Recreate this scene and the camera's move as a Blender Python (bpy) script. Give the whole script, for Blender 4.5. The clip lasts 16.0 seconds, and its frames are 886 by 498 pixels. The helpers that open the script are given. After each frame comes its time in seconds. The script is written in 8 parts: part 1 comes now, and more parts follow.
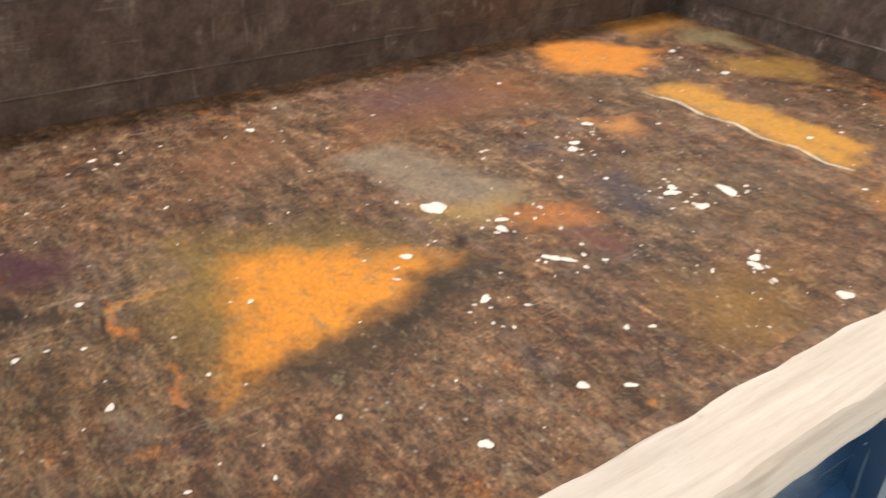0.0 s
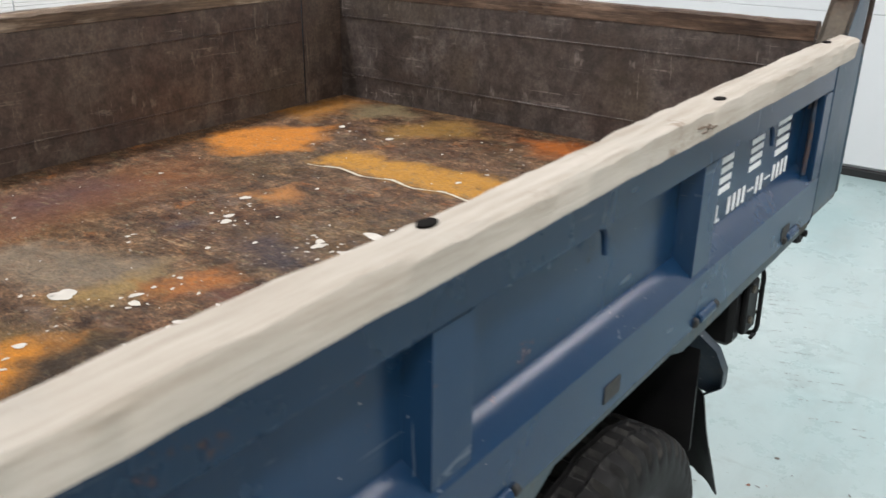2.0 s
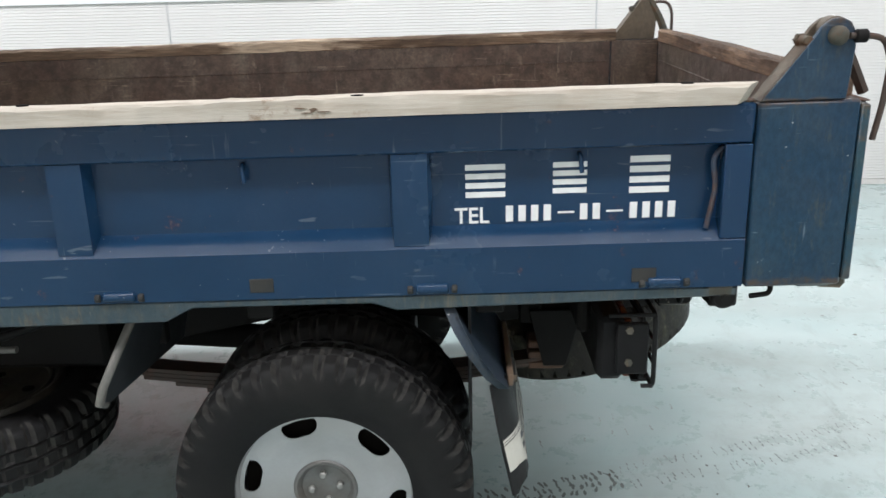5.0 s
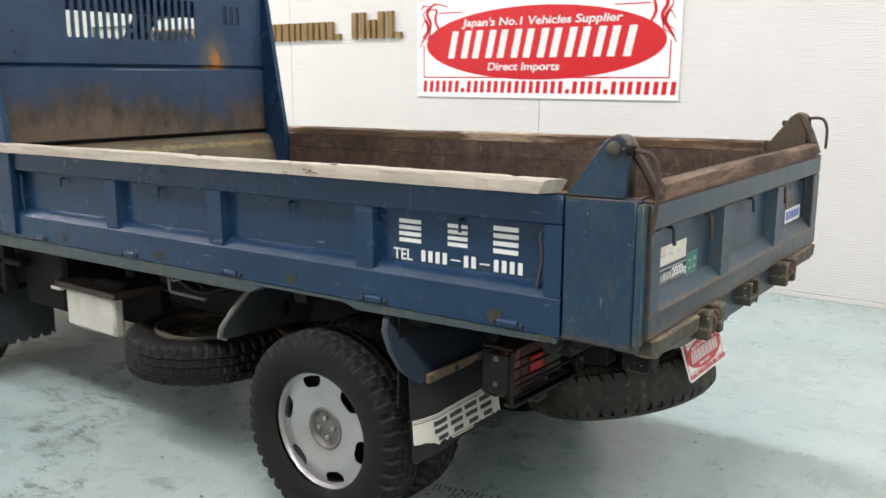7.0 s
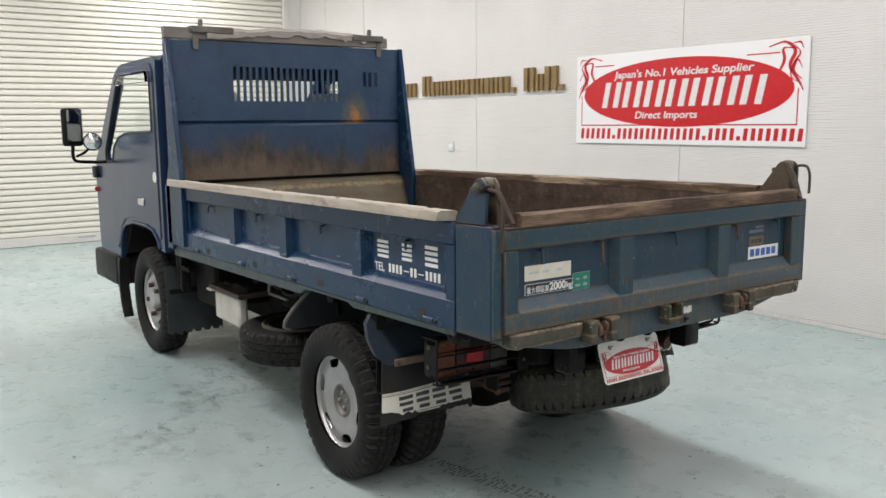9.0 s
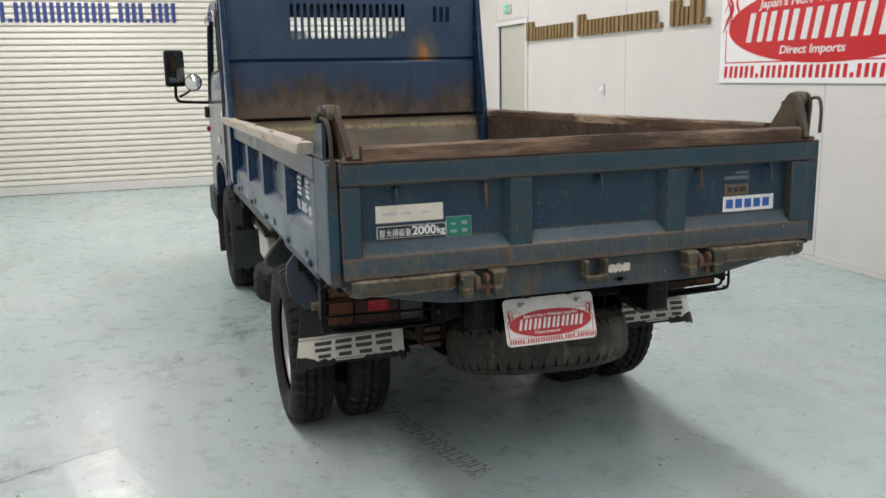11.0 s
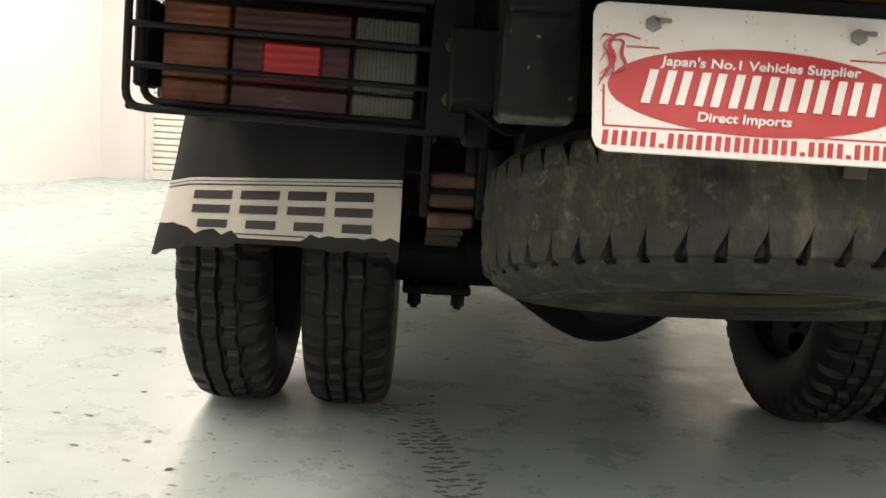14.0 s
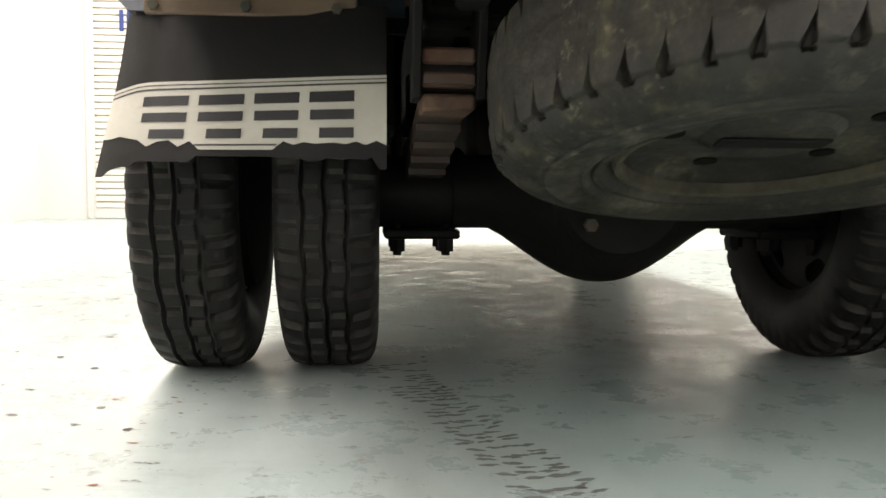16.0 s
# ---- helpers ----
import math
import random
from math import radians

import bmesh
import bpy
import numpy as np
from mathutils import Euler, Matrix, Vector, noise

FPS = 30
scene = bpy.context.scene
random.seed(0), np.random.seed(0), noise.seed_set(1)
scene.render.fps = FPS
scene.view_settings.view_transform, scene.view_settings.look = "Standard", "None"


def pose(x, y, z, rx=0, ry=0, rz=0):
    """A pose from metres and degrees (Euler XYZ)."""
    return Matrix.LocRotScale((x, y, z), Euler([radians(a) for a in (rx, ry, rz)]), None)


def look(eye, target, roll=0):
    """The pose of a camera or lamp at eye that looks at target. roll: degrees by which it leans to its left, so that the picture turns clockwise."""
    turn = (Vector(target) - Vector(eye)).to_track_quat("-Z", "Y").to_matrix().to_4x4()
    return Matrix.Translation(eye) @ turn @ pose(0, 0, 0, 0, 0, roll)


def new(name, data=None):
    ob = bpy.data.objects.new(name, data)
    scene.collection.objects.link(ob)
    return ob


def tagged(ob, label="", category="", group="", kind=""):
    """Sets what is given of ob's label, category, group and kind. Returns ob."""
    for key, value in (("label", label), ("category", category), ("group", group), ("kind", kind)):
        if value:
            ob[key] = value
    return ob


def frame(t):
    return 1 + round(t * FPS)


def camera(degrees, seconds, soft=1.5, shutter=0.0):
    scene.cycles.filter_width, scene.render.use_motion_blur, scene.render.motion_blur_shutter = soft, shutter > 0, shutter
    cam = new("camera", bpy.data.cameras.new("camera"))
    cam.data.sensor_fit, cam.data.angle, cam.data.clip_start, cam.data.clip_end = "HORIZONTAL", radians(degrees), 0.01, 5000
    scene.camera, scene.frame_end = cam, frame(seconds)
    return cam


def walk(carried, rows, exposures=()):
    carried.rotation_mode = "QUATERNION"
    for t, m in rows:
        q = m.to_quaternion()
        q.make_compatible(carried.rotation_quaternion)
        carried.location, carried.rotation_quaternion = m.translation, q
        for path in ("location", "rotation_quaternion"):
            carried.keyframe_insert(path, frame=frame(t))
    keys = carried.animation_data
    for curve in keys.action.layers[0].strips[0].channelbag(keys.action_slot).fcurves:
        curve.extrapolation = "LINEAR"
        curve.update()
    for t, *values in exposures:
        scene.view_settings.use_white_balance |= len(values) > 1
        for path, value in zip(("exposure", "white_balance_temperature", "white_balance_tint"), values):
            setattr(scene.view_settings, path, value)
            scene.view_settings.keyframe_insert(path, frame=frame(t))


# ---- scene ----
cam = camera(54.7, 16.0, 1.5, 0.3)
PATH = [
    (0, (-1.069, 2.407, 1.581), (0.296, 1.349, 0.572), 3.5),
    (0.5, (-1.083, 2.39, 1.597), (0.174, 1.088, 0.747), 4.0),
    (1, (-1.104, 2.366, 1.609), (0.048, 0.902, 0.879), 3.1),
    (1.5, (-1.139, 2.32, 1.56), (-0.078, 0.79, 0.83), 2.6),
    (2, (-1.302, 2.236, 1.493), (-0.179, 0.763, 0.74), 0.7),
    (2.5, (-1.587, 2.095, 1.457), (-0.252, 0.747, 0.825), 0.5),
    (3, (-1.727, 1.887, 1.416), (-0.241, 0.673, 0.854), -1.0),
    (3.5, (-1.88, 1.642, 1.42), (-0.218, 0.689, 0.844), -2.0),
    (4, (-2.191, 1.41, 1.425), (-0.372, 0.805, 0.855), -2.1),
    (4.2, (-2.282, 1.311, 1.438), (-0.427, 0.839, 0.858), -1.8),
    (6.5, (-2.728, -0.391, 1.449), (-1.017, 0.528, 0.969), -0.9),
    (7, (-2.771, -0.799, 1.49), (-1.188, 0.359, 1.097), 0.1),
    (7.5, (-2.736, -1.178, 1.502), (-1.258, 0.128, 1.169), 0.0),
    (8, (-2.636, -1.569, 1.518), (-1.299, -0.113, 1.212), -0.5),
    (8.5, (-2.662, -1.868, 1.522), (-1.404, -0.341, 1.232), -0.2),
    (8.7, (-2.638, -1.967, 1.535), (-1.421, -0.407, 1.244), -0.3),
    (10.8, (-1.439, -2.464, 1.458), (-0.771, -0.615, 1.096), -1.2),
    (11, (-1.309, -2.419, 1.435), (-0.688, -0.56, 1.037), -1.1),
    (11.5, (-1.009, -2.182, 1.415), (-0.509, -0.302, 0.949), -0.8),
    (12, (-0.7, -1.864, 1.362), (-0.379, 0.034, 0.82), -0.5),
    (12.5, (-0.542, -1.47, 1.29), (-0.333, 0.412, 0.649), 0.1),
    (13, (-0.478, -1.032, 1.096), (-0.37, 0.82, 0.35), -0.8),
    (13.5, (-0.443, -0.813, 0.672), (-0.419, 1.152, 0.298), 0.3),
    (14, (-0.419, -0.749, 0.538), (-0.357, 1.238, 0.314), 3.5),
    (14.5, (-0.398, -0.726, 0.456), (-0.283, 1.259, 0.239), 1.1),
    (15, (-0.385, -0.719, 0.426), (-0.221, 1.268, 0.273), 0.7),
    (15.5, (-0.419, -0.71, 0.368), (-0.264, 1.28, 0.254), 3.1),
    (16, (-0.471, -0.575, 0.319), (-0.302, 1.413, 0.188), 0.4),
]
EXPOSURES = [(0.0, 0.28, 6650, 18), (0.5, 0.12, 6480, 16), (1.0, -0.28, 6080, 13), (1.5, -0.1, 6080, 13), (2.0, -0.06, 6110, 14), (2.6, 0.1, 5910, 13), (3.0, 0.17, 5860, 13), (4.0, 0.1, 5960, 13), (6.5, 0.25, 6120, 14), (7.5, -0.08, 6520, 17), (8.0, -0.1, 6350, 16), (8.5, -0.2, 6380, 16), (11.0, -0.42, 6380, 15), (11.5, -0.12, 6430, 16), (12.0, -0.04, 6550, 18), (12.5, 0.2, 6680, 20), (13.5, 0.24, 7400, 21), (15.0, 0.9, 7100, 18), (16.0, 0.8, 7000, 18)]
walk(cam, [(t, look(eye, target, roll)) for t, eye, target, roll in PATH], EXPOSURES)
LAMP_WATTS = 54.0
FLOOR_A, FLOOR_B = (0.28, 0.40, 0.40), (0.40, 0.49, 0.48)

# ---- light ----
world = bpy.data.worlds.new("world")
world.use_nodes = True
world.node_tree.nodes["Background"].inputs[0].default_value = (0.9, 0.95, 1.0, 1)
world.node_tree.nodes["Background"].inputs[1].default_value = 0.05
scene.world = world
FZ = -0.018
WALL_L, WALL_R, WALL_B, WALL_F, CEIL = -4.35, 3.42, -3.23, 9.9, 3.9
for lx in (-2.25, 1.4):
    # unseen tubes; the pair at y 9.0 is added to brighten the shutter
    for ly in (-2.2, 0.2, 2.6, 5.0, 7.4, 9.0):
        lamp = bpy.data.lights.new("ceiling_tube", "AREA")
        lamp.shape, lamp.size, lamp.size_y, lamp.energy = "RECTANGLE", 0.36, 1.9, LAMP_WATTS
        lamp.color = (1.0, 0.965, 0.92)
        new("ceiling_tube", lamp).matrix_world = pose(lx, ly, CEIL - 0.06)


# ---- materials ----
def links(mat):
    t = mat.node_tree
    return t, t.nodes, t.links


class Shade:
    """Small builder of node materials."""

    def __init__(self, name):
        self.mat = bpy.data.materials.new(name)
        self.mat.use_nodes = True
        self.t = self.mat.node_tree
        self.bsdf = self.t.nodes["Principled BSDF"]
        self.co = self.t.nodes.new("ShaderNodeTexCoord").outputs["Object"]

    def put(self, sock, value):
        if isinstance(value, bpy.types.NodeSocket):
            self.t.links.new(value, sock)
        elif value is not None:
            sock.default_value = (*value, 1) if isinstance(value, tuple) and len(value) == 3 and sock.type == "RGBA" else value

    def math(self, op, a, b=None, clamp=False):
        n = self.t.nodes.new("ShaderNodeMath")
        n.operation, n.use_clamp = op, clamp
        self.put(n.inputs[0], a), self.put(n.inputs[1], b)
        return n.outputs[0]

    def vec(self, op, a, b=None, scale=None):
        n = self.t.nodes.new("ShaderNodeVectorMath")
        n.operation = op
        self.put(n.inputs[0], a), self.put(n.inputs[1], b)
        if scale is not None:
            n.inputs["Scale"].default_value = scale
        return n.outputs["Value" if op in ("DOT_PRODUCT", "LENGTH") else "Vector"]

    def noise(self, scale, detail=4.0, rough=0.55, stretch=None, color=False, co=None):
        co = co or self.co
        if stretch:
            co = self.vec("MULTIPLY", co, stretch)
        n = self.t.nodes.new("ShaderNodeTexNoise")
        self.put(n.inputs["Vector"], co)
        n.inputs["Scale"].default_value, n.inputs["Detail"].default_value, n.inputs["Roughness"].default_value = scale, detail, rough
        return n.outputs["Color" if color else "Fac"]

    def cells(self, scale, stretch=None):
        co = self.vec("MULTIPLY", self.co, stretch) if stretch else self.co
        n = self.t.nodes.new("ShaderNodeTexVoronoi")
        self.put(n.inputs["Vector"], co)
        n.inputs["Scale"].default_value = scale
        return n.outputs["Distance"]

    def step(self, value, lo, hi, a=0.0, b=1.0):
        n = self.t.nodes.new("ShaderNodeMapRange")
        n.clamp = True
        self.put(n.inputs["Value"], value)
        for k, v in zip(("From Min", "From Max", "To Min", "To Max"), (lo, hi, a, b)):
            n.inputs[k].default_value = v
        return n.outputs[0]

    def mix(self, fac, a, b):
        n = self.t.nodes.new("ShaderNodeMix")
        n.data_type = "RGBA"
        self.put(n.inputs["Factor"], fac), self.put(n.inputs["A"], None)
        self.put(n.inputs[6], a), self.put(n.inputs[7], b)
        return n.outputs[2]

    def shake(self, amount, scale):
        """The coordinates, shaken by noise."""
        n = self.vec("SUBTRACT", self.noise(scale, 5.0, 0.6, color=True), (0.5, 0.5, 0.5))
        return self.vec("ADD", self.co, self.vec("SCALE", n, None, amount))

    def poly(self, points, soft, co):
        """1 inside a convex outline in x and y, given clockwise or not, 0 outside, over a soft edge."""
        cx, cy = sum(p[0] for p in points) / len(points), sum(p[1] for p in points) / len(points)
        worst = None
        for (x0, y0), (x1, y1) in zip(points, points[1:] + points[:1]):
            nx, ny = y1 - y0, x0 - x1
            ln = math.hypot(nx, ny)
            nx, ny = nx / ln, ny / ln
            if (cx - x0) * nx + (cy - y0) * ny > 0:
                nx, ny = -nx, -ny
            d = self.math("SUBTRACT", self.vec("DOT_PRODUCT", co, (nx, ny, 0.0)), x0 * nx + y0 * ny)
            worst = d if worst is None else self.math("MAXIMUM", worst, d)
        return self.step(worst, soft, -soft)

    def bump(self, height, strength=0.3, distance=0.002):
        n = self.t.nodes.new("ShaderNodeBump")
        n.inputs["Strength"].default_value, n.inputs["Distance"].default_value = strength, distance
        self.put(n.inputs["Height"], height)
        self.t.links.new(n.outputs[0], self.bsdf.inputs["Normal"])

    def done(self, color, rough, metal=0.0, **more):
        self.put(self.bsdf.inputs["Base Color"], color)
        self.put(self.bsdf.inputs["Roughness"], rough)
        self.put(self.bsdf.inputs["Metallic"], metal)
        for k, v in more.items():
            self.put(self.bsdf.inputs[k.replace("_", " ")], v)
        return self.mat


def worn(name, base, other, rough, scale=6.0, rust=0.0, rust_color=(0.16, 0.055, 0.02), rust_scale=9.0, metal=0.0, dust=0.0,
         dust_color=(0.32, 0.28, 0.23), stretch=None, fine=120.0, bump=0.25, chips=0.0, chip_color=(0.40, 0.39, 0.37), coat=0.0, spec=0.5, edge=0.0,
         edge_color=(0.10, 0.07, 0.045), streaks=0.0, streak_color=(0.14, 0.085, 0.04), lines=(), scratch=0.0, scratch_color=(0.10, 0.13, 0.16),
         mottle=0.0, mottle_color=(0.075, 0.078, 0.055)):
    """A surface with broad and fine variation, rust and dust and small chips."""
    s = Shade(name)
    broad, grain = s.noise(scale, 5.0, 0.6, stretch), s.noise(fine, 3.0, 0.6)
    col = s.mix(s.step(broad, 0.3, 0.7), base, other)
    col = s.mix(s.step(grain, 0.3, 0.75, 0.0, 0.35), col, other)
    r = s.step(broad, 0.25, 0.75, rough * 0.8, min(1.0, rough * 1.25))
    if dust:
        col = s.mix(s.step(s.noise(scale * 0.6, 6.0, 0.7), 0.42, 0.75, 0.0, dust), col, dust_color)
    if rust:
        m = s.step(s.math("ADD", s.noise(rust_scale, 6.0, 0.7, stretch), s.math("MULTIPLY", s.noise(rust_scale * 9, 3.0), 0.25)), 0.85 - rust, 0.98 - rust * 0.6)
        col = s.mix(m, col, s.mix(s.noise(45.0, 4.0), rust_color, tuple(c * 0.45 for c in rust_color)))
        r = s.math("MAXIMUM", r, s.math("MULTIPLY", m, 0.85))
    if mottle:
        # fine uneven grime, drawn out downwards
        m = s.step(s.noise(34.0, 7.0, 0.78, (1.0, 1.0, 0.5)), 0.47, 0.68, 0.0, mottle)
        col = s.mix(s.math("MULTIPLY", m, s.step(s.noise(5.5, 4.0, 0.6), 0.33, 0.62, 0.25, 1.0)), col, mottle_color)
        stain = s.math("MULTIPLY", s.step(s.noise(75.0, 4.0, 0.7, (1.0, 1.0, 0.22)), 0.54, 0.66), s.step(s.noise(9.0, 5.0, 0.7, (1.0, 1.0, 0.6)), 0.46, 0.60, 0.0, mottle))
        col = s.mix(stain, col, (0.115, 0.092, 0.052))
        col = s.vec("MULTIPLY", col, s.step(s.noise(120.0, 3.0, 0.7, (1.0, 1.0, 0.6)), 0.32, 0.70, 0.84, 1.18))
        r = s.math("MAXIMUM", r, s.math("MULTIPLY", m, 0.7))
    if streaks:
        m = s.math("MULTIPLY", s.step(s.noise(26.0, 5.0, 0.7, (1.0, 1.0, 0.13)), 0.53, 0.68), s.step(s.noise(4.0, 5.0, 0.7), 0.44, 0.60, 0.0, streaks))
        col = s.mix(m, col, streak_color)
        r = s.math("MAXIMUM", r, s.math("MULTIPLY", m, 0.7))
    if lines:
        # rust and worn paint along folded edges: (direction, distance, width)
        wide = s.step(s.noise(13.0, 6.0, 0.75), 0.30, 0.70, 0.25, 1.9)
        worst = None
        for direction, at, width in lines:
            d = s.math("ABSOLUTE", s.math("SUBTRACT", s.vec("DOT_PRODUCT", s.co, direction), at))
            m = s.math("SUBTRACT", 1.0, s.math("DIVIDE", d, s.math("MULTIPLY", wide, width)), True)
            worst = m if worst is None else s.math("MAXIMUM", worst, m)
        m = s.math("MULTIPLY", s.step(worst, 0.0, 0.6), s.step(s.noise(48.0, 4.0, 0.7), 0.36, 0.58, 0.15 * edge, edge))
        col = s.mix(m, col, edge_color)
        r = s.math("MAXIMUM", r, s.math("MULTIPLY", m, 0.65))
    for stretch in ((1.0, 0.35, 11.0), (9.0, 6.0, 0.5), (4.0, 1.0, 5.0)) if scratch else ():
        m = s.math("MULTIPLY", s.step(s.noise(12.0, 2.0, 0.5, stretch), 0.685, 0.72), s.step(s.noise(5.0, 4.0), 0.48, 0.60, 0.0, scratch))
        col = s.mix(m, col, scratch_color)
    if chips:
        n = s.t.nodes.new("ShaderNodeTexVoronoi")
        s.put(n.inputs["Vector"], s.shake(0.02, 60.0))
        n.inputs["Scale"].default_value = 40.0
        c = s.math("MULTIPLY", s.step(n.outputs["Distance"], 0.13 * chips, 0.06 * chips), s.step(s.noise(7.0, 2.0), 0.5, 0.62))
        col = s.mix(c, col, chip_color)
    s.bump(s.math("ADD", grain, s.math("MULTIPLY", broad, 2.0)), bump, 0.0015)
    return s.done(col, r, metal, Coat_Weight=coat, Coat_Roughness=0.12, Specular_IOR_Level=spec)


def plain(name, color, rough, metal=0.0, **more):
    s = Shade(name)
    n = s.noise(35.0, 4.0)
    return s.done(s.mix(s.step(n, 0.3, 0.7), color, tuple(c * 0.86 for c in color)), s.step(n, 0.2, 0.8, rough * 0.85, min(1, rough * 1.15)), metal, **more)


UPZ, ACROSS = (0.0, 0.0125, 1.0), (1.0, 0.0, 0.0)
BLUE, BLUE2 = (0.0054, 0.0265, 0.066), (0.0076, 0.0335, 0.078)
m_blue = worn("blue_paint", BLUE, BLUE2, 0.25, 4.0, rust=0.08, rust_scale=11.0, dust=0.14, dust_color=(0.045, 0.07, 0.115), chips=0.45, bump=0.04, spec=0.30, streaks=0.22, streak_color=(0.045, 0.066, 0.10), scratch=0.6)
m_blue_post = worn("scratched_blue_paint", (0.0065, 0.028, 0.060), (0.012, 0.040, 0.070), 0.32, 5.0, rust=0.07, rust_color=(0.085, 0.045, 0.022), rust_scale=14.0, dust=0.25, dust_color=(0.045, 0.06, 0.075), chips=0.8, bump=0.12, spec=0.32, scratch=0.9,
                   streaks=0.3, streak_color=(0.05, 0.068, 0.085), mottle=0.3, mottle_color=(0.045, 0.056, 0.058), edge=0.8, edge_color=(0.085, 0.055, 0.035), lines=[(UPZ, 0.825, 0.014), (UPZ, 1.199, 0.008), (UPZ, 1.36, 0.03)])
m_blue_cab = worn("cab_blue_paint", (0.014, 0.033, 0.080), (0.018, 0.039, 0.088), 0.22, 3.0, dust=0.05, bump=0.03, coat=0.12, spec=0.35)
m_blue_gate = worn("weathered_blue_paint", (0.009, 0.038, 0.070), (0.020, 0.056, 0.074), 0.36, 7.0, rust=0.15, rust_color=(0.10, 0.052, 0.026), rust_scale=10.0,
                   dust=0.4, dust_color=(0.040, 0.050, 0.050), chips=0.7, bump=0.2, spec=0.35, scratch=0.6, edge=0.75, edge_color=(0.085, 0.062, 0.043), streaks=0.35, streak_color=(0.10, 0.085, 0.06), mottle=0.6, mottle_color=(0.062, 0.070, 0.056),
                   lines=[(UPZ, 1.190, 0.012), (UPZ, 1.124, 0.012), (UPZ, 0.84, 0.02), (ACROSS, -0.752, 0.006), (ACROSS, 0.782, 0.005), (ACROSS, -0.81, 0.008), (ACROSS, 0.84, 0.008)])
# darker copy of the weathered gate blue: recess shade put into the colour
m_gate_field = worn("recess_shaded_blue_paint", (0.0055, 0.026, 0.060), (0.014, 0.046, 0.074), 0.34, 6.0, rust=0.08, dust=0.45, dust_color=(0.028, 0.042, 0.045), chips=0.8, bump=0.16, spec=0.35, scratch=0.5, streaks=0.3, streak_color=(0.05, 0.062, 0.058), mottle=0.45, mottle_color=(0.040, 0.056, 0.058),
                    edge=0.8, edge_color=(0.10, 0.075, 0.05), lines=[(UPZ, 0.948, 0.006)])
m_blue_rust = worn("rust_streaked_blue_paint", (0.014, 0.046, 0.084), (0.040, 0.060, 0.070), 0.45, 9.0, rust=0.20, rust_color=(0.12, 0.072, 0.036), rust_scale=15.0,
                   dust=0.4, dust_color=(0.10, 0.085, 0.055), stretch=(1.0, 1.0, 0.35), chips=1.0, bump=0.3, spec=0.4, edge=0.75, edge_color=(0.13, 0.078, 0.042), streaks=0.6, streak_color=(0.15, 0.115, 0.07),
                   mottle=1.0, mottle_color=(0.092, 0.088, 0.056),
                   lines=[(UPZ, 0.906, 0.008), (UPZ, 0.848, 0.012), (ACROSS, -0.277, 0.006), (ACROSS, -0.205, 0.006), (ACROSS, 0.284, 0.006), (ACROSS, 0.356, 0.006)])
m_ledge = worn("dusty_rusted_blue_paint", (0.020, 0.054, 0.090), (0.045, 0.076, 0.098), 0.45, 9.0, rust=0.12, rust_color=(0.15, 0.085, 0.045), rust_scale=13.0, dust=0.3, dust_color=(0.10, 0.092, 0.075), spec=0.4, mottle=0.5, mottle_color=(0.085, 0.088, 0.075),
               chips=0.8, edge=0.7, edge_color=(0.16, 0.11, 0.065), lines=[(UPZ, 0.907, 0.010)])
m_sill = worn("dirty_brown_steel", (0.075, 0.052, 0.028), (0.030, 0.046, 0.046), 0.6, 14.0, rust=0.18, rust_color=(0.13, 0.060, 0.028), rust_scale=18.0, dust=0.6, dust_color=(0.150, 0.122, 0.080), bump=0.5, spec=0.3, chips=1.3, chip_color=(0.55, 0.54, 0.50), edge=0.85, edge_color=(0.24, 0.19, 0.13), streaks=0.9, streak_color=(0.20, 0.115, 0.055), lines=[(UPZ, 0.838, 0.006), (UPZ, 0.790, 0.006)])
m_tan = worn("brown_worn_steel", (0.105, 0.080, 0.052), (0.055, 0.044, 0.032), 0.5, 9.0, rust=0.2, rust_color=(0.10, 0.05, 0.025), dust=0.5, dust_color=(0.16, 0.125, 0.085), mottle=0.6, mottle_color=(0.05, 0.048, 0.034))
m_plank = worn("grey_weathered_plank", (0.20, 0.185, 0.17), (0.12, 0.105, 0.092), 0.75, 4.0, stretch=(0.8, 5.0, 5.0), dust=0.5, dust_color=(0.32, 0.30, 0.28), bump=0.4)
m_rust = worn("rusty_steel", (0.11, 0.05, 0.025), (0.055, 0.03, 0.02), 0.75, 14.0, rust=0.2, dust=0.3)
m_black = worn("black_chassis_paint", (0.0055, 0.0055, 0.006), (0.010, 0.0095, 0.0085), 0.6, 9.0, rust=0.05, rust_color=(0.05, 0.022, 0.012), dust=0.35, dust_color=(0.022, 0.020, 0.017), spec=0.12)
m_lampbox = worn("black_plastic", (0.007, 0.007, 0.0075), (0.012, 0.012, 0.012), 0.42, 12.0, dust=0.25, dust_color=(0.026, 0.025, 0.022), spec=0.1, chips=0.5, chip_color=(0.16, 0.15, 0.13))
m_rest = worn("scuffed_black_paint", (0.006, 0.006, 0.0065), (0.013, 0.012, 0.0115), 0.33, 14.0, dust=0.2, dust_color=(0.034, 0.031, 0.026), spec=0.12, chips=1.1, chip_color=(0.20, 0.185, 0.15), bump=0.5, edge=0.7, edge_color=(0.15, 0.14, 0.115), lines=[(UPZ, 0.580, 0.006), (UPZ, 0.745, 0.006)])
m_plastic = worn("dull_black_rubber", (0.005, 0.005, 0.0055), (0.009, 0.0088, 0.0085), 0.5, 9.0, dust=0.3, dust_color=(0.028, 0.027, 0.025), spec=0.25)
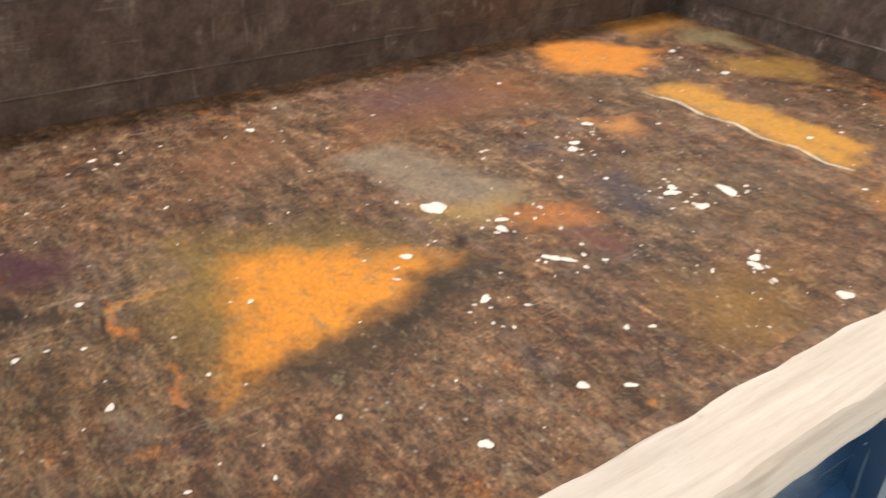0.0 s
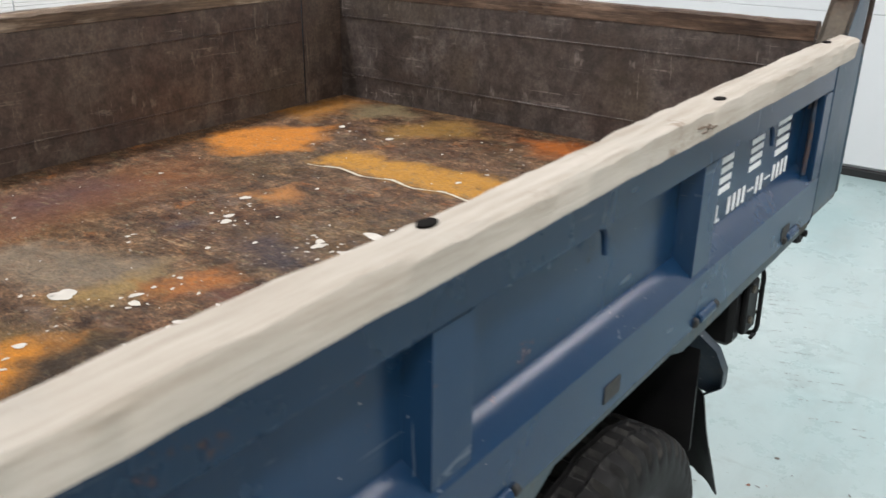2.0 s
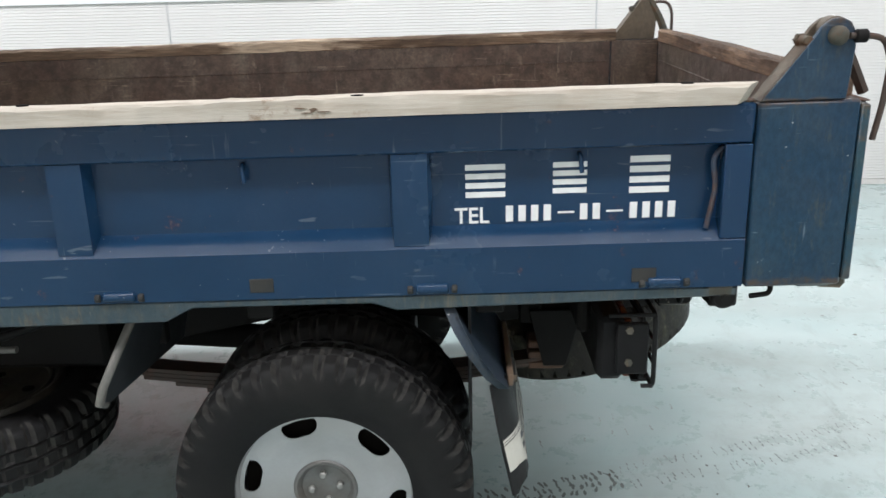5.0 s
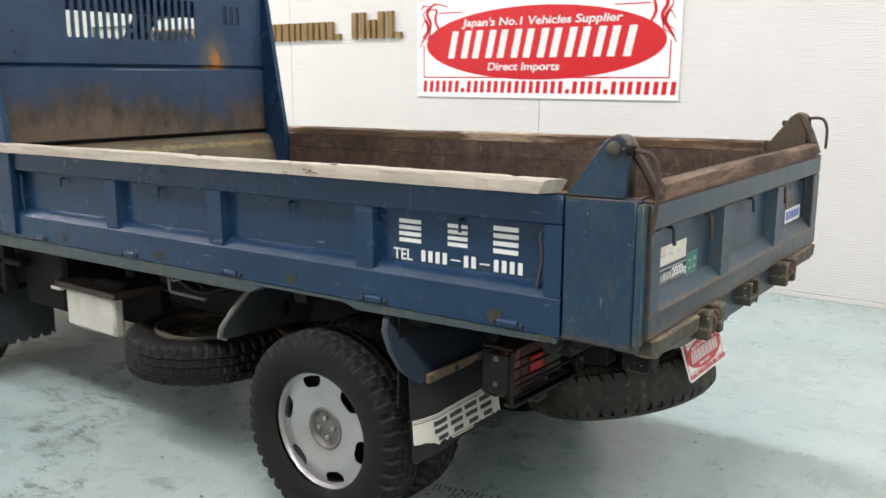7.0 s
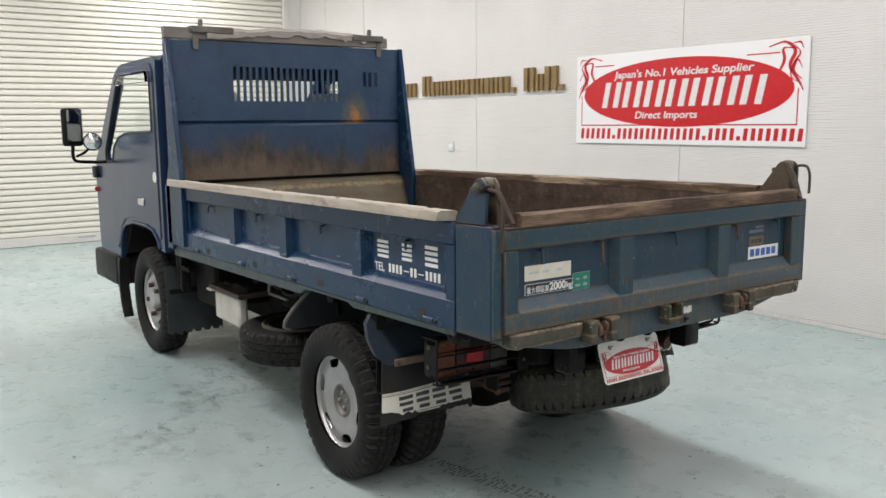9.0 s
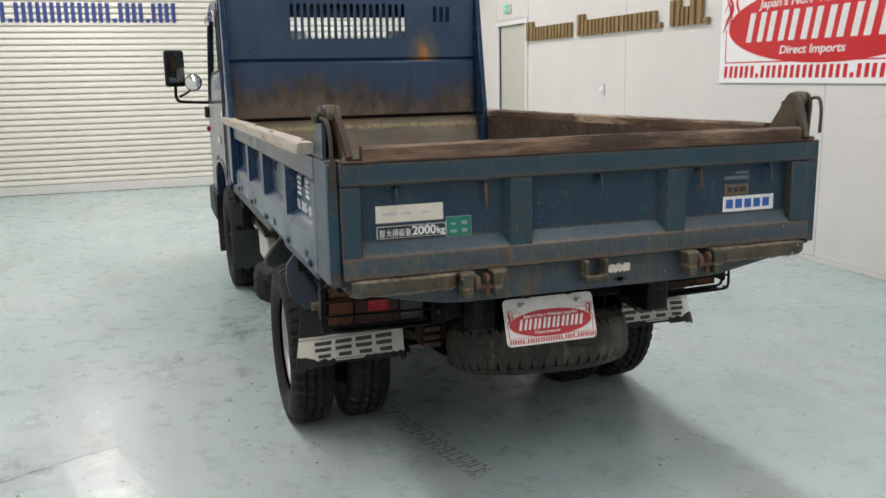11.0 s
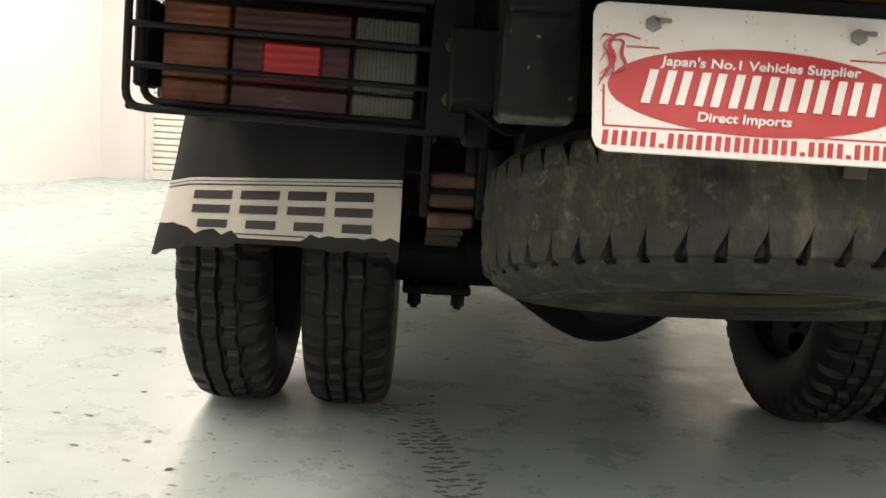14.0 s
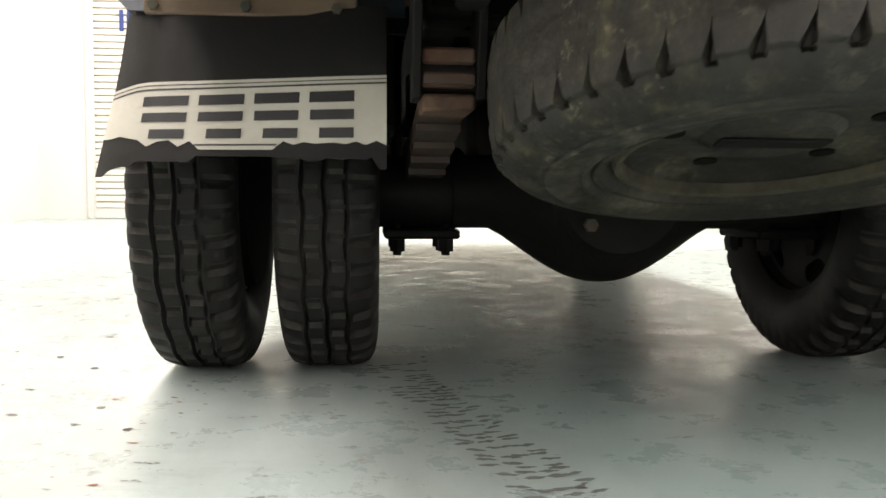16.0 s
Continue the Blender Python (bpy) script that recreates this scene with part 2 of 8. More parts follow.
m_tyre = worn("tyre_rubber", (0.0045, 0.0045, 0.0048), (0.010, 0.0098, 0.0095), 0.58, 7.0, dust=0.4, dust_color=(0.024, 0.0225, 0.020), bump=0.4, spec=0.2)
def muddy(name, dry, streak, wash, flake):
    """Black rubber or steel with dried mud in streaks across the tread, patches and flakes."""
    s = Shade(name)
    lump, mud, fine = s.noise(5.0, 6.0, 0.7, (0.5, 1.0, 1.0)), s.noise(17.0, 6.0, 0.7, (0.35, 1.0, 1.0)), s.noise(90.0, 4.0, 0.7)
    col = s.mix(s.step(lump, 0.36, 0.64), (0.0085, 0.0082, 0.0072), (0.026, 0.0235, 0.018))
    col = s.mix(s.math("MULTIPLY", s.step(mud, 0.44, 0.64), s.step(s.noise(4.0, 4.0), 0.44, 0.60, 0.08, dry)), col, (0.082, 0.074, 0.050))
    col = s.mix(s.math("MULTIPLY", s.step(s.noise(30.0, 5.0, 0.75, (0.3, 1.0, 1.0)), 0.50, 0.66), s.step(s.noise(6.0, 5.0, 0.7), 0.44, 0.66, 0.0, streak)), col, (0.105, 0.098, 0.048))
    col = s.mix(s.math("MULTIPLY", s.step(s.noise(9.0, 6.0, 0.75, (0.6, 1.0, 1.0)), 0.52, 0.70), wash), col, (0.14, 0.128, 0.094))
    col = s.mix(s.math("MULTIPLY", s.step(s.noise(48.0, 5.0, 0.75), 0.56, 0.66), s.step(s.noise(7.0, 5.0, 0.7), 0.50, 0.68, 0.0, flake)), col, (0.20, 0.185, 0.14))
    col = s.vec("MULTIPLY", col, s.step(fine, 0.3, 0.7, 0.7, 1.3))
    s.bump(s.math("ADD", fine, s.math("MULTIPLY", mud, 2.0)), 0.55, 0.003)
    return s.done(col, s.step(mud, 0.3, 0.7, 0.42, 0.85), 0.0, Specular_IOR_Level=0.4)


m_spare = muddy("muddy_tyre_rubber", 0.85, 0.8, 0.65, 0.75)
m_spare_rim = muddy("muddy_steel_rim", 0.5, 0.6, 0.35, 0.6)
m_groove = worn("dusty_tread_edge", (0.010, 0.0098, 0.009), (0.030, 0.029, 0.027), 0.85, 26.0, dust=0.7, dust_color=(0.075, 0.071, 0.062), spec=0.2)
m_silver = worn("silver_wheel_paint", (0.44, 0.44, 0.445), (0.36, 0.36, 0.355), 0.32, 5.0, metal=0.6, dust=0.2, dust_color=(0.3, 0.27, 0.22), bump=0.05)
m_dullhub = worn("dull_grey_hub", (0.20, 0.20, 0.195), (0.13, 0.125, 0.115), 0.5, 14.0, metal=0.5, dust=0.4, dust_color=(0.16, 0.14, 0.11))
m_steelrim = worn("dusty_black_rim", (0.014, 0.013, 0.011), (0.03, 0.027, 0.021), 0.5, 10.0, rust=0.12, dust=0.7, dust_color=(0.11, 0.095, 0.065))
s = Shade("bare_pale_timber")
broad, streak, fib = s.noise(4.0, 5.0, 0.65), s.noise(11.0, 6.0, 0.65, (5.0, 0.35, 5.0)), s.noise(60.0, 4.0, 0.7, (4.0, 0.18, 4.0))
col = s.mix(s.step(streak, 0.35, 0.65), (0.345, 0.30, 0.240), (0.48, 0.435, 0.37))
col = s.mix(s.step(broad, 0.52, 0.72, 0.0, 0.6), col, (0.45, 0.425, 0.375))
col = s.mix(s.step(fib, 0.58, 0.75, 0.0, 0.35), col, (0.27, 0.225, 0.17))
col = s.mix(s.math("MULTIPLY", s.step(s.noise(14.0, 6.0, 0.75), 0.60, 0.70), s.step(s.noise(1.7, 2.0), 0.48, 0.6, 0.0, 0.7)), col, (0.19, 0.13, 0.08))
s.bump(s.math("ADD", fib, s.math("MULTIPLY", streak, 1.5)), 0.5, 0.002)
m_wood = s.done(col, 0.78, 0.0, Specular_IOR_Level=0.3)


def old_timber(name, along, dark, mid, pale, amount):
    """Weathered wood: bark-dark and bare pale stretches, with fibres along one axis."""
    s = Shade(name)
    f = (0.18, 4.0, 4.0) if along == "x" else (4.0, 0.18, 4.0)
    g = (0.5, 2.0, 2.0) if along == "x" else (2.0, 0.5, 2.0)
    fib, lump = s.noise(45.0, 5.0, 0.7, f), s.noise(9.0, 6.0, 0.7, g)
    col = s.mix(s.step(lump, 0.38, 0.62), dark, mid)
    col = s.mix(s.math("MULTIPLY", s.step(s.noise(3.2, 5.0, 0.65, g), 0.47, 0.56), amount), col, pale)
    col = s.vec("MULTIPLY", col, s.step(fib, 0.3, 0.7, 0.45, 1.45))
    s.bump(s.math("ADD", fib, s.math("MULTIPLY", lump, 2.0)), 0.6, 0.003)
    return s.done(col, 0.75, 0.0, Specular_IOR_Level=0.35)


m_wood_dark = old_timber("weathered_brown_timber", "y", (0.075, 0.048, 0.030), (0.14, 0.095, 0.060), (0.36, 0.285, 0.205), 1.0)
m_wood_tail = old_timber("dark_brown_timber", "x", (0.042, 0.026, 0.017), (0.095, 0.060, 0.039), (0.22, 0.145, 0.095), 0.7)
m_strip = worn("brown_wooden_strip", (0.10, 0.062, 0.038), (0.15, 0.10, 0.064), 0.7, 5.0, stretch=(1.0, 6.0, 6.0), dust=0.3)
def inner_steel(name, low, high, pit, scuff, spot):
    """Bare worn steel inside the bed: lumps, pits, pale scuffs and scratches."""
    s = Shade(name)
    lump, speck, grain = s.noise(3.5, 6.0, 0.65), s.noise(17.0, 7.0, 0.75), s.noise(110.0, 4.0, 0.7)
    col = s.mix(s.step(lump, 0.38, 0.64), low, high)
    col = s.mix(s.step(speck, 0.42, 0.58, 0.75, 0.0), col, pit)
    col = s.mix(s.step(s.noise(6.0, 7.0, 0.75, (1.4, 1.4, 0.8)), 0.50, 0.70, 0.0, 0.6), col, scuff)
    col = s.mix(s.step(s.noise(46.0, 5.0, 0.7), 0.58, 0.66, 0.0, 0.55), col, spot)
    col = s.mix(s.step(s.noise(2.2, 4.0, 0.6), 0.56, 0.68, 0.0, 0.5), col, (0.11, 0.088, 0.058))
    pale = tuple(c * 1.5 for c in scuff)
    for stretch in ((9.0, 9.0, 0.7), (0.5, 0.5, 14.0), (3.0, 3.0, 1.2), (1.2, 1.2, 6.0)):
        m = s.math("MULTIPLY", s.step(s.noise(9.0, 3.0, 0.6, stretch), 0.64, 0.69), s.step(s.noise(6.0, 4.0), 0.46, 0.58, 0.0, 0.5))
        col = s.mix(m, col, pale)
    col = s.vec("MULTIPLY", col, s.step(grain, 0.3, 0.7, 0.6, 1.35))
    s.bump(s.math("ADD", grain, s.math("MULTIPLY", speck, 2.0)), 0.35, 0.002)
    return s.done(s.vec("MULTIPLY", col, (0.94, 0.92, 0.90)), s.step(speck, 0.3, 0.7, 0.52, 0.32), 0.1, Specular_IOR_Level=0.8)


m_inner = inner_steel("worn_brown_steel", (0.074, 0.046, 0.034), (0.128, 0.095, 0.072), (0.024, 0.014, 0.011), (0.175, 0.145, 0.114), (0.052, 0.024, 0.017))
m_inner_tail = inner_steel("worn_grey_brown_steel", (0.070, 0.054, 0.046), (0.135, 0.114, 0.102), (0.028, 0.022, 0.020), (0.23, 0.205, 0.19), (0.052, 0.034, 0.027))


def head_paint(name, stain):
    """Headboard paint: blue, with rust that has eaten in from the lower edge, or one orange patch."""
    s = Shade(name)
    lump, fine = s.noise(5.0, 6.0, 0.7), s.noise(60.0, 4.0, 0.65)
    drip = s.noise(7.0, 6.0, 0.72, (1.0, 1.0, 0.28))
    col = s.mix(s.step(lump, 0.35, 0.65), (0.012, 0.038, 0.086), (0.024, 0.056, 0.104))
    col = s.mix(s.step(s.noise(2.3, 4.0, 0.6), 0.50, 0.66, 0.0, 0.5), col, (0.030, 0.046, 0.105))
    col = s.mix(s.step(drip, 0.54, 0.70, 0.0, 0.55), col, (0.008, 0.022, 0.046))
    sep = s.t.nodes.new("ShaderNodeSeparateXYZ")
    s.put(sep.inputs[0], s.co)
    x, z = sep.outputs[0], sep.outputs[2]
    if stain:
        low = s.math("ADD", z, s.math("MULTIPLY", s.math("SUBTRACT", s.noise(5.5, 7.0, 0.75, (1.0, 1.0, 0.35)), 0.5), 0.62))
        low = s.math("ADD", low, s.math("MULTIPLY", s.math("SUBTRACT", s.noise(1.4, 3.0, 0.5), 0.5), 0.25))
        brown = s.mix(s.step(s.noise(14.0, 6.0, 0.7, (1.0, 1.0, 0.4)), 0.36, 0.64), (0.036, 0.027, 0.018), (0.105, 0.078, 0.048))
        col = s.mix(s.step(low, 1.45, 1.30, 0.0, 0.85), col, brown)
        col = s.mix(s.step(low, 1.27, 1.18, 0.0, 0.55), col, (0.165, 0.125, 0.085))
        spots = s.math("MULTIPLY", s.step(s.noise(22.0, 5.0, 0.7, (1.0, 1.0, 0.6)), 0.60, 0.68), s.step(low, 1.52, 1.35, 0.0, 0.6))
        col = s.mix(spots, col, (0.15, 0.072, 0.030))
        col = s.mix(s.math("MULTIPLY", s.step(s.noise(11.0, 6.0, 0.7), 0.58, 0.66), 0.7), col, (0.016, 0.036, 0.066))
    else:
        dx = s.math("MULTIPLY", s.math("SUBTRACT", x, 0.44), s.math("SUBTRACT", x, 0.44))
        dz = s.math("MULTIPLY", s.math("SUBTRACT", z, 1.555), s.math("SUBTRACT", z, 1.555))
        d = s.math("ADD", s.math("SQRT", s.math("ADD", dx, s.math("MULTIPLY", dz, 0.35))), s.math("MULTIPLY", s.math("SUBTRACT", s.noise(16.0, 7.0, 0.75, (1.0, 1.0, 0.6)), 0.5), 0.17))
        col = s.mix(s.step(d, 0.12, 0.04, 0.0, 0.65), col, (0.13, 0.115, 0.06))
        col = s.mix(s.step(d, 0.055, 0.015), col, (0.33, 0.135, 0.035))
        col = s.mix(s.step(s.noise(7.0, 6.0, 0.7, (1.0, 1.0, 0.5)), 0.60, 0.72, 0.0, 0.5), col, (0.055, 0.07, 0.09))
        spots = s.math("MULTIPLY", s.step(s.noise(28.0, 5.0, 0.7), 0.64, 0.70), s.step(s.noise(2.0, 3.0), 0.48, 0.6, 0.0, 0.7))
        col = s.mix(spots, col, (0.11, 0.065, 0.030))
    col = s.vec("MULTIPLY", col, s.step(fine, 0.3, 0.7, 0.9, 1.1))
    s.bump(s.math("ADD", lump, fine), 0.08, 0.002)
    return s.done(col, s.step(lump, 0.3, 0.7, 0.32, 0.48), 0.0, Specular_IOR_Level=0.4)


m_head, m_head_top = head_paint("rust_stained_headboard_paint", True), head_paint("blue_headboard_paint", False)
m_foot = worn("scraped_yellow_brown_steel", (0.135, 0.108, 0.050), (0.055, 0.052, 0.042), 0.5, 5.0, rust=0.2, stretch=(0.6, 1.0, 2.2), dust=0.5, dust_color=(0.17, 0.145, 0.095), streaks=0.5, streak_color=(0.12, 0.095, 0.06),
               edge=0.7, edge_color=(0.30, 0.235, 0.10), lines=[((0.0, 0.0, 1.0), 1.118, 0.016)])
m_white = plain("white_plastic", (0.72, 0.72, 0.70), 0.4)
m_battery = worn("dirty_cream_plastic", (0.60, 0.58, 0.53), (0.48, 0.46, 0.41), 0.5, 9.0, dust=0.5, dust_color=(0.28, 0.25, 0.20), chips=0.8, chip_color=(0.16, 0.13, 0.10))
s = Shade("speckled_white_plate")
broad = s.noise(9.0, 5.0, 0.65)
col = s.mix(s.step(broad, 0.35, 0.7), (0.80, 0.79, 0.765), (0.68, 0.655, 0.61))
col = s.mix(s.math("MULTIPLY", s.step(s.cells(150.0), 0.20, 0.10), s.step(s.noise(23.0, 4.0, 0.7), 0.50, 0.62)), col, (0.13, 0.11, 0.085))
col = s.mix(s.step(s.noise(5.0, 6.0, 0.7, (0.4, 1.0, 1.0)), 0.58, 0.74, 0.0, 0.4), col, (0.42, 0.38, 0.32))
m_plate = s.done(col, s.step(broad, 0.3, 0.7, 0.35, 0.55), 0.0)
m_board = Shade("white_sign_sheet").done((0.84, 0.84, 0.84), 0.3)
m_red = plain("red_sign_print", (0.60, 0.012, 0.018), 0.4)
m_plate_red = plain("faded_red_print", (0.50, 0.03, 0.035), 0.45)
m_letter_white = plain("white_letter_film", (0.78, 0.78, 0.76), 0.4)
m_letter_blue = plain("dark_blue_letter_film", (0.03, 0.055, 0.22), 0.4)
m_letter_gold = worn("brushed_gold_letter", (0.30, 0.20, 0.085), (0.22, 0.145, 0.06), 0.45, 6.0, metal=0.4, bump=0.03)
m_sticker_green = plain("green_sticker", (0.01, 0.19, 0.125), 0.4)
m_sticker_blue = plain("blue_sticker_print", (0.03, 0.11, 0.42), 0.4)
m_sticker_black = plain("black_sticker", (0.02, 0.02, 0.022), 0.4)
m_sticker_pale = plain("aged_cream_sticker", (0.70, 0.66, 0.56), 0.5)
m_sticker_grey = plain("grey_print", (0.30, 0.33, 0.36), 0.5)
m_sticker_brown = plain("brown_metal_plate", (0.16, 0.12, 0.08), 0.5, 0.3)
m_flapwhite = worn("worn_white_band", (0.60, 0.58, 0.51), (0.48, 0.46, 0.40), 0.45, 9.0, dust=0.2)
def lens(name, color, across, dirt):
    """Moulded lamp plastic: fine prism lines, road dirt gathered in blots."""
    s = Shade(name)
    sep = s.t.nodes.new("ShaderNodeSeparateXYZ")
    s.put(sep.inputs[0], s.co)
    ridge = s.math("SINE", s.math("MULTIPLY", sep.outputs[0 if across else 2], 1100.0 if across else 520.0))
    col = s.vec("MULTIPLY", tuple(color), s.step(ridge, -1.0, 1.0, 0.72, 1.2))
    grime = s.step(s.math("ADD", s.noise(13.0, 6.0, 0.7), s.math("MULTIPLY", s.noise(55.0, 4.0, 0.7), 0.3)), 0.52, 0.85, 0.12, dirt)
    col = s.mix(grime, col, (0.020, 0.017, 0.013))
    s.bump(ridge, 0.25, 0.0008)
    return s.done(col, s.step(grime, 0.1, 0.6, 0.22, 0.6), 0.0, Specular_IOR_Level=0.35)


m_bright_lens = lens("bright_red_reflector", (0.56, 0.012, 0.018), False, 0.5)
m_dark_lens = lens("dark_red_lamp_lens", (0.060, 0.004, 0.006), False, 0.7)
m_amber = lens("amber_lamp_lens", (0.19, 0.042, 0.005), False, 0.75)
m_clear_lens = lens("clear_lamp_lens", (0.075, 0.077, 0.062), True, 0.75)
m_chrome = plain("chrome", (0.75, 0.75, 0.75), 0.12, 1.0)
m_mirror = plain("mirror_glass", (0.88, 0.9, 0.9), 0.02, 1.0)
m_seat = plain("pale_seat_cover", (0.42, 0.43, 0.42), 0.7)
m_faint = plain("faint_blue_grey_ink", (0.50, 0.52, 0.56), 0.5)
m_faded = plain("faded_grey_paint", (0.12, 0.15, 0.18), 0.5)
m_dullmetal = plain("dull_steel", (0.30, 0.30, 0.28), 0.5, 0.6)
m_dark = plain("dark_interior", (0.022, 0.022, 0.023), 0.8)
m_hole = plain("dark_hole", (0.006, 0.005, 0.004), 0.9, Specular_IOR_Level=0.1)
m_seal = plain("black_rubber_seal", (0.012, 0.012, 0.012), 0.5)
s = Shade("window_glass")
m_glass = s.done((0.93, 0.96, 0.95), 0.02, 0.0, Transmission_Weight=1.0, IOR=1.1)
s = Shade("exit_sign_face")
m_exit = s.done((0.02, 0.30, 0.12), 0.4, 0.0, Emission_Color=(0.05, 0.6, 0.25), Emission_Strength=0.5)

# walls, ceiling
m_wall = worn("white_wall_panel", (0.74, 0.725, 0.70), (0.69, 0.675, 0.65), 0.5, 1.2, fine=40.0, bump=0.05)
m_wall_back = worn("white_sandwich_panel", (0.72, 0.73, 0.73), (0.67, 0.68, 0.69), 0.4, 1.5, fine=40.0, bump=0.05)
m_door = plain("aged_cream_door_paint", (0.56, 0.56, 0.49), 0.45)
m_joint = plain("grey_joint_strip", (0.42, 0.44, 0.45), 0.5)
m_ceiling = worn("ceiling_board", (0.72, 0.72, 0.70), (0.66, 0.66, 0.64), 0.7, 2.0, bump=0.05)
m_shutter = worn("cream_shutter_steel", (0.76, 0.745, 0.67), (0.71, 0.695, 0.62), 0.42, 1.5, fine=30.0, bump=0.04)
m_shutter_rail = plain("shutter_bottom_rail", (0.72, 0.70, 0.67), 0.45)

# epoxy floor: pale green-blue, worn lighter, with grey dirt and a few dark patches
s = Shade("pale_green_epoxy_floor")
big, mid, fin = s.noise(0.55, 5.0, 0.6), s.noise(3.2, 6.0, 0.65), s.noise(60.0, 4.0, 0.6)
col = s.mix(s.step(big, 0.35, 0.65), FLOOR_A, FLOOR_B)
col = s.mix(s.step(mid, 0.35, 0.8, 0.0, 0.45), col, (0.47, 0.55, 0.54))
col = s.mix(s.step(s.noise(0.9, 3.0, 0.5, (1.0, 0.5, 1.0)), 0.4, 0.75, 0.0, 0.8), col, (0.50, 0.56, 0.545))
col = s.mix(s.step(s.noise(2.6, 8.0, 0.72, (1.0, 0.3, 1.0)), 0.5, 0.8, 0.0, 0.6), col, (0.27, 0.29, 0.27))
smear = s.math("MULTIPLY", s.step(s.noise(5.0, 7.0, 0.75, (0.5, 1.6, 1.0)), 0.56, 0.66), s.step(s.noise(0.8, 3.0), 0.47, 0.60, 0.0, 0.45))
col = s.mix(smear, col, (0.19, 0.21, 0.195))
shaken = s.shake(0.42, 4.5)
for pts, amount in (([(-1.42, 2.05), (-1.33, 1.95), (-1.05, 2.02), (-1.08, 2.12), (-1.30, 2.36), (-1.42, 2.2)], 0.6), ([(-0.75, 2.6), (-0.6, 2.55), (-0.15, 3.25), (-0.3, 3.4), (-0.75, 3.15)], 0.6),
                    ([(-1.2, 2.35), (-0.95, 2.3), (-0.7, 2.75), (-0.85, 2.9)], 0.65), ([(-1.95, 1.8), (-1.85, 1.78), (-1.8, 1.9), (-1.92, 1.92)], 0.6), ([(-1.0, 1.5), (-0.93, 1.45), (-0.9, 1.56), (-0.97, 1.6)], 0.6), ([(-1.0, 1.75), (-0.85, 1.7), (-0.8, 2.0), (-0.95, 2.05)], 0.4)):
    m = s.math("MULTIPLY", s.poly(pts, 0.04, shaken), s.step(s.noise(21.0, 6.0, 0.72, (1.0, 0.4, 1.0)), 0.53, 0.58, 0.03 * amount, amount))
    col = s.mix(m, col, (0.11, 0.125, 0.118))
for pts, amount in (([(-1.75, 1.8), (-1.2, 1.75), (-1.15, 2.2), (-1.7, 2.35)], 0.5), ([(-1.15, 2.5), (-0.6, 2.2), (-0.55, 2.6), (-1.0, 2.95)], 0.6),
                    ([(-2.0, 0.8), (-1.5, 1.0), (-1.6, 1.25), (-2.1, 1.1)], 0.5), ([(-0.2, 1.0), (0.5, 1.1), (0.6, 1.7), (-0.1, 1.6)], 0.55),
                    ([(1.45, -0.1), (1.95, -0.1), (1.9, 0.8), (1.5, 0.8)], 0.25), ([(0.05, 0.75), (0.42, 0.9), (0.45, 1.9), (0.1, 1.7)], 0.7), ([(-0.25, 1.3), (0.2, 1.5), (0.3, 2.6), (-0.3, 2.4)], 0.5), ([(-0.8, -0.6), (0.7, -0.7), (0.8, -0.1), (-0.6, 0.0)], 0.25)):
    m = s.math("MULTIPLY", s.poly(pts, 0.12, shaken), s.step(s.noise(9.0, 7.0, 0.75), 0.47, 0.66, 0.0, amount))
    col = s.mix(m, col, (0.13, 0.135, 0.12))
band = s.poly([(-1.75, 1.005), (-1.55, 1.075), (-1.40, 0.60), (-1.62, 0.52)], 0.006, s.shake(0.015, 9.0))
col = s.mix(s.math("MULTIPLY", band, s.step(s.noise(9.0, 5.0, 0.7), 0.3, 0.6, 0.25, 0.7)), col, (0.60, 0.655, 0.64))
flecks = s.math("MULTIPLY", s.step(s.noise(38.0, 3.0, 0.6, (1.0, 0.5, 1.0)), 0.68, 0.74), s.step(s.noise(1.3, 4.0), 0.52, 0.64, 0.0, 0.6))
col = s.mix(flecks, col, (0.10, 0.10, 0.085))
s.bump(s.math("ADD", s.noise(2.5, 3.0), s.math("ADD", s.math("MULTIPLY", fin, 0.15), s.math("MULTIPLY", s.noise(22.0, 5.0, 0.7), 0.35))), 0.13, 0.004)
m_floor = s.done(col, s.step(s.noise(6.5, 7.0, 0.75), 0.3, 0.7, 0.18, 0.46), 0.0)

# load floor: worn brown steel with bright orange rust, pale scrapes and grey patches
s = Shade("rusty_load_floor")
broad, grain, speck = s.noise(3.0, 7.0, 0.7), s.noise(75.0, 4.0, 0.7), s.noise(24.0, 6.0, 0.75)
col = s.mix(s.step(broad, 0.40, 0.62), (0.056, 0.0205, 0.0070), (0.122, 0.056, 0.0215))
col = s.mix(s.step(speck, 0.46, 0.60, 0.0, 0.68), col, (0.185, 0.108, 0.058))
col = s.mix(s.step(s.noise(1.6, 4.0, 0.6), 0.52, 0.62, 0.0, 0.40), col, (0.066, 0.045, 0.015))
col = s.mix(s.step(s.noise(9.0, 6.0, 0.7), 0.60, 0.69, 0.0, 0.85), col, (0.26, 0.088, 0.016))
dents = s.noise(7.0, 5.0, 0.65, (0.6, 2.2, 1.0))
col = s.mix(s.step(dents, 0.58, 0.68, 0.0, 0.75), col, (0.042, 0.019, 0.010))
scrape = s.math("MULTIPLY", s.step(s.noise(10.0, 3.0, 0.6, (0.35, 5.0, 1.0)), 0.63, 0.70), s.step(s.noise(4.0, 3.0), 0.48, 0.58, 0.0, 0.6))
col = s.mix(scrape, col, (0.30, 0.19, 0.10))
solid = s.noise(130.0, 5.0, 0.8, (0.8, 1.4, 1.0))
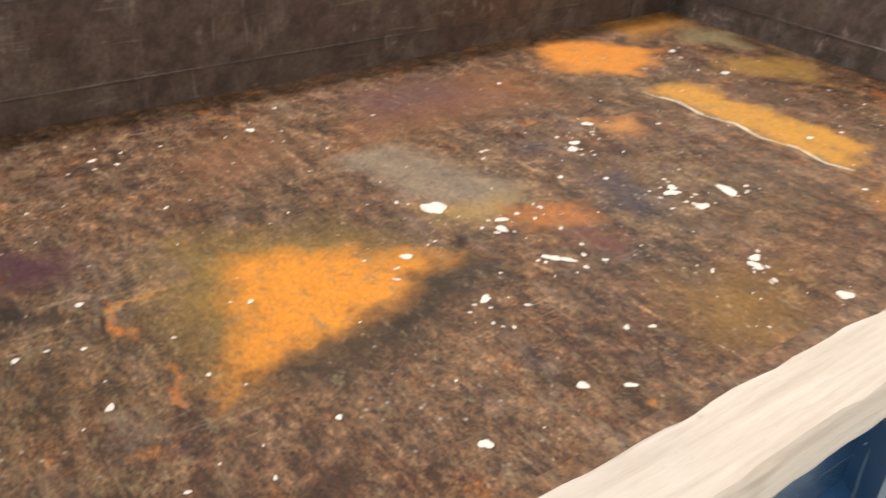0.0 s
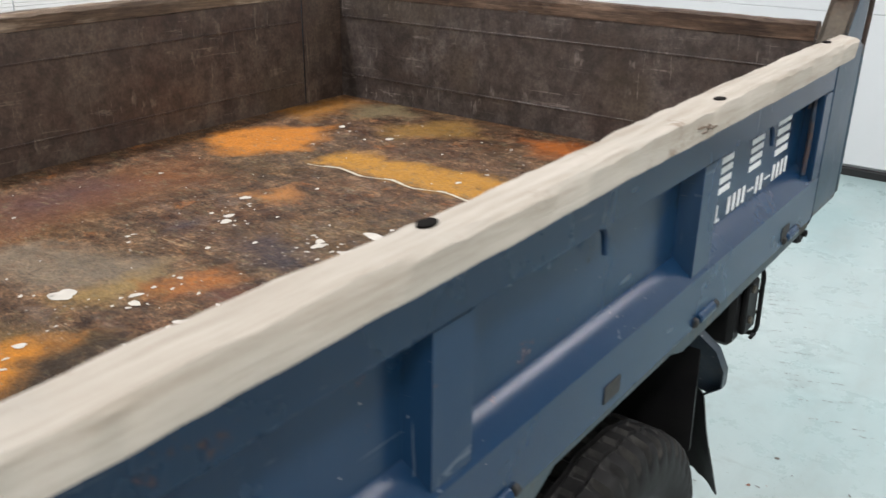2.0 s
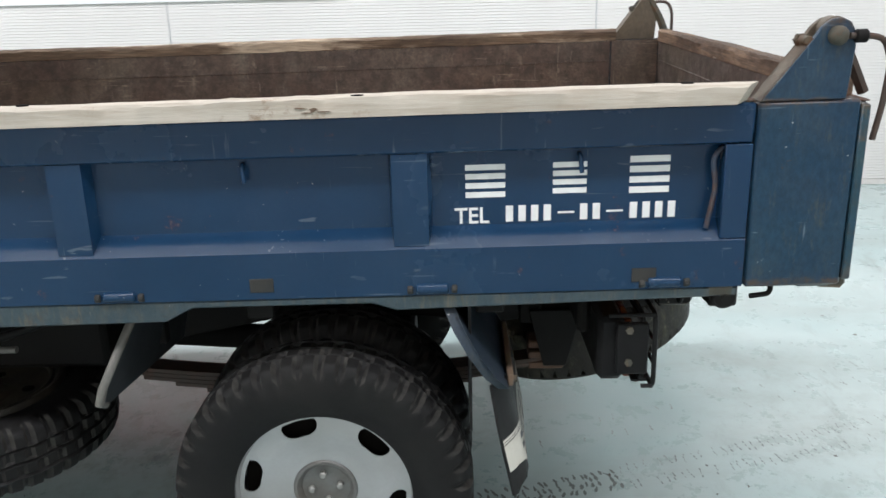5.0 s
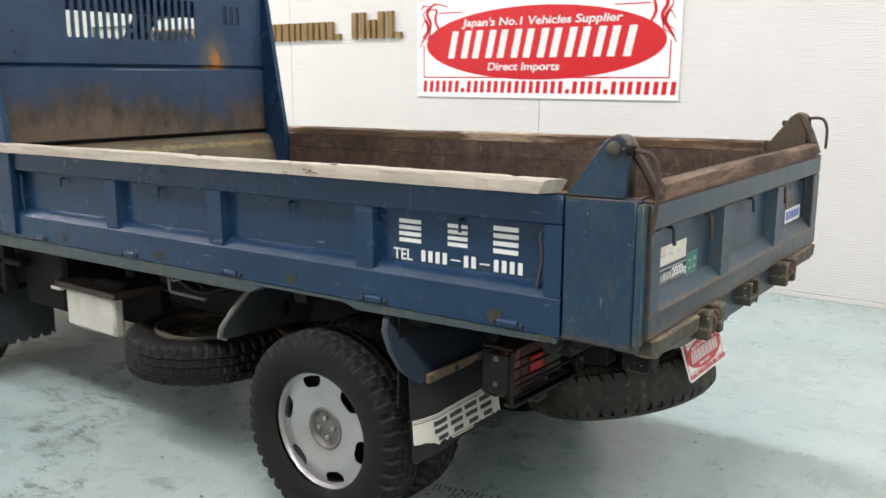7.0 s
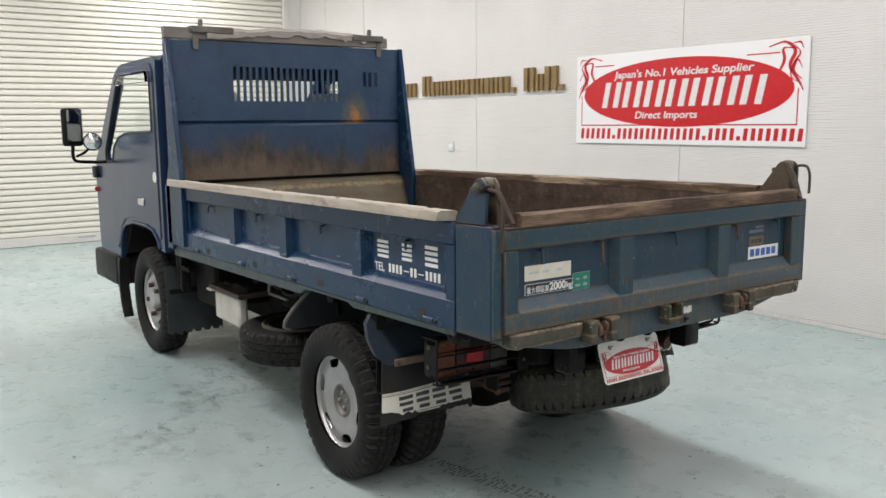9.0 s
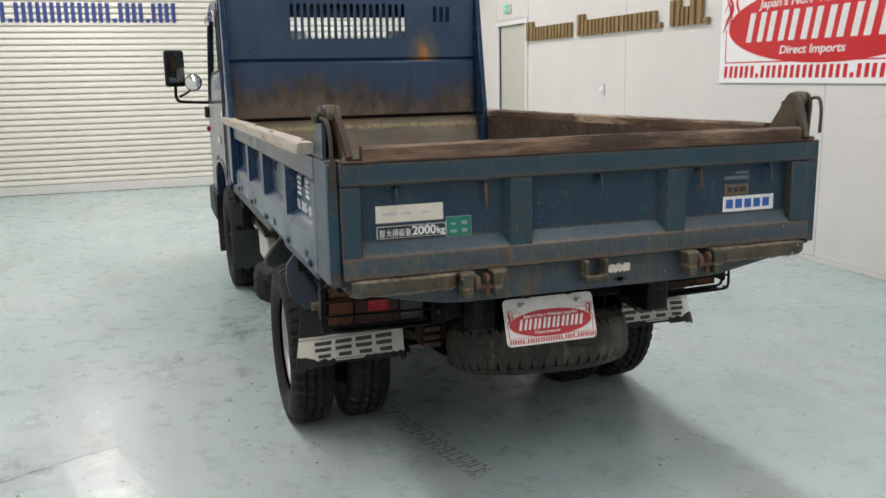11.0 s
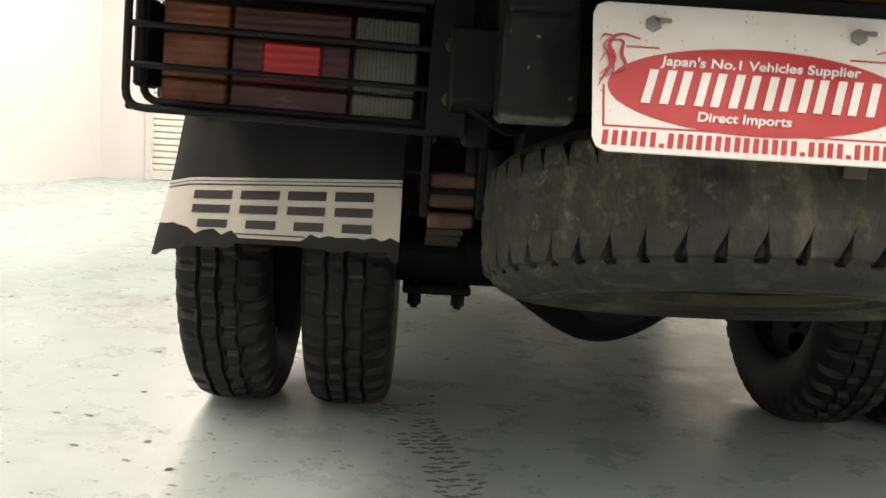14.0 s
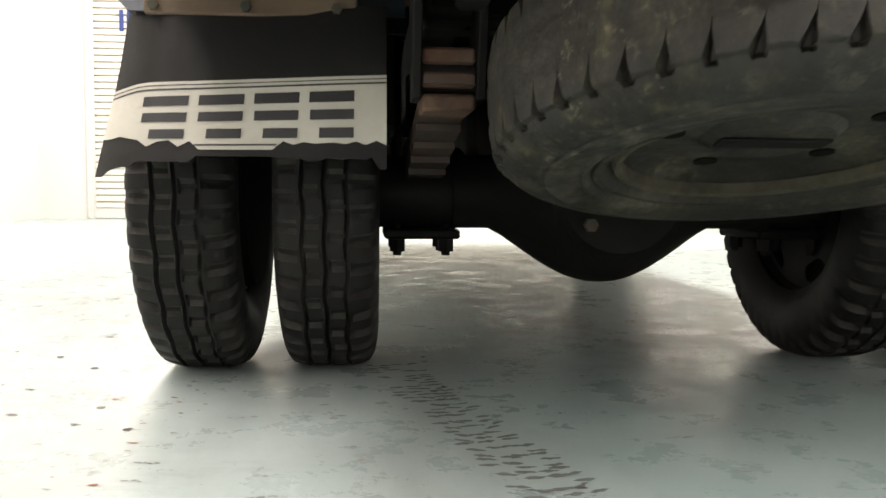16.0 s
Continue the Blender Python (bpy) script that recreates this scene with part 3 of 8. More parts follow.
dusty = s.math("MULTIPLY", s.step(s.noise(7.0, 6.0, 0.7, (0.5, 1.5, 1.0)), 0.44, 0.60), s.step(s.noise(1.9, 4.0, 0.6), 0.40, 0.58, 0.08, 0.55))
col = s.mix(dusty, col, (0.150, 0.092, 0.052))
dull = s.step(s.noise(4.2, 6.0, 0.7, (0.4, 1.8, 1.0)), 0.55, 0.68, 0.0, 0.7)
col = s.mix(dull, col, (0.046, 0.022, 0.012))
col = s.vec("MULTIPLY", col, s.step(solid, 0.36, 0.64, 0.58, 1.45))
col = s.vec("MULTIPLY", col, s.step(s.noise(34.0, 6.0, 0.8, (0.9, 1.3, 1.0)), 0.38, 0.60, 0.58, 1.38))
for stretch in ((0.35, 9.0, 1.0), (7.0, 0.6, 1.0), (3.0, 5.0, 1.0)):
    m = s.math("MULTIPLY", s.step(s.noise(13.0, 3.0, 0.6, stretch), 0.63, 0.68), s.step(s.noise(5.0, 4.0), 0.46, 0.58, 0.0, 0.6))
    col = s.mix(m, col, (0.25, 0.17, 0.10))
# clouds of grey dust and of dark greasy brown, patchy at a hand's width
ash = s.math("MULTIPLY", s.step(s.noise(13.0, 7.0, 0.8, (0.8, 1.3, 1.0)), 0.50, 0.62), s.step(s.noise(2.1, 4.0, 0.65), 0.46, 0.60, 0.05, 0.65))
col = s.mix(ash, col, (0.180, 0.124, 0.090))
soot = s.math("MULTIPLY", s.step(s.noise(8.0, 7.0, 0.8, (0.7, 1.4, 1.0)), 0.50, 0.64), s.step(s.noise(1.7, 4.0, 0.6), 0.44, 0.58, 0.15, 0.85))
col = s.mix(soot, col, (0.028, 0.0120, 0.0060))
col = s.vec("MULTIPLY", col, s.step(s.noise(17.0, 8.0, 0.8, (0.8, 1.2, 1.0)), 0.40, 0.60, 0.52, 1.42))
col = s.vec("MULTIPLY", col, (1.05, 1.07, 1.06))
wob = s.shake(0.16, 11.0)
PATCHES = [  # outline, edge, colour, strength
    ([(0.37, 1.59), (0.36, 1.46), (0.04, 1.35), (0.0, 1.47), (0.20, 1.58)], 0.03, (0.27, 0.215, 0.15), 0.7),
    ([(0.075, 1.56), (0.035, 1.37), (-0.04, 1.45), (0.02, 1.57)], 0.035, (0.36, 0.235, 0.08), 0.8),
    ([(0.20, 2.02), (0.10, 1.74), (-0.10, 1.62), (-0.18, 1.88), (-0.20, 2.06), (-0.03, 2.10)], 0.06, (0.25, 0.150, 0.030), 0.75),
    ([(0.10, 1.94), (-0.01, 1.75), (-0.085, 1.645), (-0.15, 1.84), (-0.19, 2.05)], 0.04, (0.70, 0.26, 0.022), 1.2),
    ([(0.73, 0.74), (0.73, 0.58), (0.53, 0.41), (0.42, 0.62), (0.53, 0.78)], 0.035, (0.62, 0.225, 0.026), 1.25),
    ([(0.32, 0.70), (0.30, 0.56), (-0.20, 0.52), (-0.25, 0.68)], 0.03, (0.54, 0.26, 0.036), 1.15),
    ([(0.075, 2.152), (0.068, 2.140), (-0.02, 2.148), (-0.018, 2.160)], 0.008, (0.60, 0.20, 0.03), 0.9),
    ([(0.078, 2.13), (0.068, 2.145), (0.060, 2.07), (0.068, 2.05)], 0.006, (0.50, 0.24, 0.06), 0.8),
    ([(-0.10, 2.132), (-0.112, 2.124), (-0.20, 2.134), (-0.19, 2.146)], 0.008, (0.50, 0.16, 0.03), 0.7),
    ([(0.32, 2.26), (0.27, 2.15), (0.18, 2.17), (0.20, 2.28)], 0.03, (0.075, 0.026, 0.030), 1.2),
    ([(-0.18, 1.98), (-0.23, 1.90), (-0.28, 1.93), (-0.22, 2.03)], 0.03, (0.045, 0.026, 0.014), 1.0),
    ([(-0.09, 1.64), (-0.16, 1.58), (-0.27, 1.86), (-0.20, 1.92)], 0.03, (0.040, 0.024, 0.012), 1.0),
    ([(0.04, 1.21), (-0.01, 1.13), (-0.16, 1.17), (-0.14, 1.24)], 0.025, (0.048, 0.035, 0.043), 0.8),
    ([(-0.15, 1.385), (-0.25, 1.335), (-0.24, 1.41)], 0.02, (0.048, 0.035, 0.043), 0.75),
    ([(0.25, 1.215), (0.20, 1.14), (0.16, 1.21), (0.20, 1.245)], 0.025, (0.050, 0.037, 0.048), 0.8),
    ([(0.0, 1.43), (-0.055, 1.29), (-0.13, 1.31), (-0.08, 1.46)], 0.03, (0.42, 0.145, 0.03), 0.95),
    ([(-0.11, 1.38), (-0.21, 1.31), (-0.23, 1.36), (-0.16, 1.42)], 0.02, (0.15, 0.055, 0.034), 0.75),
    ([(-0.01, 0.165), (-0.18, 0.08), (-0.27, 0.20), (-0.14, 0.275)], 0.03, (0.50, 0.14, 0.02), 0.95),
    ([(-0.35, 0.76), (-0.50, 0.22), (-0.72, 0.20), (-0.74, 0.72), (-0.51, 0.78)], 0.05, (0.46, 0.20, 0.035), 0.85),
    ([(-0.50, 0.50), (-0.55, 0.18), (-0.76, 0.10), (-0.76, 0.55)], 0.05, (0.60, 0.19, 0.022), 0.8),
    ([(0.82, 0.36), (0.79, 0.10), (0.67, 0.12), (0.65, 0.38)], 0.04, (0.42, 0.18, 0.03), 0.9),
    ([(0.67, 0.15), (0.55, 0.05), (0.42, 0.15), (0.55, 0.29)], 0.04, (0.27, 0.215, 0.11), 0.8),
    ([(0.40, 0.30), (0.25, 0.09), (0.12, 0.21), (0.30, 0.37)], 0.04, (0.40, 0.215, 0.042), 0.75),
    ([(0.25, 0.99), (0.21, 0.87), (0.14, 0.93), (0.18, 1.0)], 0.025, (0.52, 0.22, 0.06), 0.9),
    ([(0.62, 1.35), (0.60, 0.9), (0.42, 0.95), (0.42, 1.5)], 0.08, (0.26, 0.095, 0.028), 0.7),
    ([(-0.35, 1.37), (-0.43, 1.16), (-0.55, 1.30), (-0.49, 1.43)], 0.06, (0.24, 0.125, 0.024), 0.8),
    ([(0.54, 1.88), (0.55, 1.66), (0.40, 1.65), (0.38, 1.88)], 0.07, (0.23, 0.105, 0.045), 0.6),
    ([(0.66, 1.4), (0.64, 1.15), (0.50, 1.1), (0.48, 1.4)], 0.08, (0.085, 0.048, 0.056), 0.7),
]
for pts, soft, color, amount in PATCHES:
    m = s.math("MULTIPLY", s.poly(pts, soft, wob), s.step(speck, 0.34, 0.50, amount * 0.45, amount), True)
    col = s.mix(m, col, s.mix(grain, color, tuple(c * 0.8 for c in color)))
flake = s.math("MULTIPLY", s.step(s.cells(42.0), 0.17, 0.06), s.step(s.noise(4.0, 3.0), 0.52, 0.62))
col = s.mix(flake, col, (0.34, 0.30, 0.25))
col = s.vec("MULTIPLY", col, s.step(solid, 0.36, 0.64, 0.58, 1.06))
col = s.mix(s.math("MULTIPLY", s.step(s.noise(36.0, 5.0, 0.8, (0.7, 1.9, 1.0)), 0.55, 0.63), s.step(s.noise(11.0, 4.0), 0.42, 0.58, 0.0, 0.8)), col, (0.17, 0.135, 0.072))
fleck = s.math("MULTIPLY", s.step(s.noise(70.0, 3.0, 0.6, (0.8, 1.5, 1.0)), 0.66, 0.72), s.step(s.noise(5.0, 3.0), 0.45, 0.60, 0.0, 0.8))
col = s.mix(fleck, col, (0.36, 0.28, 0.20))
s.bump(s.math("ADD", grain, s.math("MULTIPLY", speck, 2.0)), 0.7, 0.004)
m_load = s.done(col, s.step(s.math("ADD", speck, s.math("MULTIPLY", soot, -0.2)), 0.25, 0.7, 0.45, 0.80), 0.0, Specular_IOR_Level=0.25)


# ---- mesh helpers ----
def part(name, bm, material, parent=None, label="", tilt=False, local=None):
    """Links a bmesh as one mesh object, under a thing or a part if one is given."""
    bmesh.ops.recalc_face_normals(bm, faces=bm.faces)
    if tilt:
        bm.transform(BED)
    for e in bm.edges:
        e.smooth = e.calc_face_angle(0.0) < 0.62
    for f in bm.faces:
        f.smooth = True
    me = bpy.data.meshes.new(name)
    bm.to_mesh(me)
    bm.free()
    mats = material if isinstance(material, (list, tuple)) else [material]
    for m in mats:
        me.materials.append(m)
    ob = new(name, me)
    if local is not None:
        ob.matrix_basis = local
    ob.parent = parent
    if label:
        tagged(ob, label)
    return ob


def share(name, me, parent, m=None):
    """One more object on a mesh that exists already."""
    ob = new(name, me)
    if m is not None:
        ob.matrix_basis = m
    ob.parent = parent
    return ob


BED = Matrix.Translation((0, 0, 0)) @ Matrix(((1, 0, 0, 0), (0, 1, 0, 0), (0, -0.0125, 1, 0), (0, 0, 0, 1)))


def box(bm, lo, hi, bevel=0.0, m=None, segs=1):
    made = bmesh.ops.create_cube(bm, size=1.0)["verts"]
    c, d = [(a + b) / 2 for a, b in zip(lo, hi)], [abs(b - a) for a, b in zip(lo, hi)]
    for v in made:
        v.co = Vector([v.co[i] * d[i] + c[i] for i in range(3)])
        if m is not None:
            v.co = m @ v.co
    if bevel:
        edges = list({e for v in made for e in v.link_edges})
        bmesh.ops.bevel(bm, geom=edges, offset=bevel, segments=segs, affect="EDGES", profile=0.6)
    return bm


def one_box(lo, hi, bevel=0.004, m=None):
    return box(bmesh.new(), lo, hi, bevel, m)


AXIS = {"x": lambda a, b, h: (h, a, b), "y": lambda a, b, h: (a, h, b), "z": lambda a, b, h: (a, b, h)}


def prism(bm, pts, axis, lo, hi, bevel=0.0, m=None):
    """An outline in the two other axes, drawn out along one axis."""
    to = AXIS[axis]
    a, b = [bm.verts.new(to(p, q, lo)) for p, q in pts], [bm.verts.new(to(p, q, hi)) for p, q in pts]
    n = len(pts)
    faces = [bm.faces.new(a), bm.faces.new(b[::-1])] + [bm.faces.new((a[i], b[i], b[(i + 1) % n], a[(i + 1) % n])) for i in range(n)]
    if m is not None:
        for v in a + b:
            v.co = m @ v.co
    if bevel:
        bmesh.ops.recalc_face_normals(bm, faces=faces)
        bmesh.ops.bevel(bm, geom=list({e for v in a + b for e in v.link_edges}), offset=bevel, segments=1, affect="EDGES")
    return bm


def tube(bm, points, radius, sides=8, caps=True):
    """A round bar along a line of points."""
    pts = [Vector(p) for p in points]
    sides = 12 if sides == 8 else sides
    rings, prev = [], None
    for i, p in enumerate(pts):
        d = (pts[min(i + 1, len(pts) - 1)] - pts[max(i - 1, 0)]).normalized()
        side = d.orthogonal().normalized() if prev is None else (prev - d * prev.dot(d)).normalized()
        prev, up = side, d.cross(side)
        rings.append([bm.verts.new(p + radius * (math.cos(a) * side + math.sin(a) * up)) for a in (2 * math.pi * k / sides for k in range(sides))])
    for r0, r1 in zip(rings, rings[1:]):
        for k in range(sides):
            bm.faces.new((r0[k], r0[(k + 1) % sides], r1[(k + 1) % sides], r1[k]))
    if caps:
        bm.faces.new(rings[0][::-1]), bm.faces.new(rings[-1])
    return bm


def bend(points, radius=0.02, steps=4):
    """Rounds the corners of a line of points."""
    pts = [Vector(p) for p in points]
    out = [pts[0]]
    for a, b, c in zip(pts, pts[1:], pts[2:]):
        r = min(radius, (a - b).length * 0.45, (c - b).length * 0.45)
        p, q = b + (a - b).normalized() * r, b + (c - b).normalized() * r
        for k in range(steps + 1):
            t = k / steps
            out.append(p * (1 - t) ** 2 + b * 2 * t * (1 - t) + q * t * t)
    return out + [pts[-1]]


def lathe(bm, profile, segs=48, m=None, closed=False):
    """A profile of (distance along x, radius) turned about the x axis."""
    rings = []
    for h, r in profile:
        if r < 1e-5:
            v = bm.verts.new((h, 0, 0))
            rings.append([v] * segs)
        else:
            rings.append([bm.verts.new((h, r * math.cos(2 * math.pi * k / segs), r * math.sin(2 * math.pi * k / segs))) for k in range(segs)])
    pairs = list(zip(rings, rings[1:])) + ([(rings[-1], rings[0])] if closed else [])
    for r0, r1 in pairs:
        for k in range(segs):
            vs = []
            for v in (r0[k], r0[(k + 1) % segs], r1[(k + 1) % segs], r1[k]):
                if v not in vs:
                    vs.append(v)
            if len(vs) > 2:
                bm.faces.new(vs)
    if m is not None:
        for v in {v for r in rings for v in r}:
            v.co = m @ v.co
    return bm


def drum(bm, centre, radius, lo, hi, axis="x", segs=16, bevel=0.0):
    """A capped cylinder along an axis."""
    b = bevel
    prof = [(lo, 0), (lo, radius - b), (lo + b, radius), (hi - b, radius), (hi, radius - b), (hi, 0)] if b else [(lo, 0), (lo, radius), (hi, radius), (hi, 0)]
    turn = {"x": Matrix(), "y": Matrix.Rotation(math.pi / 2, 4, "Z"), "z": Matrix.Rotation(-math.pi / 2, 4, "Y")}[axis]
    return lathe(bm, prof, segs, Matrix.Translation(centre) @ turn)


def from_curve(splines, depth, m=None, bevel=0.0):
    """A flat outline with holes, as a solid: splines are closed lists of (x, y)."""
    cu = bpy.data.curves.new("outline", "CURVE")
    cu.dimensions, cu.fill_mode, cu.extrude, cu.bevel_depth = "2D", "BOTH", depth / 2, bevel
    for pts in splines:
        sp = cu.splines.new("POLY")
        sp.points.add(len(pts) - 1)
        for p, (x, y) in zip(sp.points, pts):
            p.co = (x, y, 0, 1)
        sp.use_cyclic_u = True
    return baked(cu, m)


def baked(cu, m=None):
    ob = new("outline", cu)
    dg = bpy.context.evaluated_depsgraph_get()
    dg.update()
    me = bpy.data.meshes.new_from_object(ob.evaluated_get(dg))
    bm = bmesh.new()
    bm.from_mesh(me)
    bpy.data.objects.remove(ob), bpy.data.curves.remove(cu), bpy.data.meshes.remove(me)
    bmesh.ops.remove_doubles(bm, verts=bm.verts, dist=1e-5)
    if m is not None:
        bm.transform(m)
    return bm


def words(body, size, m, depth=0.001, width=None, shear=0.0, bold=0.0):
    """Raised lettering in the built-in font, its lower left corner at m, as wide as given."""
    cu = bpy.data.curves.new("words", "FONT")
    cu.body, cu.size, cu.extrude, cu.shear, cu.offset = body, size, depth, shear, bold
    bm = baked(cu)
    xs = [v.co.x for v in bm.verts]
    if width and xs:
        k = width / (max(xs) - min(xs))
        for v in bm.verts:
            v.co.x = (v.co.x - min(xs)) * k
    bm.transform(m)
    return bm


def by_word(bm, gap):
    """Splits lettering that runs along x at its wider gaps: one bmesh for each word."""
    left, groups = set(bm.faces), []
    while left:
        grow, isle = [left.pop()], []
        while grow:
            f = grow.pop()
            isle.append(f)
            near = {g for v in f.verts for g in v.link_faces} & left
            left -= near
            grow += near
        xs = [v.co.x for f in isle for v in f.verts]
        groups.append((min(xs), max(xs), isle))
    groups.sort(key=lambda g: g[0])
    rows, end = [], None
    for lo, hi, isle in groups:
        if end is None or lo - end > gap:
            rows.append([])
        rows[-1] += isle
        end = hi if end is None else max(end, hi)
    out = []
    for faces in rows:
        one, made = bmesh.new(), {}
        for f in faces:
            for v in f.verts:
                if v not in made:
                    made[v] = one.verts.new(v.co)
            one.faces.new([made[v] for v in f.verts])
        out.append(one)
    bm.free()
    return out


def facing(axis, x, y, z):
    """Places what is drawn in x and y on a face: 'left' looks to -x, 'rear' looks to -y."""
    cols = {"left": ((0, -1, 0), (0, 0, 1), (-1, 0, 0)), "rear": ((1, 0, 0), (0, 0, 1), (0, -1, 0))}[axis]
    r = Matrix(cols).transposed().to_4x4()
    return Matrix.Translation((x, y, z)) @ r


def slabs(rows, depth, m, shear=0.0):
    """Flat raised bars: rows of (x, y, width, height)."""
    bm = bmesh.new()
    for x, y, w, h in rows:
        prism(bm, [(x + shear * y, y), (x + w + shear * y, y), (x + w + shear * (y + h), y + h), (x + shear * (y + h), y + h)], "z", 0.0, depth, m=m)
    return bm


def slab_parts(name, rows, depth, m, material, parent, shear=0.0, tilt=False, label=""):
    """The same bars, each a part of its own."""
    for row in rows:
        part(name, slabs([row], depth, m, shear), material, parent, label, tilt=tilt)

# ---- the hall ----
def structure(ob, label, category):
    return tagged(ob, label, category, kind="structure")


floor = structure(part("floor", one_box((WALL_L - 0.2, WALL_B - 0.2, -0.15), (WALL_R + 0.2, WALL_F + 0.2, FZ), 0), m_floor), "pale green glossy epoxy floor with scuffs and dirt", "floor")
ceiling = structure(part("ceiling", one_box((WALL_L - 0.2, WALL_B - 0.2, CEIL), (WALL_R + 0.2, WALL_F + 0.2, CEIL + 0.15), 0), m_ceiling), "plain white ceiling over the hall", "ceiling")
wall_left = structure(part("wall_left", one_box((WALL_L - 0.2, WALL_B, FZ - 0.05), (WALL_L, WALL_F, CEIL), 0), m_wall), "plain off-white painted side wall", "wall")

# right wall: core with ribbed siding sheets, a door opening near the far end
DOOR0, DOOR1, DOORZ = 8.12, 9.05, 2.08
bm = bmesh.new()
for lo, hi in (((WALL_R, WALL_B, FZ - 0.05), (WALL_R + 0.2, DOOR0, CEIL)), ((WALL_R, DOOR1, FZ - 0.05), (WALL_R + 0.2, WALL_F, CEIL)), ((WALL_R, DOOR0, DOORZ), (WALL_R + 0.2, DOOR1, CEIL))):
    box(bm, lo, hi)
wall_right = structure(part("wall_right", bm, m_wall), "white wall clad with fine horizontal ribbed siding", "wall")


def siding(y0, y1, z0, z1, pitch=0.0195):
    """A sheet with shallow horizontal ribs."""
    bm = bmesh.new()
    prof, z = [], z0
    while z < z1 - 1e-4:
        top = min(z + pitch, z1)
        prof += [(WALL_R - 0.0105, z), (WALL_R - 0.0105, z + 0.0015), (WALL_R - 0.015, z + 0.004), (WALL_R - 0.0135, top - 0.0008)]
        z = top
    rows = [[bm.verts.new((x, y, zz)) for x, zz in prof] for y in (y0, y1)]
    for k in range(len(prof) - 1):
        bm.faces.new((rows[0][k], rows[1][k], rows[1][k + 1], rows[0][k + 1]))
    for r, y in zip(rows, (y0, y1)):
        bm.faces.new([bm.verts.new((WALL_R, y, z0)), *r, bm.verts.new((WALL_R, y, z1))])
    return bm


edges = [WALL_B + 0.19, -0.12, 2.75, 5.6, DOOR0 - 0.08]
for y0, y1 in zip(edges, edges[1:]):
    part("siding_sheet", siding(y0 + 0.004, y1 - 0.004, 0.022, CEIL), m_wall, wall_right)
part("siding_sheet", siding(DOOR0 - 0.07, DOOR1 + 0.07, DOORZ + 0.08, CEIL), m_wall, wall_right)
part("siding_sheet", siding(DOOR1 + 0.08, WALL_F - 0.004, 0.022, CEIL), m_wall, wall_right)
for y in edges[1:-1]:
    part("joint_strip", one_box((WALL_R - 0.0085, y - 0.006, 0.022), (WALL_R - 0.002, y + 0.006, CEIL), 0.001), m_joint, wall_right)
structure(part("baseboard", one_box((WALL_R - 0.017, WALL_B + 0.19, FZ), (WALL_R - 0.001, DOOR0 - 0.08, 0.020), 0.003), m_shutter_rail), "low grey base strip along the ribbed wall", "baseboard")

part("corner_trim", one_box((WALL_R - 0.031, WALL_B + 0.03, FZ), (WALL_R - 0.0005, WALL_B + 0.185, CEIL), 0.003), m_shutter_rail, wall_right, "smooth grey corner trim")
part("bracket", one_box((WALL_R - 0.06, WALL_B + 0.035, 1.255), (WALL_R - 0.0315, WALL_B + 0.17, 1.295), 0.004), m_joint, wall_right)
door = structure(part("door_1", one_box((WALL_R + 0.02, DOOR0 + 0.003, FZ + 0.006), (WALL_R + 0.06, DOOR1 - 0.003, DOORZ - 0.003), 0.003), m_door), "closed off-white steel door in a pale frame", "door")
bm = bmesh.new()
for lo, hi in (((WALL_R - 0.03, DOOR0 - 0.06, FZ), (WALL_R + 0.12, DOOR0, DOORZ + 0.06)), ((WALL_R - 0.03, DOOR1, FZ), (WALL_R + 0.12, DOOR1 + 0.06, DOORZ + 0.06)), ((WALL_R - 0.03, DOOR0, DOORZ), (WALL_R + 0.12, DOOR1, DOORZ + 0.06))):
    box(bm, lo, hi, 0.004)
part("door_frame", bm, m_wall_back, door)
bm = drum(bmesh.new(), (WALL_R + 0.02, DOOR0 + 0.10, 1.0), 0.026, -0.02, 0.03, "x", 16, 0.006)
part("door_handle", bm, m_chrome, door, "round chrome knob")
door.data.name = "door_1"

# wall behind the truck: white sandwich panels with upright joints
wall_back = structure(part("wall_back", one_box((WALL_L, WALL_B - 0.2, FZ - 0.05), (WALL_R, WALL_B, CEIL), 0), m_joint), "white wall of large sandwich panels with grey joints", "wall")
xs = [WALL_L + 0.005, -3.755, -1.96, -0.17, 1.625, WALL_R - 0.032]
zs = [0.05, 0.925, 1.83, 2.74, CEIL - 0.005]
for x0, x1 in zip(xs, xs[1:]):
    for z0, z1 in zip(zs, zs[1:]):
        part("wall_panel", one_box((x0 + 0.012, WALL_B - 0.01, z0 + 0.0007), (x1 - 0.012, WALL_B + 0.028, z1 - 0.0007), 0.002), m_wall_back, wall_back)
for x in xs[1:-1]:
    part("joint_strip", one_box((x - 0.011, WALL_B - 0.01, 0.05), (x + 0.011, WALL_B + 0.018, CEIL), 0.002), m_joint, wall_back)
    part("bracket", one_box((x - 0.05, WALL_B + 0.03, 1.27), (x + 0.05, WALL_B + 0.055, 1.31), 0.004), m_joint, wall_back)
part("base_seal", one_box((WALL_L + 0.01, WALL_B - 0.01, FZ), (WALL_R - 0.02, WALL_B + 0.03, 0.03), 0.004), m_seal, wall_back)

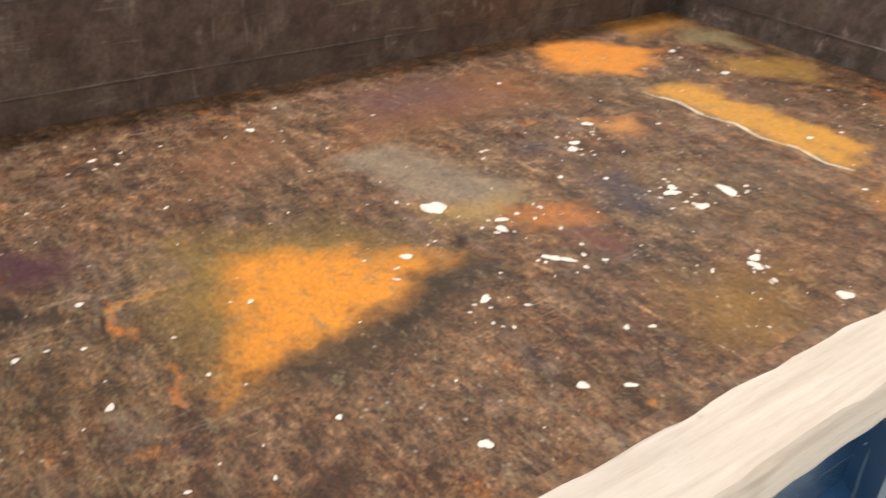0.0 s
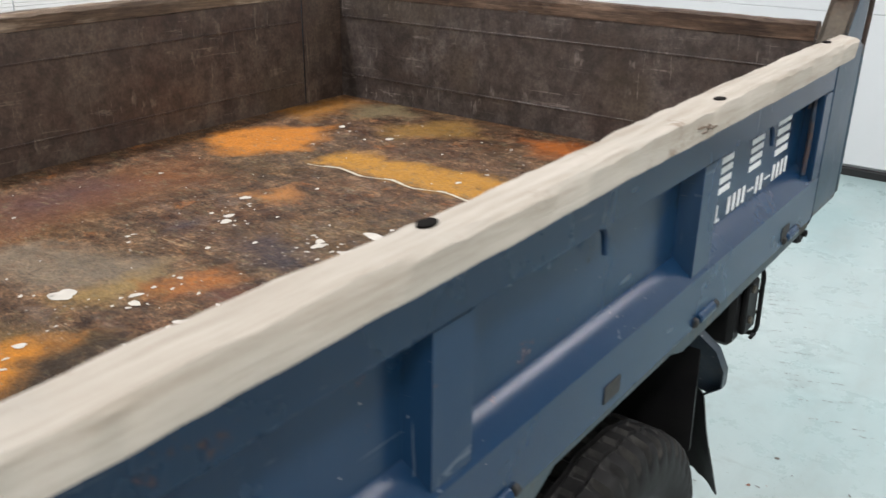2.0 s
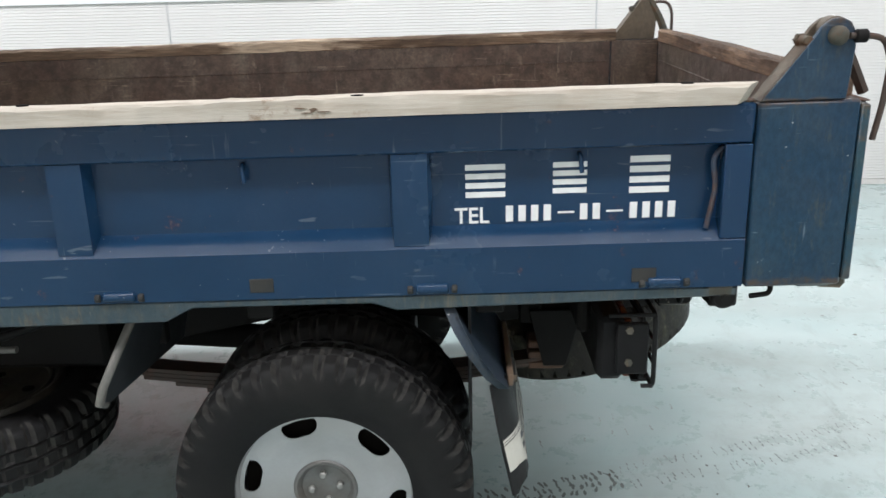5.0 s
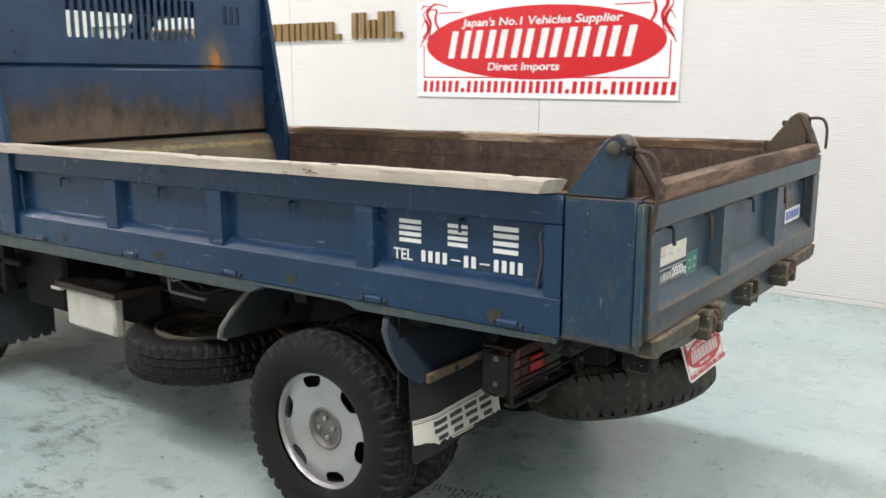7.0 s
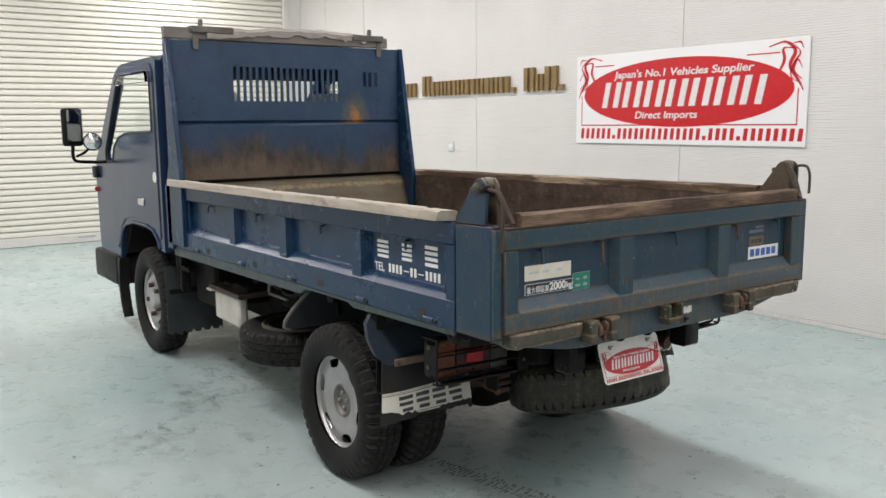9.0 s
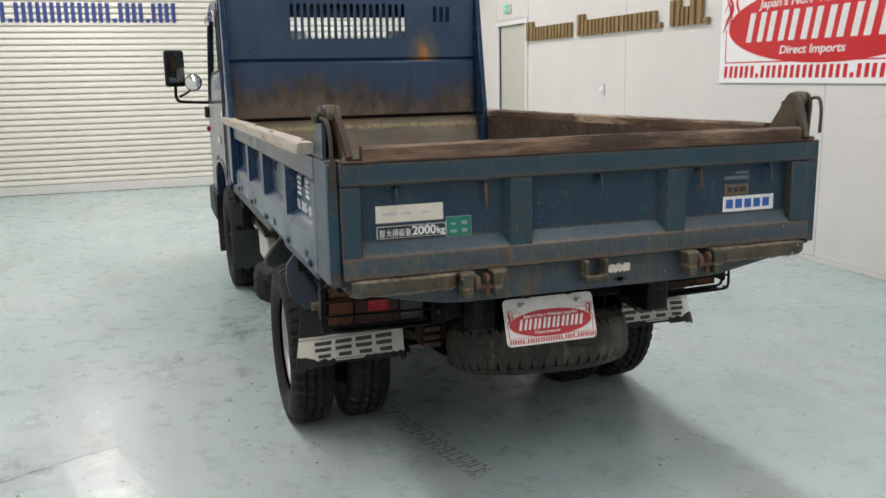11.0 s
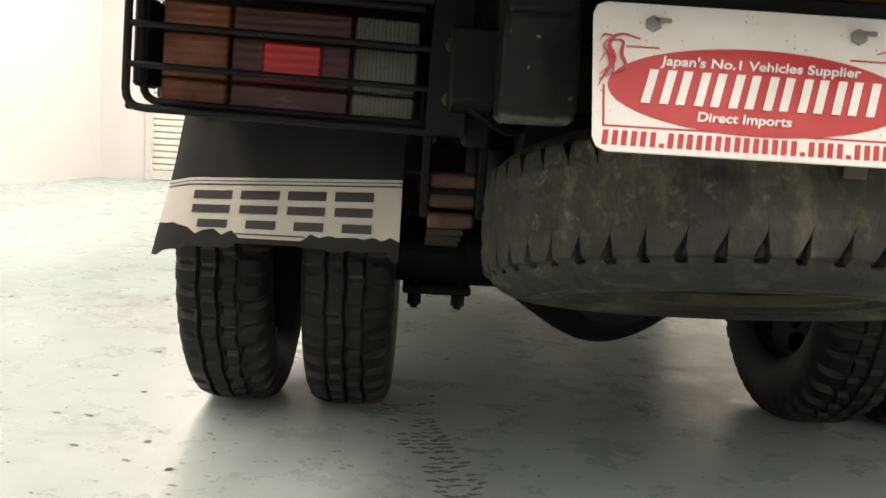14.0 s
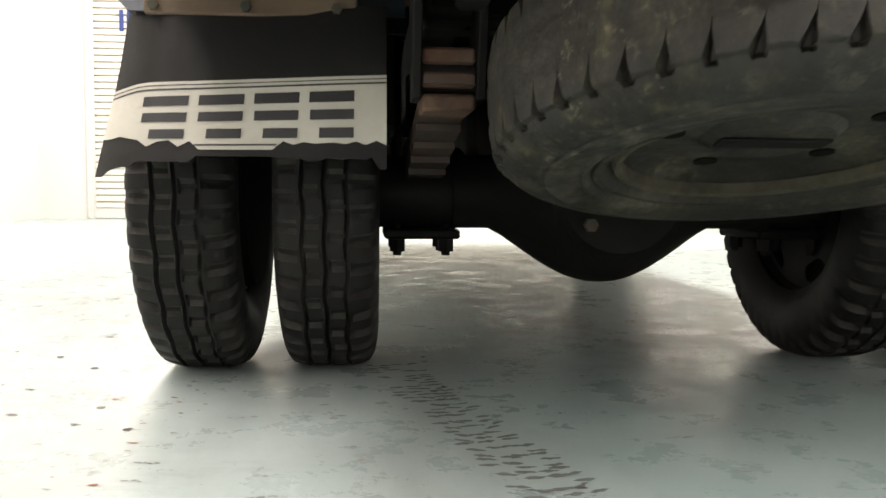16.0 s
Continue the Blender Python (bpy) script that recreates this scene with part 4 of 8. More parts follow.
# wall ahead of the truck, with the rolling shutter
SH0, SH1, SHZ = -3.75, 3.15, 3.6
bm = bmesh.new()
for lo, hi in (((WALL_L, WALL_F, FZ - 0.05), (SH0, WALL_F + 0.2, CEIL)), ((SH1, WALL_F, FZ - 0.05), (WALL_R, WALL_F + 0.2, CEIL)), ((SH0, WALL_F, SHZ), (SH1, WALL_F + 0.2, CEIL))):
    box(bm, lo, hi)
wall_front = structure(part("wall_front", bm, m_wall), "off-white wall round the rolling shutter", "wall")
shutter = structure(part("rolling_shutter", one_box((SH0 - 0.03, WALL_F + 0.09, FZ - 0.05), (SH1 + 0.03, WALL_F + 0.12, SHZ + 0.05), 0), m_shutter), "closed cream steel rolling shutter with horizontal slats", "shutter")
pitch = 0.0785
bm = bmesh.new()
prof = [(0.085, 0.0), (0.06, 0.004), (0.05, 0.010), (0.048, 0.040), (0.055, 0.060), (0.074, 0.072), (0.085, pitch - 0.001)]
rows = [[bm.verts.new((x, WALL_F + d, z)) for d, z in prof] for x in (SH0 + 0.02, SH1 - 0.02)]
for k in range(len(prof) - 1):
    bm.faces.new((rows[0][k], rows[1][k], rows[1][k + 1], rows[0][k + 1]))
bm.faces.new(rows[0]), bm.faces.new(rows[1][::-1])
bm.faces.new((rows[0][0], rows[1][0], rows[1][-1], rows[0][-1]))
first = part("slat", bm, m_shutter, shutter, local=Matrix.Translation((0, 0, 0.107)))
for k in range(1, int((SHZ - 0.107) / pitch)):
    share("slat", first.data, shutter, Matrix.Translation((0, 0, 0.107 + k * pitch)))
part("bottom_rail", one_box((SH0 + 0.02, WALL_F + 0.04, FZ + 0.004), (SH1 - 0.02, WALL_F + 0.088, 0.105), 0.006), m_shutter_rail, shutter, "pale steel bottom rail")
part("pull_handle", one_box((0.05, WALL_F + 0.03, 0.055), (0.27, WALL_F + 0.045, 0.07), 0.004), m_joint, shutter)
for x0, x1 in ((SH0 - 0.05, SH0 + 0.03), (SH1 - 0.03, SH1 + 0.05)):
    part("guide_rail", one_box((x0, WALL_F - 0.03, FZ), (x1, WALL_F + 0.045, SHZ), 0.005), m_shutter_rail, shutter)

# dark blue web address across the shutter: plain bars
address = new("web_address_lettering")
tagged(address, "dark blue plain bars in a row across the cream shutter", "lettering")
x, k = -3.42, 0
while x < -1.0:
    if k in (3, 11, 14):
        slab_parts("dot_bar", [(x, 0.0, 0.05, 0.05)], 0.004, facing("rear", 0, WALL_F + 0.0475, 2.19), m_letter_blue, address)
        x += 0.08
    else:
        slab_parts("letter_bar", [(x, 0.0, 0.05, 0.25), (x + 0.085, 0.0, 0.05, 0.25)], 0.004, facing("rear", 0, WALL_F + 0.0475, 2.19), m_letter_blue, address)
        x += 0.166
    k += 1

# ---- things on the right wall ----
WX = WALL_R - 0.017


def bars(total, height, pitch, gap, dots=()):
    """A row of plain upright bars, one a letter, and small ones for the dots."""
    rows, x, k = [], 0.0, 0
    while x < total - pitch * 0.5:
        w = (pitch - gap) * (0.32 if k in dots else 1.0)
        if k in dots:
            rows.append((x, 0.0, w, w))
        else:
            rows += [(x, 0.0, w * 0.34, height), (x + w * 0.64, 0.0, w * 0.34, height)]
        x += w + gap
        k += 1
    return rows


# large printed board
SY0, SY1, SZ0, SZ1 = 3.995, 1.573, 1.323, 2.137
BW, BH = SY0 - SY1, SZ1 - SZ0
board = new("advertising_board")
board.location = (WX, SY0, SZ0)
tagged(board, "white printed board with a large red oval on the ribbed wall", "sign")
UP = Matrix(((0, 0, -1), (-1, 0, 0), (0, 1, 0))).to_4x4()


def oval(cx, cy, rx, ry, n=72):
    return [(cx + rx * math.cos(2 * math.pi * k / n), cy + ry * math.sin(2 * math.pi * k / n)) for k in range(n)]


def ribbon(points, width):
    """A flat stroke along a line of points in x and y, narrowed to its ends."""
    bm = bmesh.new()
    pts = bend([(x, y, 0) for x, y in points], 1.0, 6)
    n, rows = len(pts), []
    for i, p in enumerate(pts):
        d = (pts[min(i + 1, n - 1)] - pts[max(i - 1, 0)]).normalized()
        s = Vector((-d.y, d.x, 0)) * width * (0.25 + 0.75 * math.sin(math.pi * i / (n - 1)))
        rows.append((bm.verts.new(p - s / 2), bm.verts.new(p + s / 2)))
    for a, b in zip(rows, rows[1:]):
        bm.faces.new((a[0], b[0], b[1], a[1]))
    made = bmesh.ops.extrude_face_region(bm, geom=list(bm.faces))["geom"]
    for v in made:
        if isinstance(v, bmesh.types.BMVert):
            v.co.z += 0.0015
    return bm


def artwork(parent, w, h, red, up, text_depth, thick):
    """The printed face of board or plate: oval, frame lines, flourishes, slogans, and bars for the trade name."""
    cx, cy, rx, ry = w * 0.50, h * 0.545, w * 0.455, h * 0.36

    def lay(bm, dz):
        bm.transform(up @ Matrix.Translation((0, 0, thick + dz)))
        return bm

    part("red_oval", lay(from_curve([oval(cx, cy, rx, ry)], 0.001), 0.0012), red, parent, "red printed oval")
    line = h * 0.012
    rows = [(w * 0.03, h * 0.2, w * 0.94, line), (w * 0.03, h * 0.2, line, h * 0.34), (w * 0.97 - line, h * 0.2, line, h * 0.34), (w * 0.10, h * 0.865, w * 0.10, line), (w * 0.78, h * 0.865, w * 0.12, line)]
    slab_parts("border_line", rows, 0.001, up @ Matrix.Translation((0, 0, thick + 0.0005)), red, parent)
    # trade name: seven pairs of slanted white bars
    rows, lw, lh = [], rx * 0.195, ry * 0.78
    for k in range(7):
        x = -rx * 0.79 + k * lw * 1.16
        rows += [(x, 0, lw * 0.30, lh), (x + lw * 0.62, 0, lw * 0.30, lh)]
    slab_parts("trade_name_bar", rows, 0.001, up @ Matrix.Translation((cx, cy - ry * 0.40, thick + 0.0024)), m_letter_white, parent, 0.22)
    for body, x, y, wide in (("Japan's No.1 Vehicles Supplier", -0.66, 0.50, 1.34), ("Direct Imports", -0.42, -0.74, 0.62)):
        for bm in by_word(words(body, ry * 0.30, Matrix.Translation((cx + rx * x, cy + ry * y, 0)), text_depth, rx * wide, 0.15, ry * 0.006), ry * 0.055):
            part("slogan_word", lay(bm, 0.0028), m_letter_white, parent, "white slogan lettering")
    slab_parts("web_address_bar", bars(w * 0.945, h * 0.118, w * 0.056, w * 0.011, dots=(3, 11, 14)), 0.001, up @ Matrix.Translation((w * 0.028, h * 0.052, thick + 0.0005)), red, parent, 0.1)
    for sx, ox in ((1, w * 0.02), (-1, w * 0.98)):
        for pts, wd in (([(0.12, 0.93), (0.06, 0.98), (0.02, 0.88), (0.05, 0.75), (0.01, 0.6), (-0.005, 0.52)], 0.012), ([(0.02, 0.9), (0.075, 0.92), (0.06, 0.8), (0.085, 0.68), (0.03, 0.62)], 0.010),
                        ([(0.0, 0.72), (0.02, 0.82), (0.035, 0.7), (0.0, 0.62)], 0.007), ([(0.03, 0.93), (0.005, 0.86), (0.03, 0.78), (0.045, 0.64), (0.0, 0.58)], 0.006), ([(0.0, 0.9), (0.01, 0.96), (0.05, 0.94)], 0.006)):
            bm = ribbon([(ox + sx * a * w, b * h) for a, b in pts], wd * w)
            part("flourish", lay(bm, 0.0026), red, parent)


part("sheet", prism(bmesh.new(), [(0, 0), (BW, 0), (BW, BH), (0, BH)], "z", 0.0, 0.012, 0.002, UP), m_board, board)
artwork(board, BW, BH, m_red, UP, 0.0006, 0.012)
board.location = (WX - 0.002, SY0, SZ0)

# gilt company lettering: plain bars on the wall, of letter height and width
sign = new("company_name_sign")
tagged(sign, "raised gilt plain bars in a row on the wall", "lettering")
sign.location = (WX, 8.03, 1.84)
LW = [0.22, 0.17, 0.13, 0.20, 0.15, 0.17, 0.16, 0, 0.17, 0.18, 0.13, 0.17, 0.14, 0.19, 0.14, 0.08, 0.14, 0.17, 0.07, 0, 0.17, 0.12, 0.19, 0.07]
TALL = {0, 8, 20, 22}
x, n = 0.0, 0
scale = 3.94 / (sum(w for w in LW) + 0.028 * len(LW) + 0.28)
for k, w in enumerate(LW):
    if not w:
        x += 0.14 * scale
        continue
    h = 0.235 if k in TALL else (0.05 if k in (18, 23) else 0.165)
    w *= scale
    rows = [(0, 0, w, h)] if w < 0.1 or h < 0.1 else [(0, 0, w * 0.36, h), (w * 0.62, 0, w * 0.36, h)]
    slab_parts("letter_bar", rows, 0.035, UP @ Matrix.Translation((x, 0, 0.003)), m_letter_gold, sign)
    x += w + 0.028 * scale

exit_sign = new("exit_sign")
exit_sign.location = (WX, 8.78, 2.24)
tagged(exit_sign, "small green lit exit sign above the door", "sign")
part("housing", one_box((-0.035, -0.19, 0.0), (0.0, 0.0, 0.115), 0.004), m_white, exit_sign)
part("face", one_box((-0.0385, -0.18, 0.01), (-0.0355, -0.01, 0.105), 0), m_exit, exit_sign, "green lit face")
slab_parts("pale_bar", [(0.10, 0.045, 0.05, 0.02), (0.045, 0.03, 0.03, 0.055)], 0.001, UP @ Matrix.Translation((0, 0, 0.039)), m_letter_white, exit_sign)

switch = new("wall_switch")
switch.location = (WX, 6.14, 1.195)
tagged(switch, "white plastic switch plate on the ribbed wall", "switch")
part("plate", one_box((-0.012, -0.12, 0.0), (0.0, 0.0, 0.115), 0.004), m_white, switch)
part("rocker", one_box((-0.018, -0.09, 0.03), (-0.0115, -0.03, 0.085), 0.003), m_board, switch)

# tyre marks on the floor, short dark dashes along two curved runs
bm = bmesh.new()
rnd = random.Random(4)


def dashes(path, half, step, chance, length=0.06, wide=0.010, rows=(-1, 1), whole=False):
    """Prints of a tread: uneven smudges side by side along a line."""
    pts = [Vector((*p, 0)) for p in path]
    for a, b in zip(pts, pts[1:]):
        d = (b - a).normalized()
        s = Vector((-d.y, d.x, 0))
        for k in range(int((b - a).length / step)):
            for side in rows:
                if rnd.random() > chance:
                    continue
                p = a + d * (k * step + rnd.uniform(-0.004, 0.004)) + s * (side * half + rnd.uniform(-0.006, 0.006))
                ang = math.atan2(s.y, s.x) + rnd.uniform(-0.18, 0.18) - 0.15
                u, v = Vector((math.cos(ang), math.sin(ang), 0)), Vector((-math.sin(ang), math.cos(ang), 0))
                if whole:
                    ang += 0.25 * side + rnd.uniform(-0.3, 0.3)
                    p = p + u * rnd.uniform(-0.008, 0.008)
                    u, v = Vector((math.cos(ang), math.sin(ang), 0)), Vector((-math.sin(ang), math.cos(ang), 0))
                    ring = [p + u * (length * 0.5 * math.cos(w) * rnd.uniform(0.75, 1.1)) + v * (wide * 0.5 * math.sin(w) * rnd.uniform(0.4, 1.5)) for w in (2 * math.pi * i / 14 for i in range(14))]
                    bm.faces.new([bm.verts.new((q.x, q.y, FZ + 0.0006 + rnd.uniform(0, 0.0004))) for q in ring])
                    continue
                at, ln = -length * rnd.uniform(0.3, 0.5), length * rnd.uniform(0.25, 0.5)
                while at < ln:
                    bit, wd = length * rnd.uniform(0.12, 0.4), wide * rnd.uniform(0.25, 1.0) * 0.5
                    c, off = p + u * (at + bit / 2), v * rnd.uniform(-0.003, 0.003)
                    ring = []
                    for i in range(7):
                        w = 2 * math.pi * i / 7
                        ring.append(c + off + u * (bit * 0.55 * math.cos(w) * rnd.uniform(0.7, 1.15)) + v * (wd * math.sin(w) * rnd.uniform(0.6, 1.4)))
                    bm.faces.new([bm.verts.new((q.x, q.y, FZ + 0.0006 + rnd.uniform(0, 0.0004))) for q in ring])
                    at += bit * rnd.uniform(0.8, 1.7)


dashes([(-0.43, 1.08), (-0.41, 0.98), (-0.36, 0.76), (-0.30, 0.53), (-0.245, 0.32)], 0.030, 0.021, 0.8, 0.030, 0.010, (-1.2, -0.35, 0.5, 1.3), True)
tagged(part("tyre_marks", bm, plain("dark_rubber_mark", (0.17, 0.19, 0.18), 0.75, Specular_IOR_Level=0.2)), "dark tread prints of a tyre on the pale floor", "tyre marks", kind="stuff")
bm = bmesh.new()
dashes([(-0.245, 0.32), (-0.15, 0.0), (-0.05, -0.35), (0.10, -0.75)], 0.046, 0.028, 0.8, 0.05, 0.0075)
dashes([(0.10, -0.75), (0.36, -1.3), (0.6, -1.8)], 0.048, 0.036, 0.6)
dashes([(-0.2, 1.35), (-0.12, 1.0), (-0.02, 0.62), (0.1, 0.2), (0.3, -0.3), (0.5, -0.8), (0.75, -1.4)], 0.05, 0.05, 0.35, 0.045, 0.008)
dashes([(-0.95, -0.25), (-0.6, -0.9), (-0.2, -1.5), (0.1, -2.0)], 0.07, 0.04, 0.45, 0.05, 0.007, (-1, 0, 1))
dashes([(-0.75, 0.75), (-0.68, 0.5), (-0.66, 0.2)], 0.07, 0.07, 0.3, 0.03, 0.006)
tagged(part("tyre_marks", bm, plain("faint_rubber_mark", (0.20, 0.225, 0.215), 0.5)), "faint grey tread prints on the pale floor", "tyre marks", kind="stuff")
bm = bmesh.new()
line = [(-2.15, 0.80), (-1.93, 0.91), (-1.84, 0.965), (-1.80, 0.975), (-1.72, 1.022), (-1.65, 1.05), (-1.54, 1.092), (-1.50, 1.112)]
for k, ((x0, y0), (x1, y1)) in enumerate(zip(line, line[1:])):
    w0, w1 = (0.0015, 0.004, 0.0035, 0.002, 0.0035, 0.0025, 0.0015, 0.0005)[k:k + 2]
    bm.faces.new([bm.verts.new((x, y, FZ + 0.0005)) for x, y in ((x0, y0 - w0), (x1, y1 - w1), (x1, y1 + w1), (x0, y0 + w0))])
tagged(part("floor_crack", bm, plain("dark_crack", (0.10, 0.10, 0.09), 0.8)), "thin dark crack in the pale floor", "crack", kind="stuff")
bm = bmesh.new()
for k in range(260):
    x, y = rnd.uniform(-2.2, -0.3), rnd.uniform(-0.4, 3.2)
    if rnd.random() < 0.25:
        x, y = rnd.uniform(-0.3, 1.5), rnd.uniform(-1.5, 1.4)
    n, r = rnd.randint(4, 6), rnd.choice((0.003, 0.004, 0.006, 0.009))
    a0, st = rnd.uniform(0, 6.28), rnd.uniform(0.3, 1)
    vs = []
    for i in range(n):
        a = 2 * math.pi * i / n
        px, py = r * math.cos(a) * rnd.uniform(0.6, 1.3), r * st * math.sin(a) * rnd.uniform(0.6, 1.3)
        vs.append(bm.verts.new((x + px * math.cos(a0) - py * math.sin(a0), y + px * math.sin(a0) + py * math.cos(a0), FZ + 0.001)))
    bm.faces.new(vs)
tagged(part("dirt_crumbs", bm, plain("brown_crumb", (0.09, 0.075, 0.06), 0.8)), "small dark crumbs of dirt on the floor", "dirt", kind="stuff")


def flakes(count, sizes, seed):
    """Thin uneven flakes lying on the floor behind the near rear wheels."""
    rn, bm = random.Random(seed), bmesh.new()
    for _ in range(count):
        x, y, r = rn.uniform(-1.15, -0.48), rn.uniform(0.10, 0.95), rn.choice(sizes)
        a0, st = rn.uniform(-0.5, 0.5), rn.uniform(0.25, 0.6)
        ring = [(r * math.cos(a) * rn.uniform(0.6, 1.2), r * st * math.sin(a) * rn.uniform(0.6, 1.2)) for a in (2 * math.pi * k / 7 for k in range(7))]
        bm.faces.new([bm.verts.new((x + p * math.cos(a0) - q * math.sin(a0), y + p * math.sin(a0) + q * math.cos(a0), FZ + 0.0012)) for p, q in ring])
    return bm


tagged(part("rust_flakes", flakes(30, (0.003, 0.004, 0.006, 0.008), 51), plain("red_brown_flake", (0.34, 0.15, 0.09), 0.8)), "small red-brown rust flakes on the floor", "dirt", kind="stuff")
tagged(part("dark_flecks", flakes(70, (0.003, 0.004, 0.006, 0.010), 52), plain("grey_fleck", (0.20, 0.20, 0.18), 0.8)), "thin grey-brown flecks on the floor", "dirt", kind="stuff")

# ---- the truck ----
truck = new("dump_truck")
tagged(truck, "old blue two-tonne dump truck with rusty load bed, parked", "truck")
CX = 0.015
m_sidesill = worn("dirty_blue_grey_paint", (0.012, 0.032, 0.050), (0.032, 0.054, 0.064), 0.5, 8.0, rust=0.16, rust_color=(0.10, 0.06, 0.03), rust_scale=12.0, dust=0.5, dust_color=(0.062, 0.078, 0.078), chips=0.6, streaks=0.7, streak_color=(0.15, 0.125, 0.08), mottle=0.5, mottle_color=(0.10, 0.095, 0.07))
m_tab = worn("dark_grimy_steel", (0.018, 0.020, 0.021), (0.036, 0.034, 0.030), 0.6, 20.0, rust=0.14, dust=0.4, dust_color=(0.055, 0.055, 0.048), spec=0.3)
m_plank_pale = worn("grimy_pale_sheet", (0.42, 0.40, 0.38), (0.26, 0.235, 0.21), 0.7, 7.0, dust=0.6, dust_color=(0.20, 0.17, 0.14), bump=0.5)
m_dullsteel = worn("dull_grey_green_steel", (0.10, 0.105, 0.098), (0.06, 0.06, 0.056), 0.55, 9.0, rust=0.15, dust=0.4)
m_hook = worn("dark_rusty_bar", (0.028, 0.020, 0.015), (0.055, 0.036, 0.026), 0.6, 14.0, rust=0.25, rust_color=(0.09, 0.04, 0.022), rust_scale=16.0)
m_lever = worn("half_rusted_blue_paint", (0.012, 0.028, 0.055), (0.022, 0.036, 0.058), 0.55, 9.0, rust=0.32, rust_color=(0.10, 0.05, 0.028), rust_scale=16.0)
OUT_L, OUT_R = -0.845, 0.898


def side_gate(flip):
    """One folding side board: plate, rails, end posts, ribs with sloping feet, hooks. flip: for the far side."""
    o = 1 if not flip else -1

    def X(x):
        return x if not flip else 2 * CX - x

    def lohi(a, b):
        return ((min(X(a[0]), X(b[0])), a[1], a[2]), (max(X(a[0]), X(b[0])), b[1], b[2]))

    bm = bmesh.new()
    box(bm, *lohi((-0.806, 0.232, 0.86), (-0.798, 3.16, 1.13)))
    gate = part("side_board", bm, m_blue, truck, "blue pressed-steel side board with ribs", tilt=True)
    part("inner_sheet", one_box(*lohi((-0.797, 0.232, 0.835), (-0.790, 3.16, 1.199)), 0), m_inner, gate, "worn brown inner steel face", tilt=True)
    part("top_rail", one_box(*lohi((-0.845, 0.232, 1.120), (-0.7975, 3.16, 1.200)), 0.005), m_blue, gate, tilt=True)
    # bottom rail with a sloping upper face
    prof = [(X(-0.845), 0.822), (X(-0.845), 0.922), (X(-0.829), 0.938), (X(-0.8065), 0.960), (X(-0.7975), 0.962), (X(-0.7975), 0.822)]
    part("bottom_rail", prism(bmesh.new(), [(a, b) for a, b in prof], "y", 0.232, 3.16), m_blue, gate, tilt=True)
    part("rail_cap", one_box(*lohi((-0.836, 0.232, 1.2003), (-0.7895, 3.16, 1.2030)), 0.001), m_load, gate, "dirty rust-brown top edge", tilt=True)
    for y0, y1 in ((0.232, 0.285), (2.965, 3.16)):
        part("end_post", one_box(*lohi((-0.8445, y0, 0.926), (-0.7975, y1, 1.1195)), 0.0015), m_blue, gate, tilt=True)
    for y in (0.912, 1.61, 2.24):
        w = 0.036
        bm = bmesh.new()
        prism(bm, [(X(-0.8055), y - w - 0.008), (X(-0.841), y - w), (X(-0.841), y + w), (X(-0.8055), y + w + 0.008)], "z", 0.928, 1.1195)
        part("rib", bm, m_blue, gate, tilt=True)
    for y in (0.565, 1.25, 1.95, 2.62):
        bm = tube(bmesh.new(), bend([(X(-0.806), y + 0.004, 1.104), (X(-0.824), y + 0.003, 1.104), (X(-0.826), y, 1.068)], 0.01), 0.0048)
        part("rope_hook", bm, m_blue, gate, tilt=True)
    for y, r in ((0.275, 1), (2.955, -1)):
        bm = tube(bmesh.new(), bend([(X(-0.812), y + r * 0.005, 1.085), (X(-0.822), y + r * 0.008, 1.115), (X(-0.828), y + r * 0.03, 1.09), (X(-0.828), y + r * 0.02, 1.03), (X(-0.829), y + r * 0.035, 0.945)], 0.02), 0.0054)
        part("latch_lever", bm, [m_lever, m_blue][r < 0], gate, "bent lever, blue with rust", tilt=True)
    for y in (0.435, 1.228, 1.94, 2.6, 3.0):
        part("hinge_tab", one_box(*lohi((-0.8470, y - 0.025, 0.838), (-0.8445, y + 0.025, 0.868)), 0.001), m_tab, gate, tilt=True)
    for y in (0.392, 0.872, 1.53, 2.13, 2.78):
        hinge = part("hinge", drum(bmesh.new(), (X(-0.8435), y, 0.836), 0.0115, -0.034, 0.034, "y", 14, 0.003), m_blue, gate, "blue hinge barrel", tilt=True)
        for k in (-0.046, 0.046):
            part("hinge_pin", drum(bmesh.new(), (X(-0.8440), y + k, 0.834), 0.0095, -0.006, 0.006, "y", 10, 0.002), m_tab, hinge, "dark pin head", tilt=True)
    # welded seams on the inner face
    for z in (0.925, 1.125):
        part("seam", one_box(*lohi((-0.7895, 0.24, z - 0.0025), (-0.787, 3.15, z + 0.0025)), 0.001), m_inner, gate, tilt=True)
    return gate


gate_left = side_gate(False)
gate_right = side_gate(True)

# lettering on the rear field of the near side board: bars in place of name and number
LET = facing("left", -0.8062, 0.80, 1.0)
for y0, y1, z0, z1 in ((0.800, 0.718, 1.018, 1.087), (0.621, 0.552, 1.022, 1.087), (0.465, 0.384, 1.018, 1.095)):
    w, h, x = y0 - y1, z1 - z0, 0.80 - y0
    slab_parts("name_bar", [(x, z0 - 1.0 + h * k, w, h * 0.17) for k in (0.0, 0.28, 0.56, 0.83)], 0.001, LET, m_letter_white, gate_left, tilt=True, label="white painted bar")
rows = [(x, -0.035, 0.015, 0.034) for x in (0.083, 0.109, 0.135, 0.161, 0.236, 0.262, 0.338, 0.364, 0.390, 0.416)] + [(0.190, -0.0205, 0.034, 0.004), (0.290, -0.0205, 0.034, 0.004)]
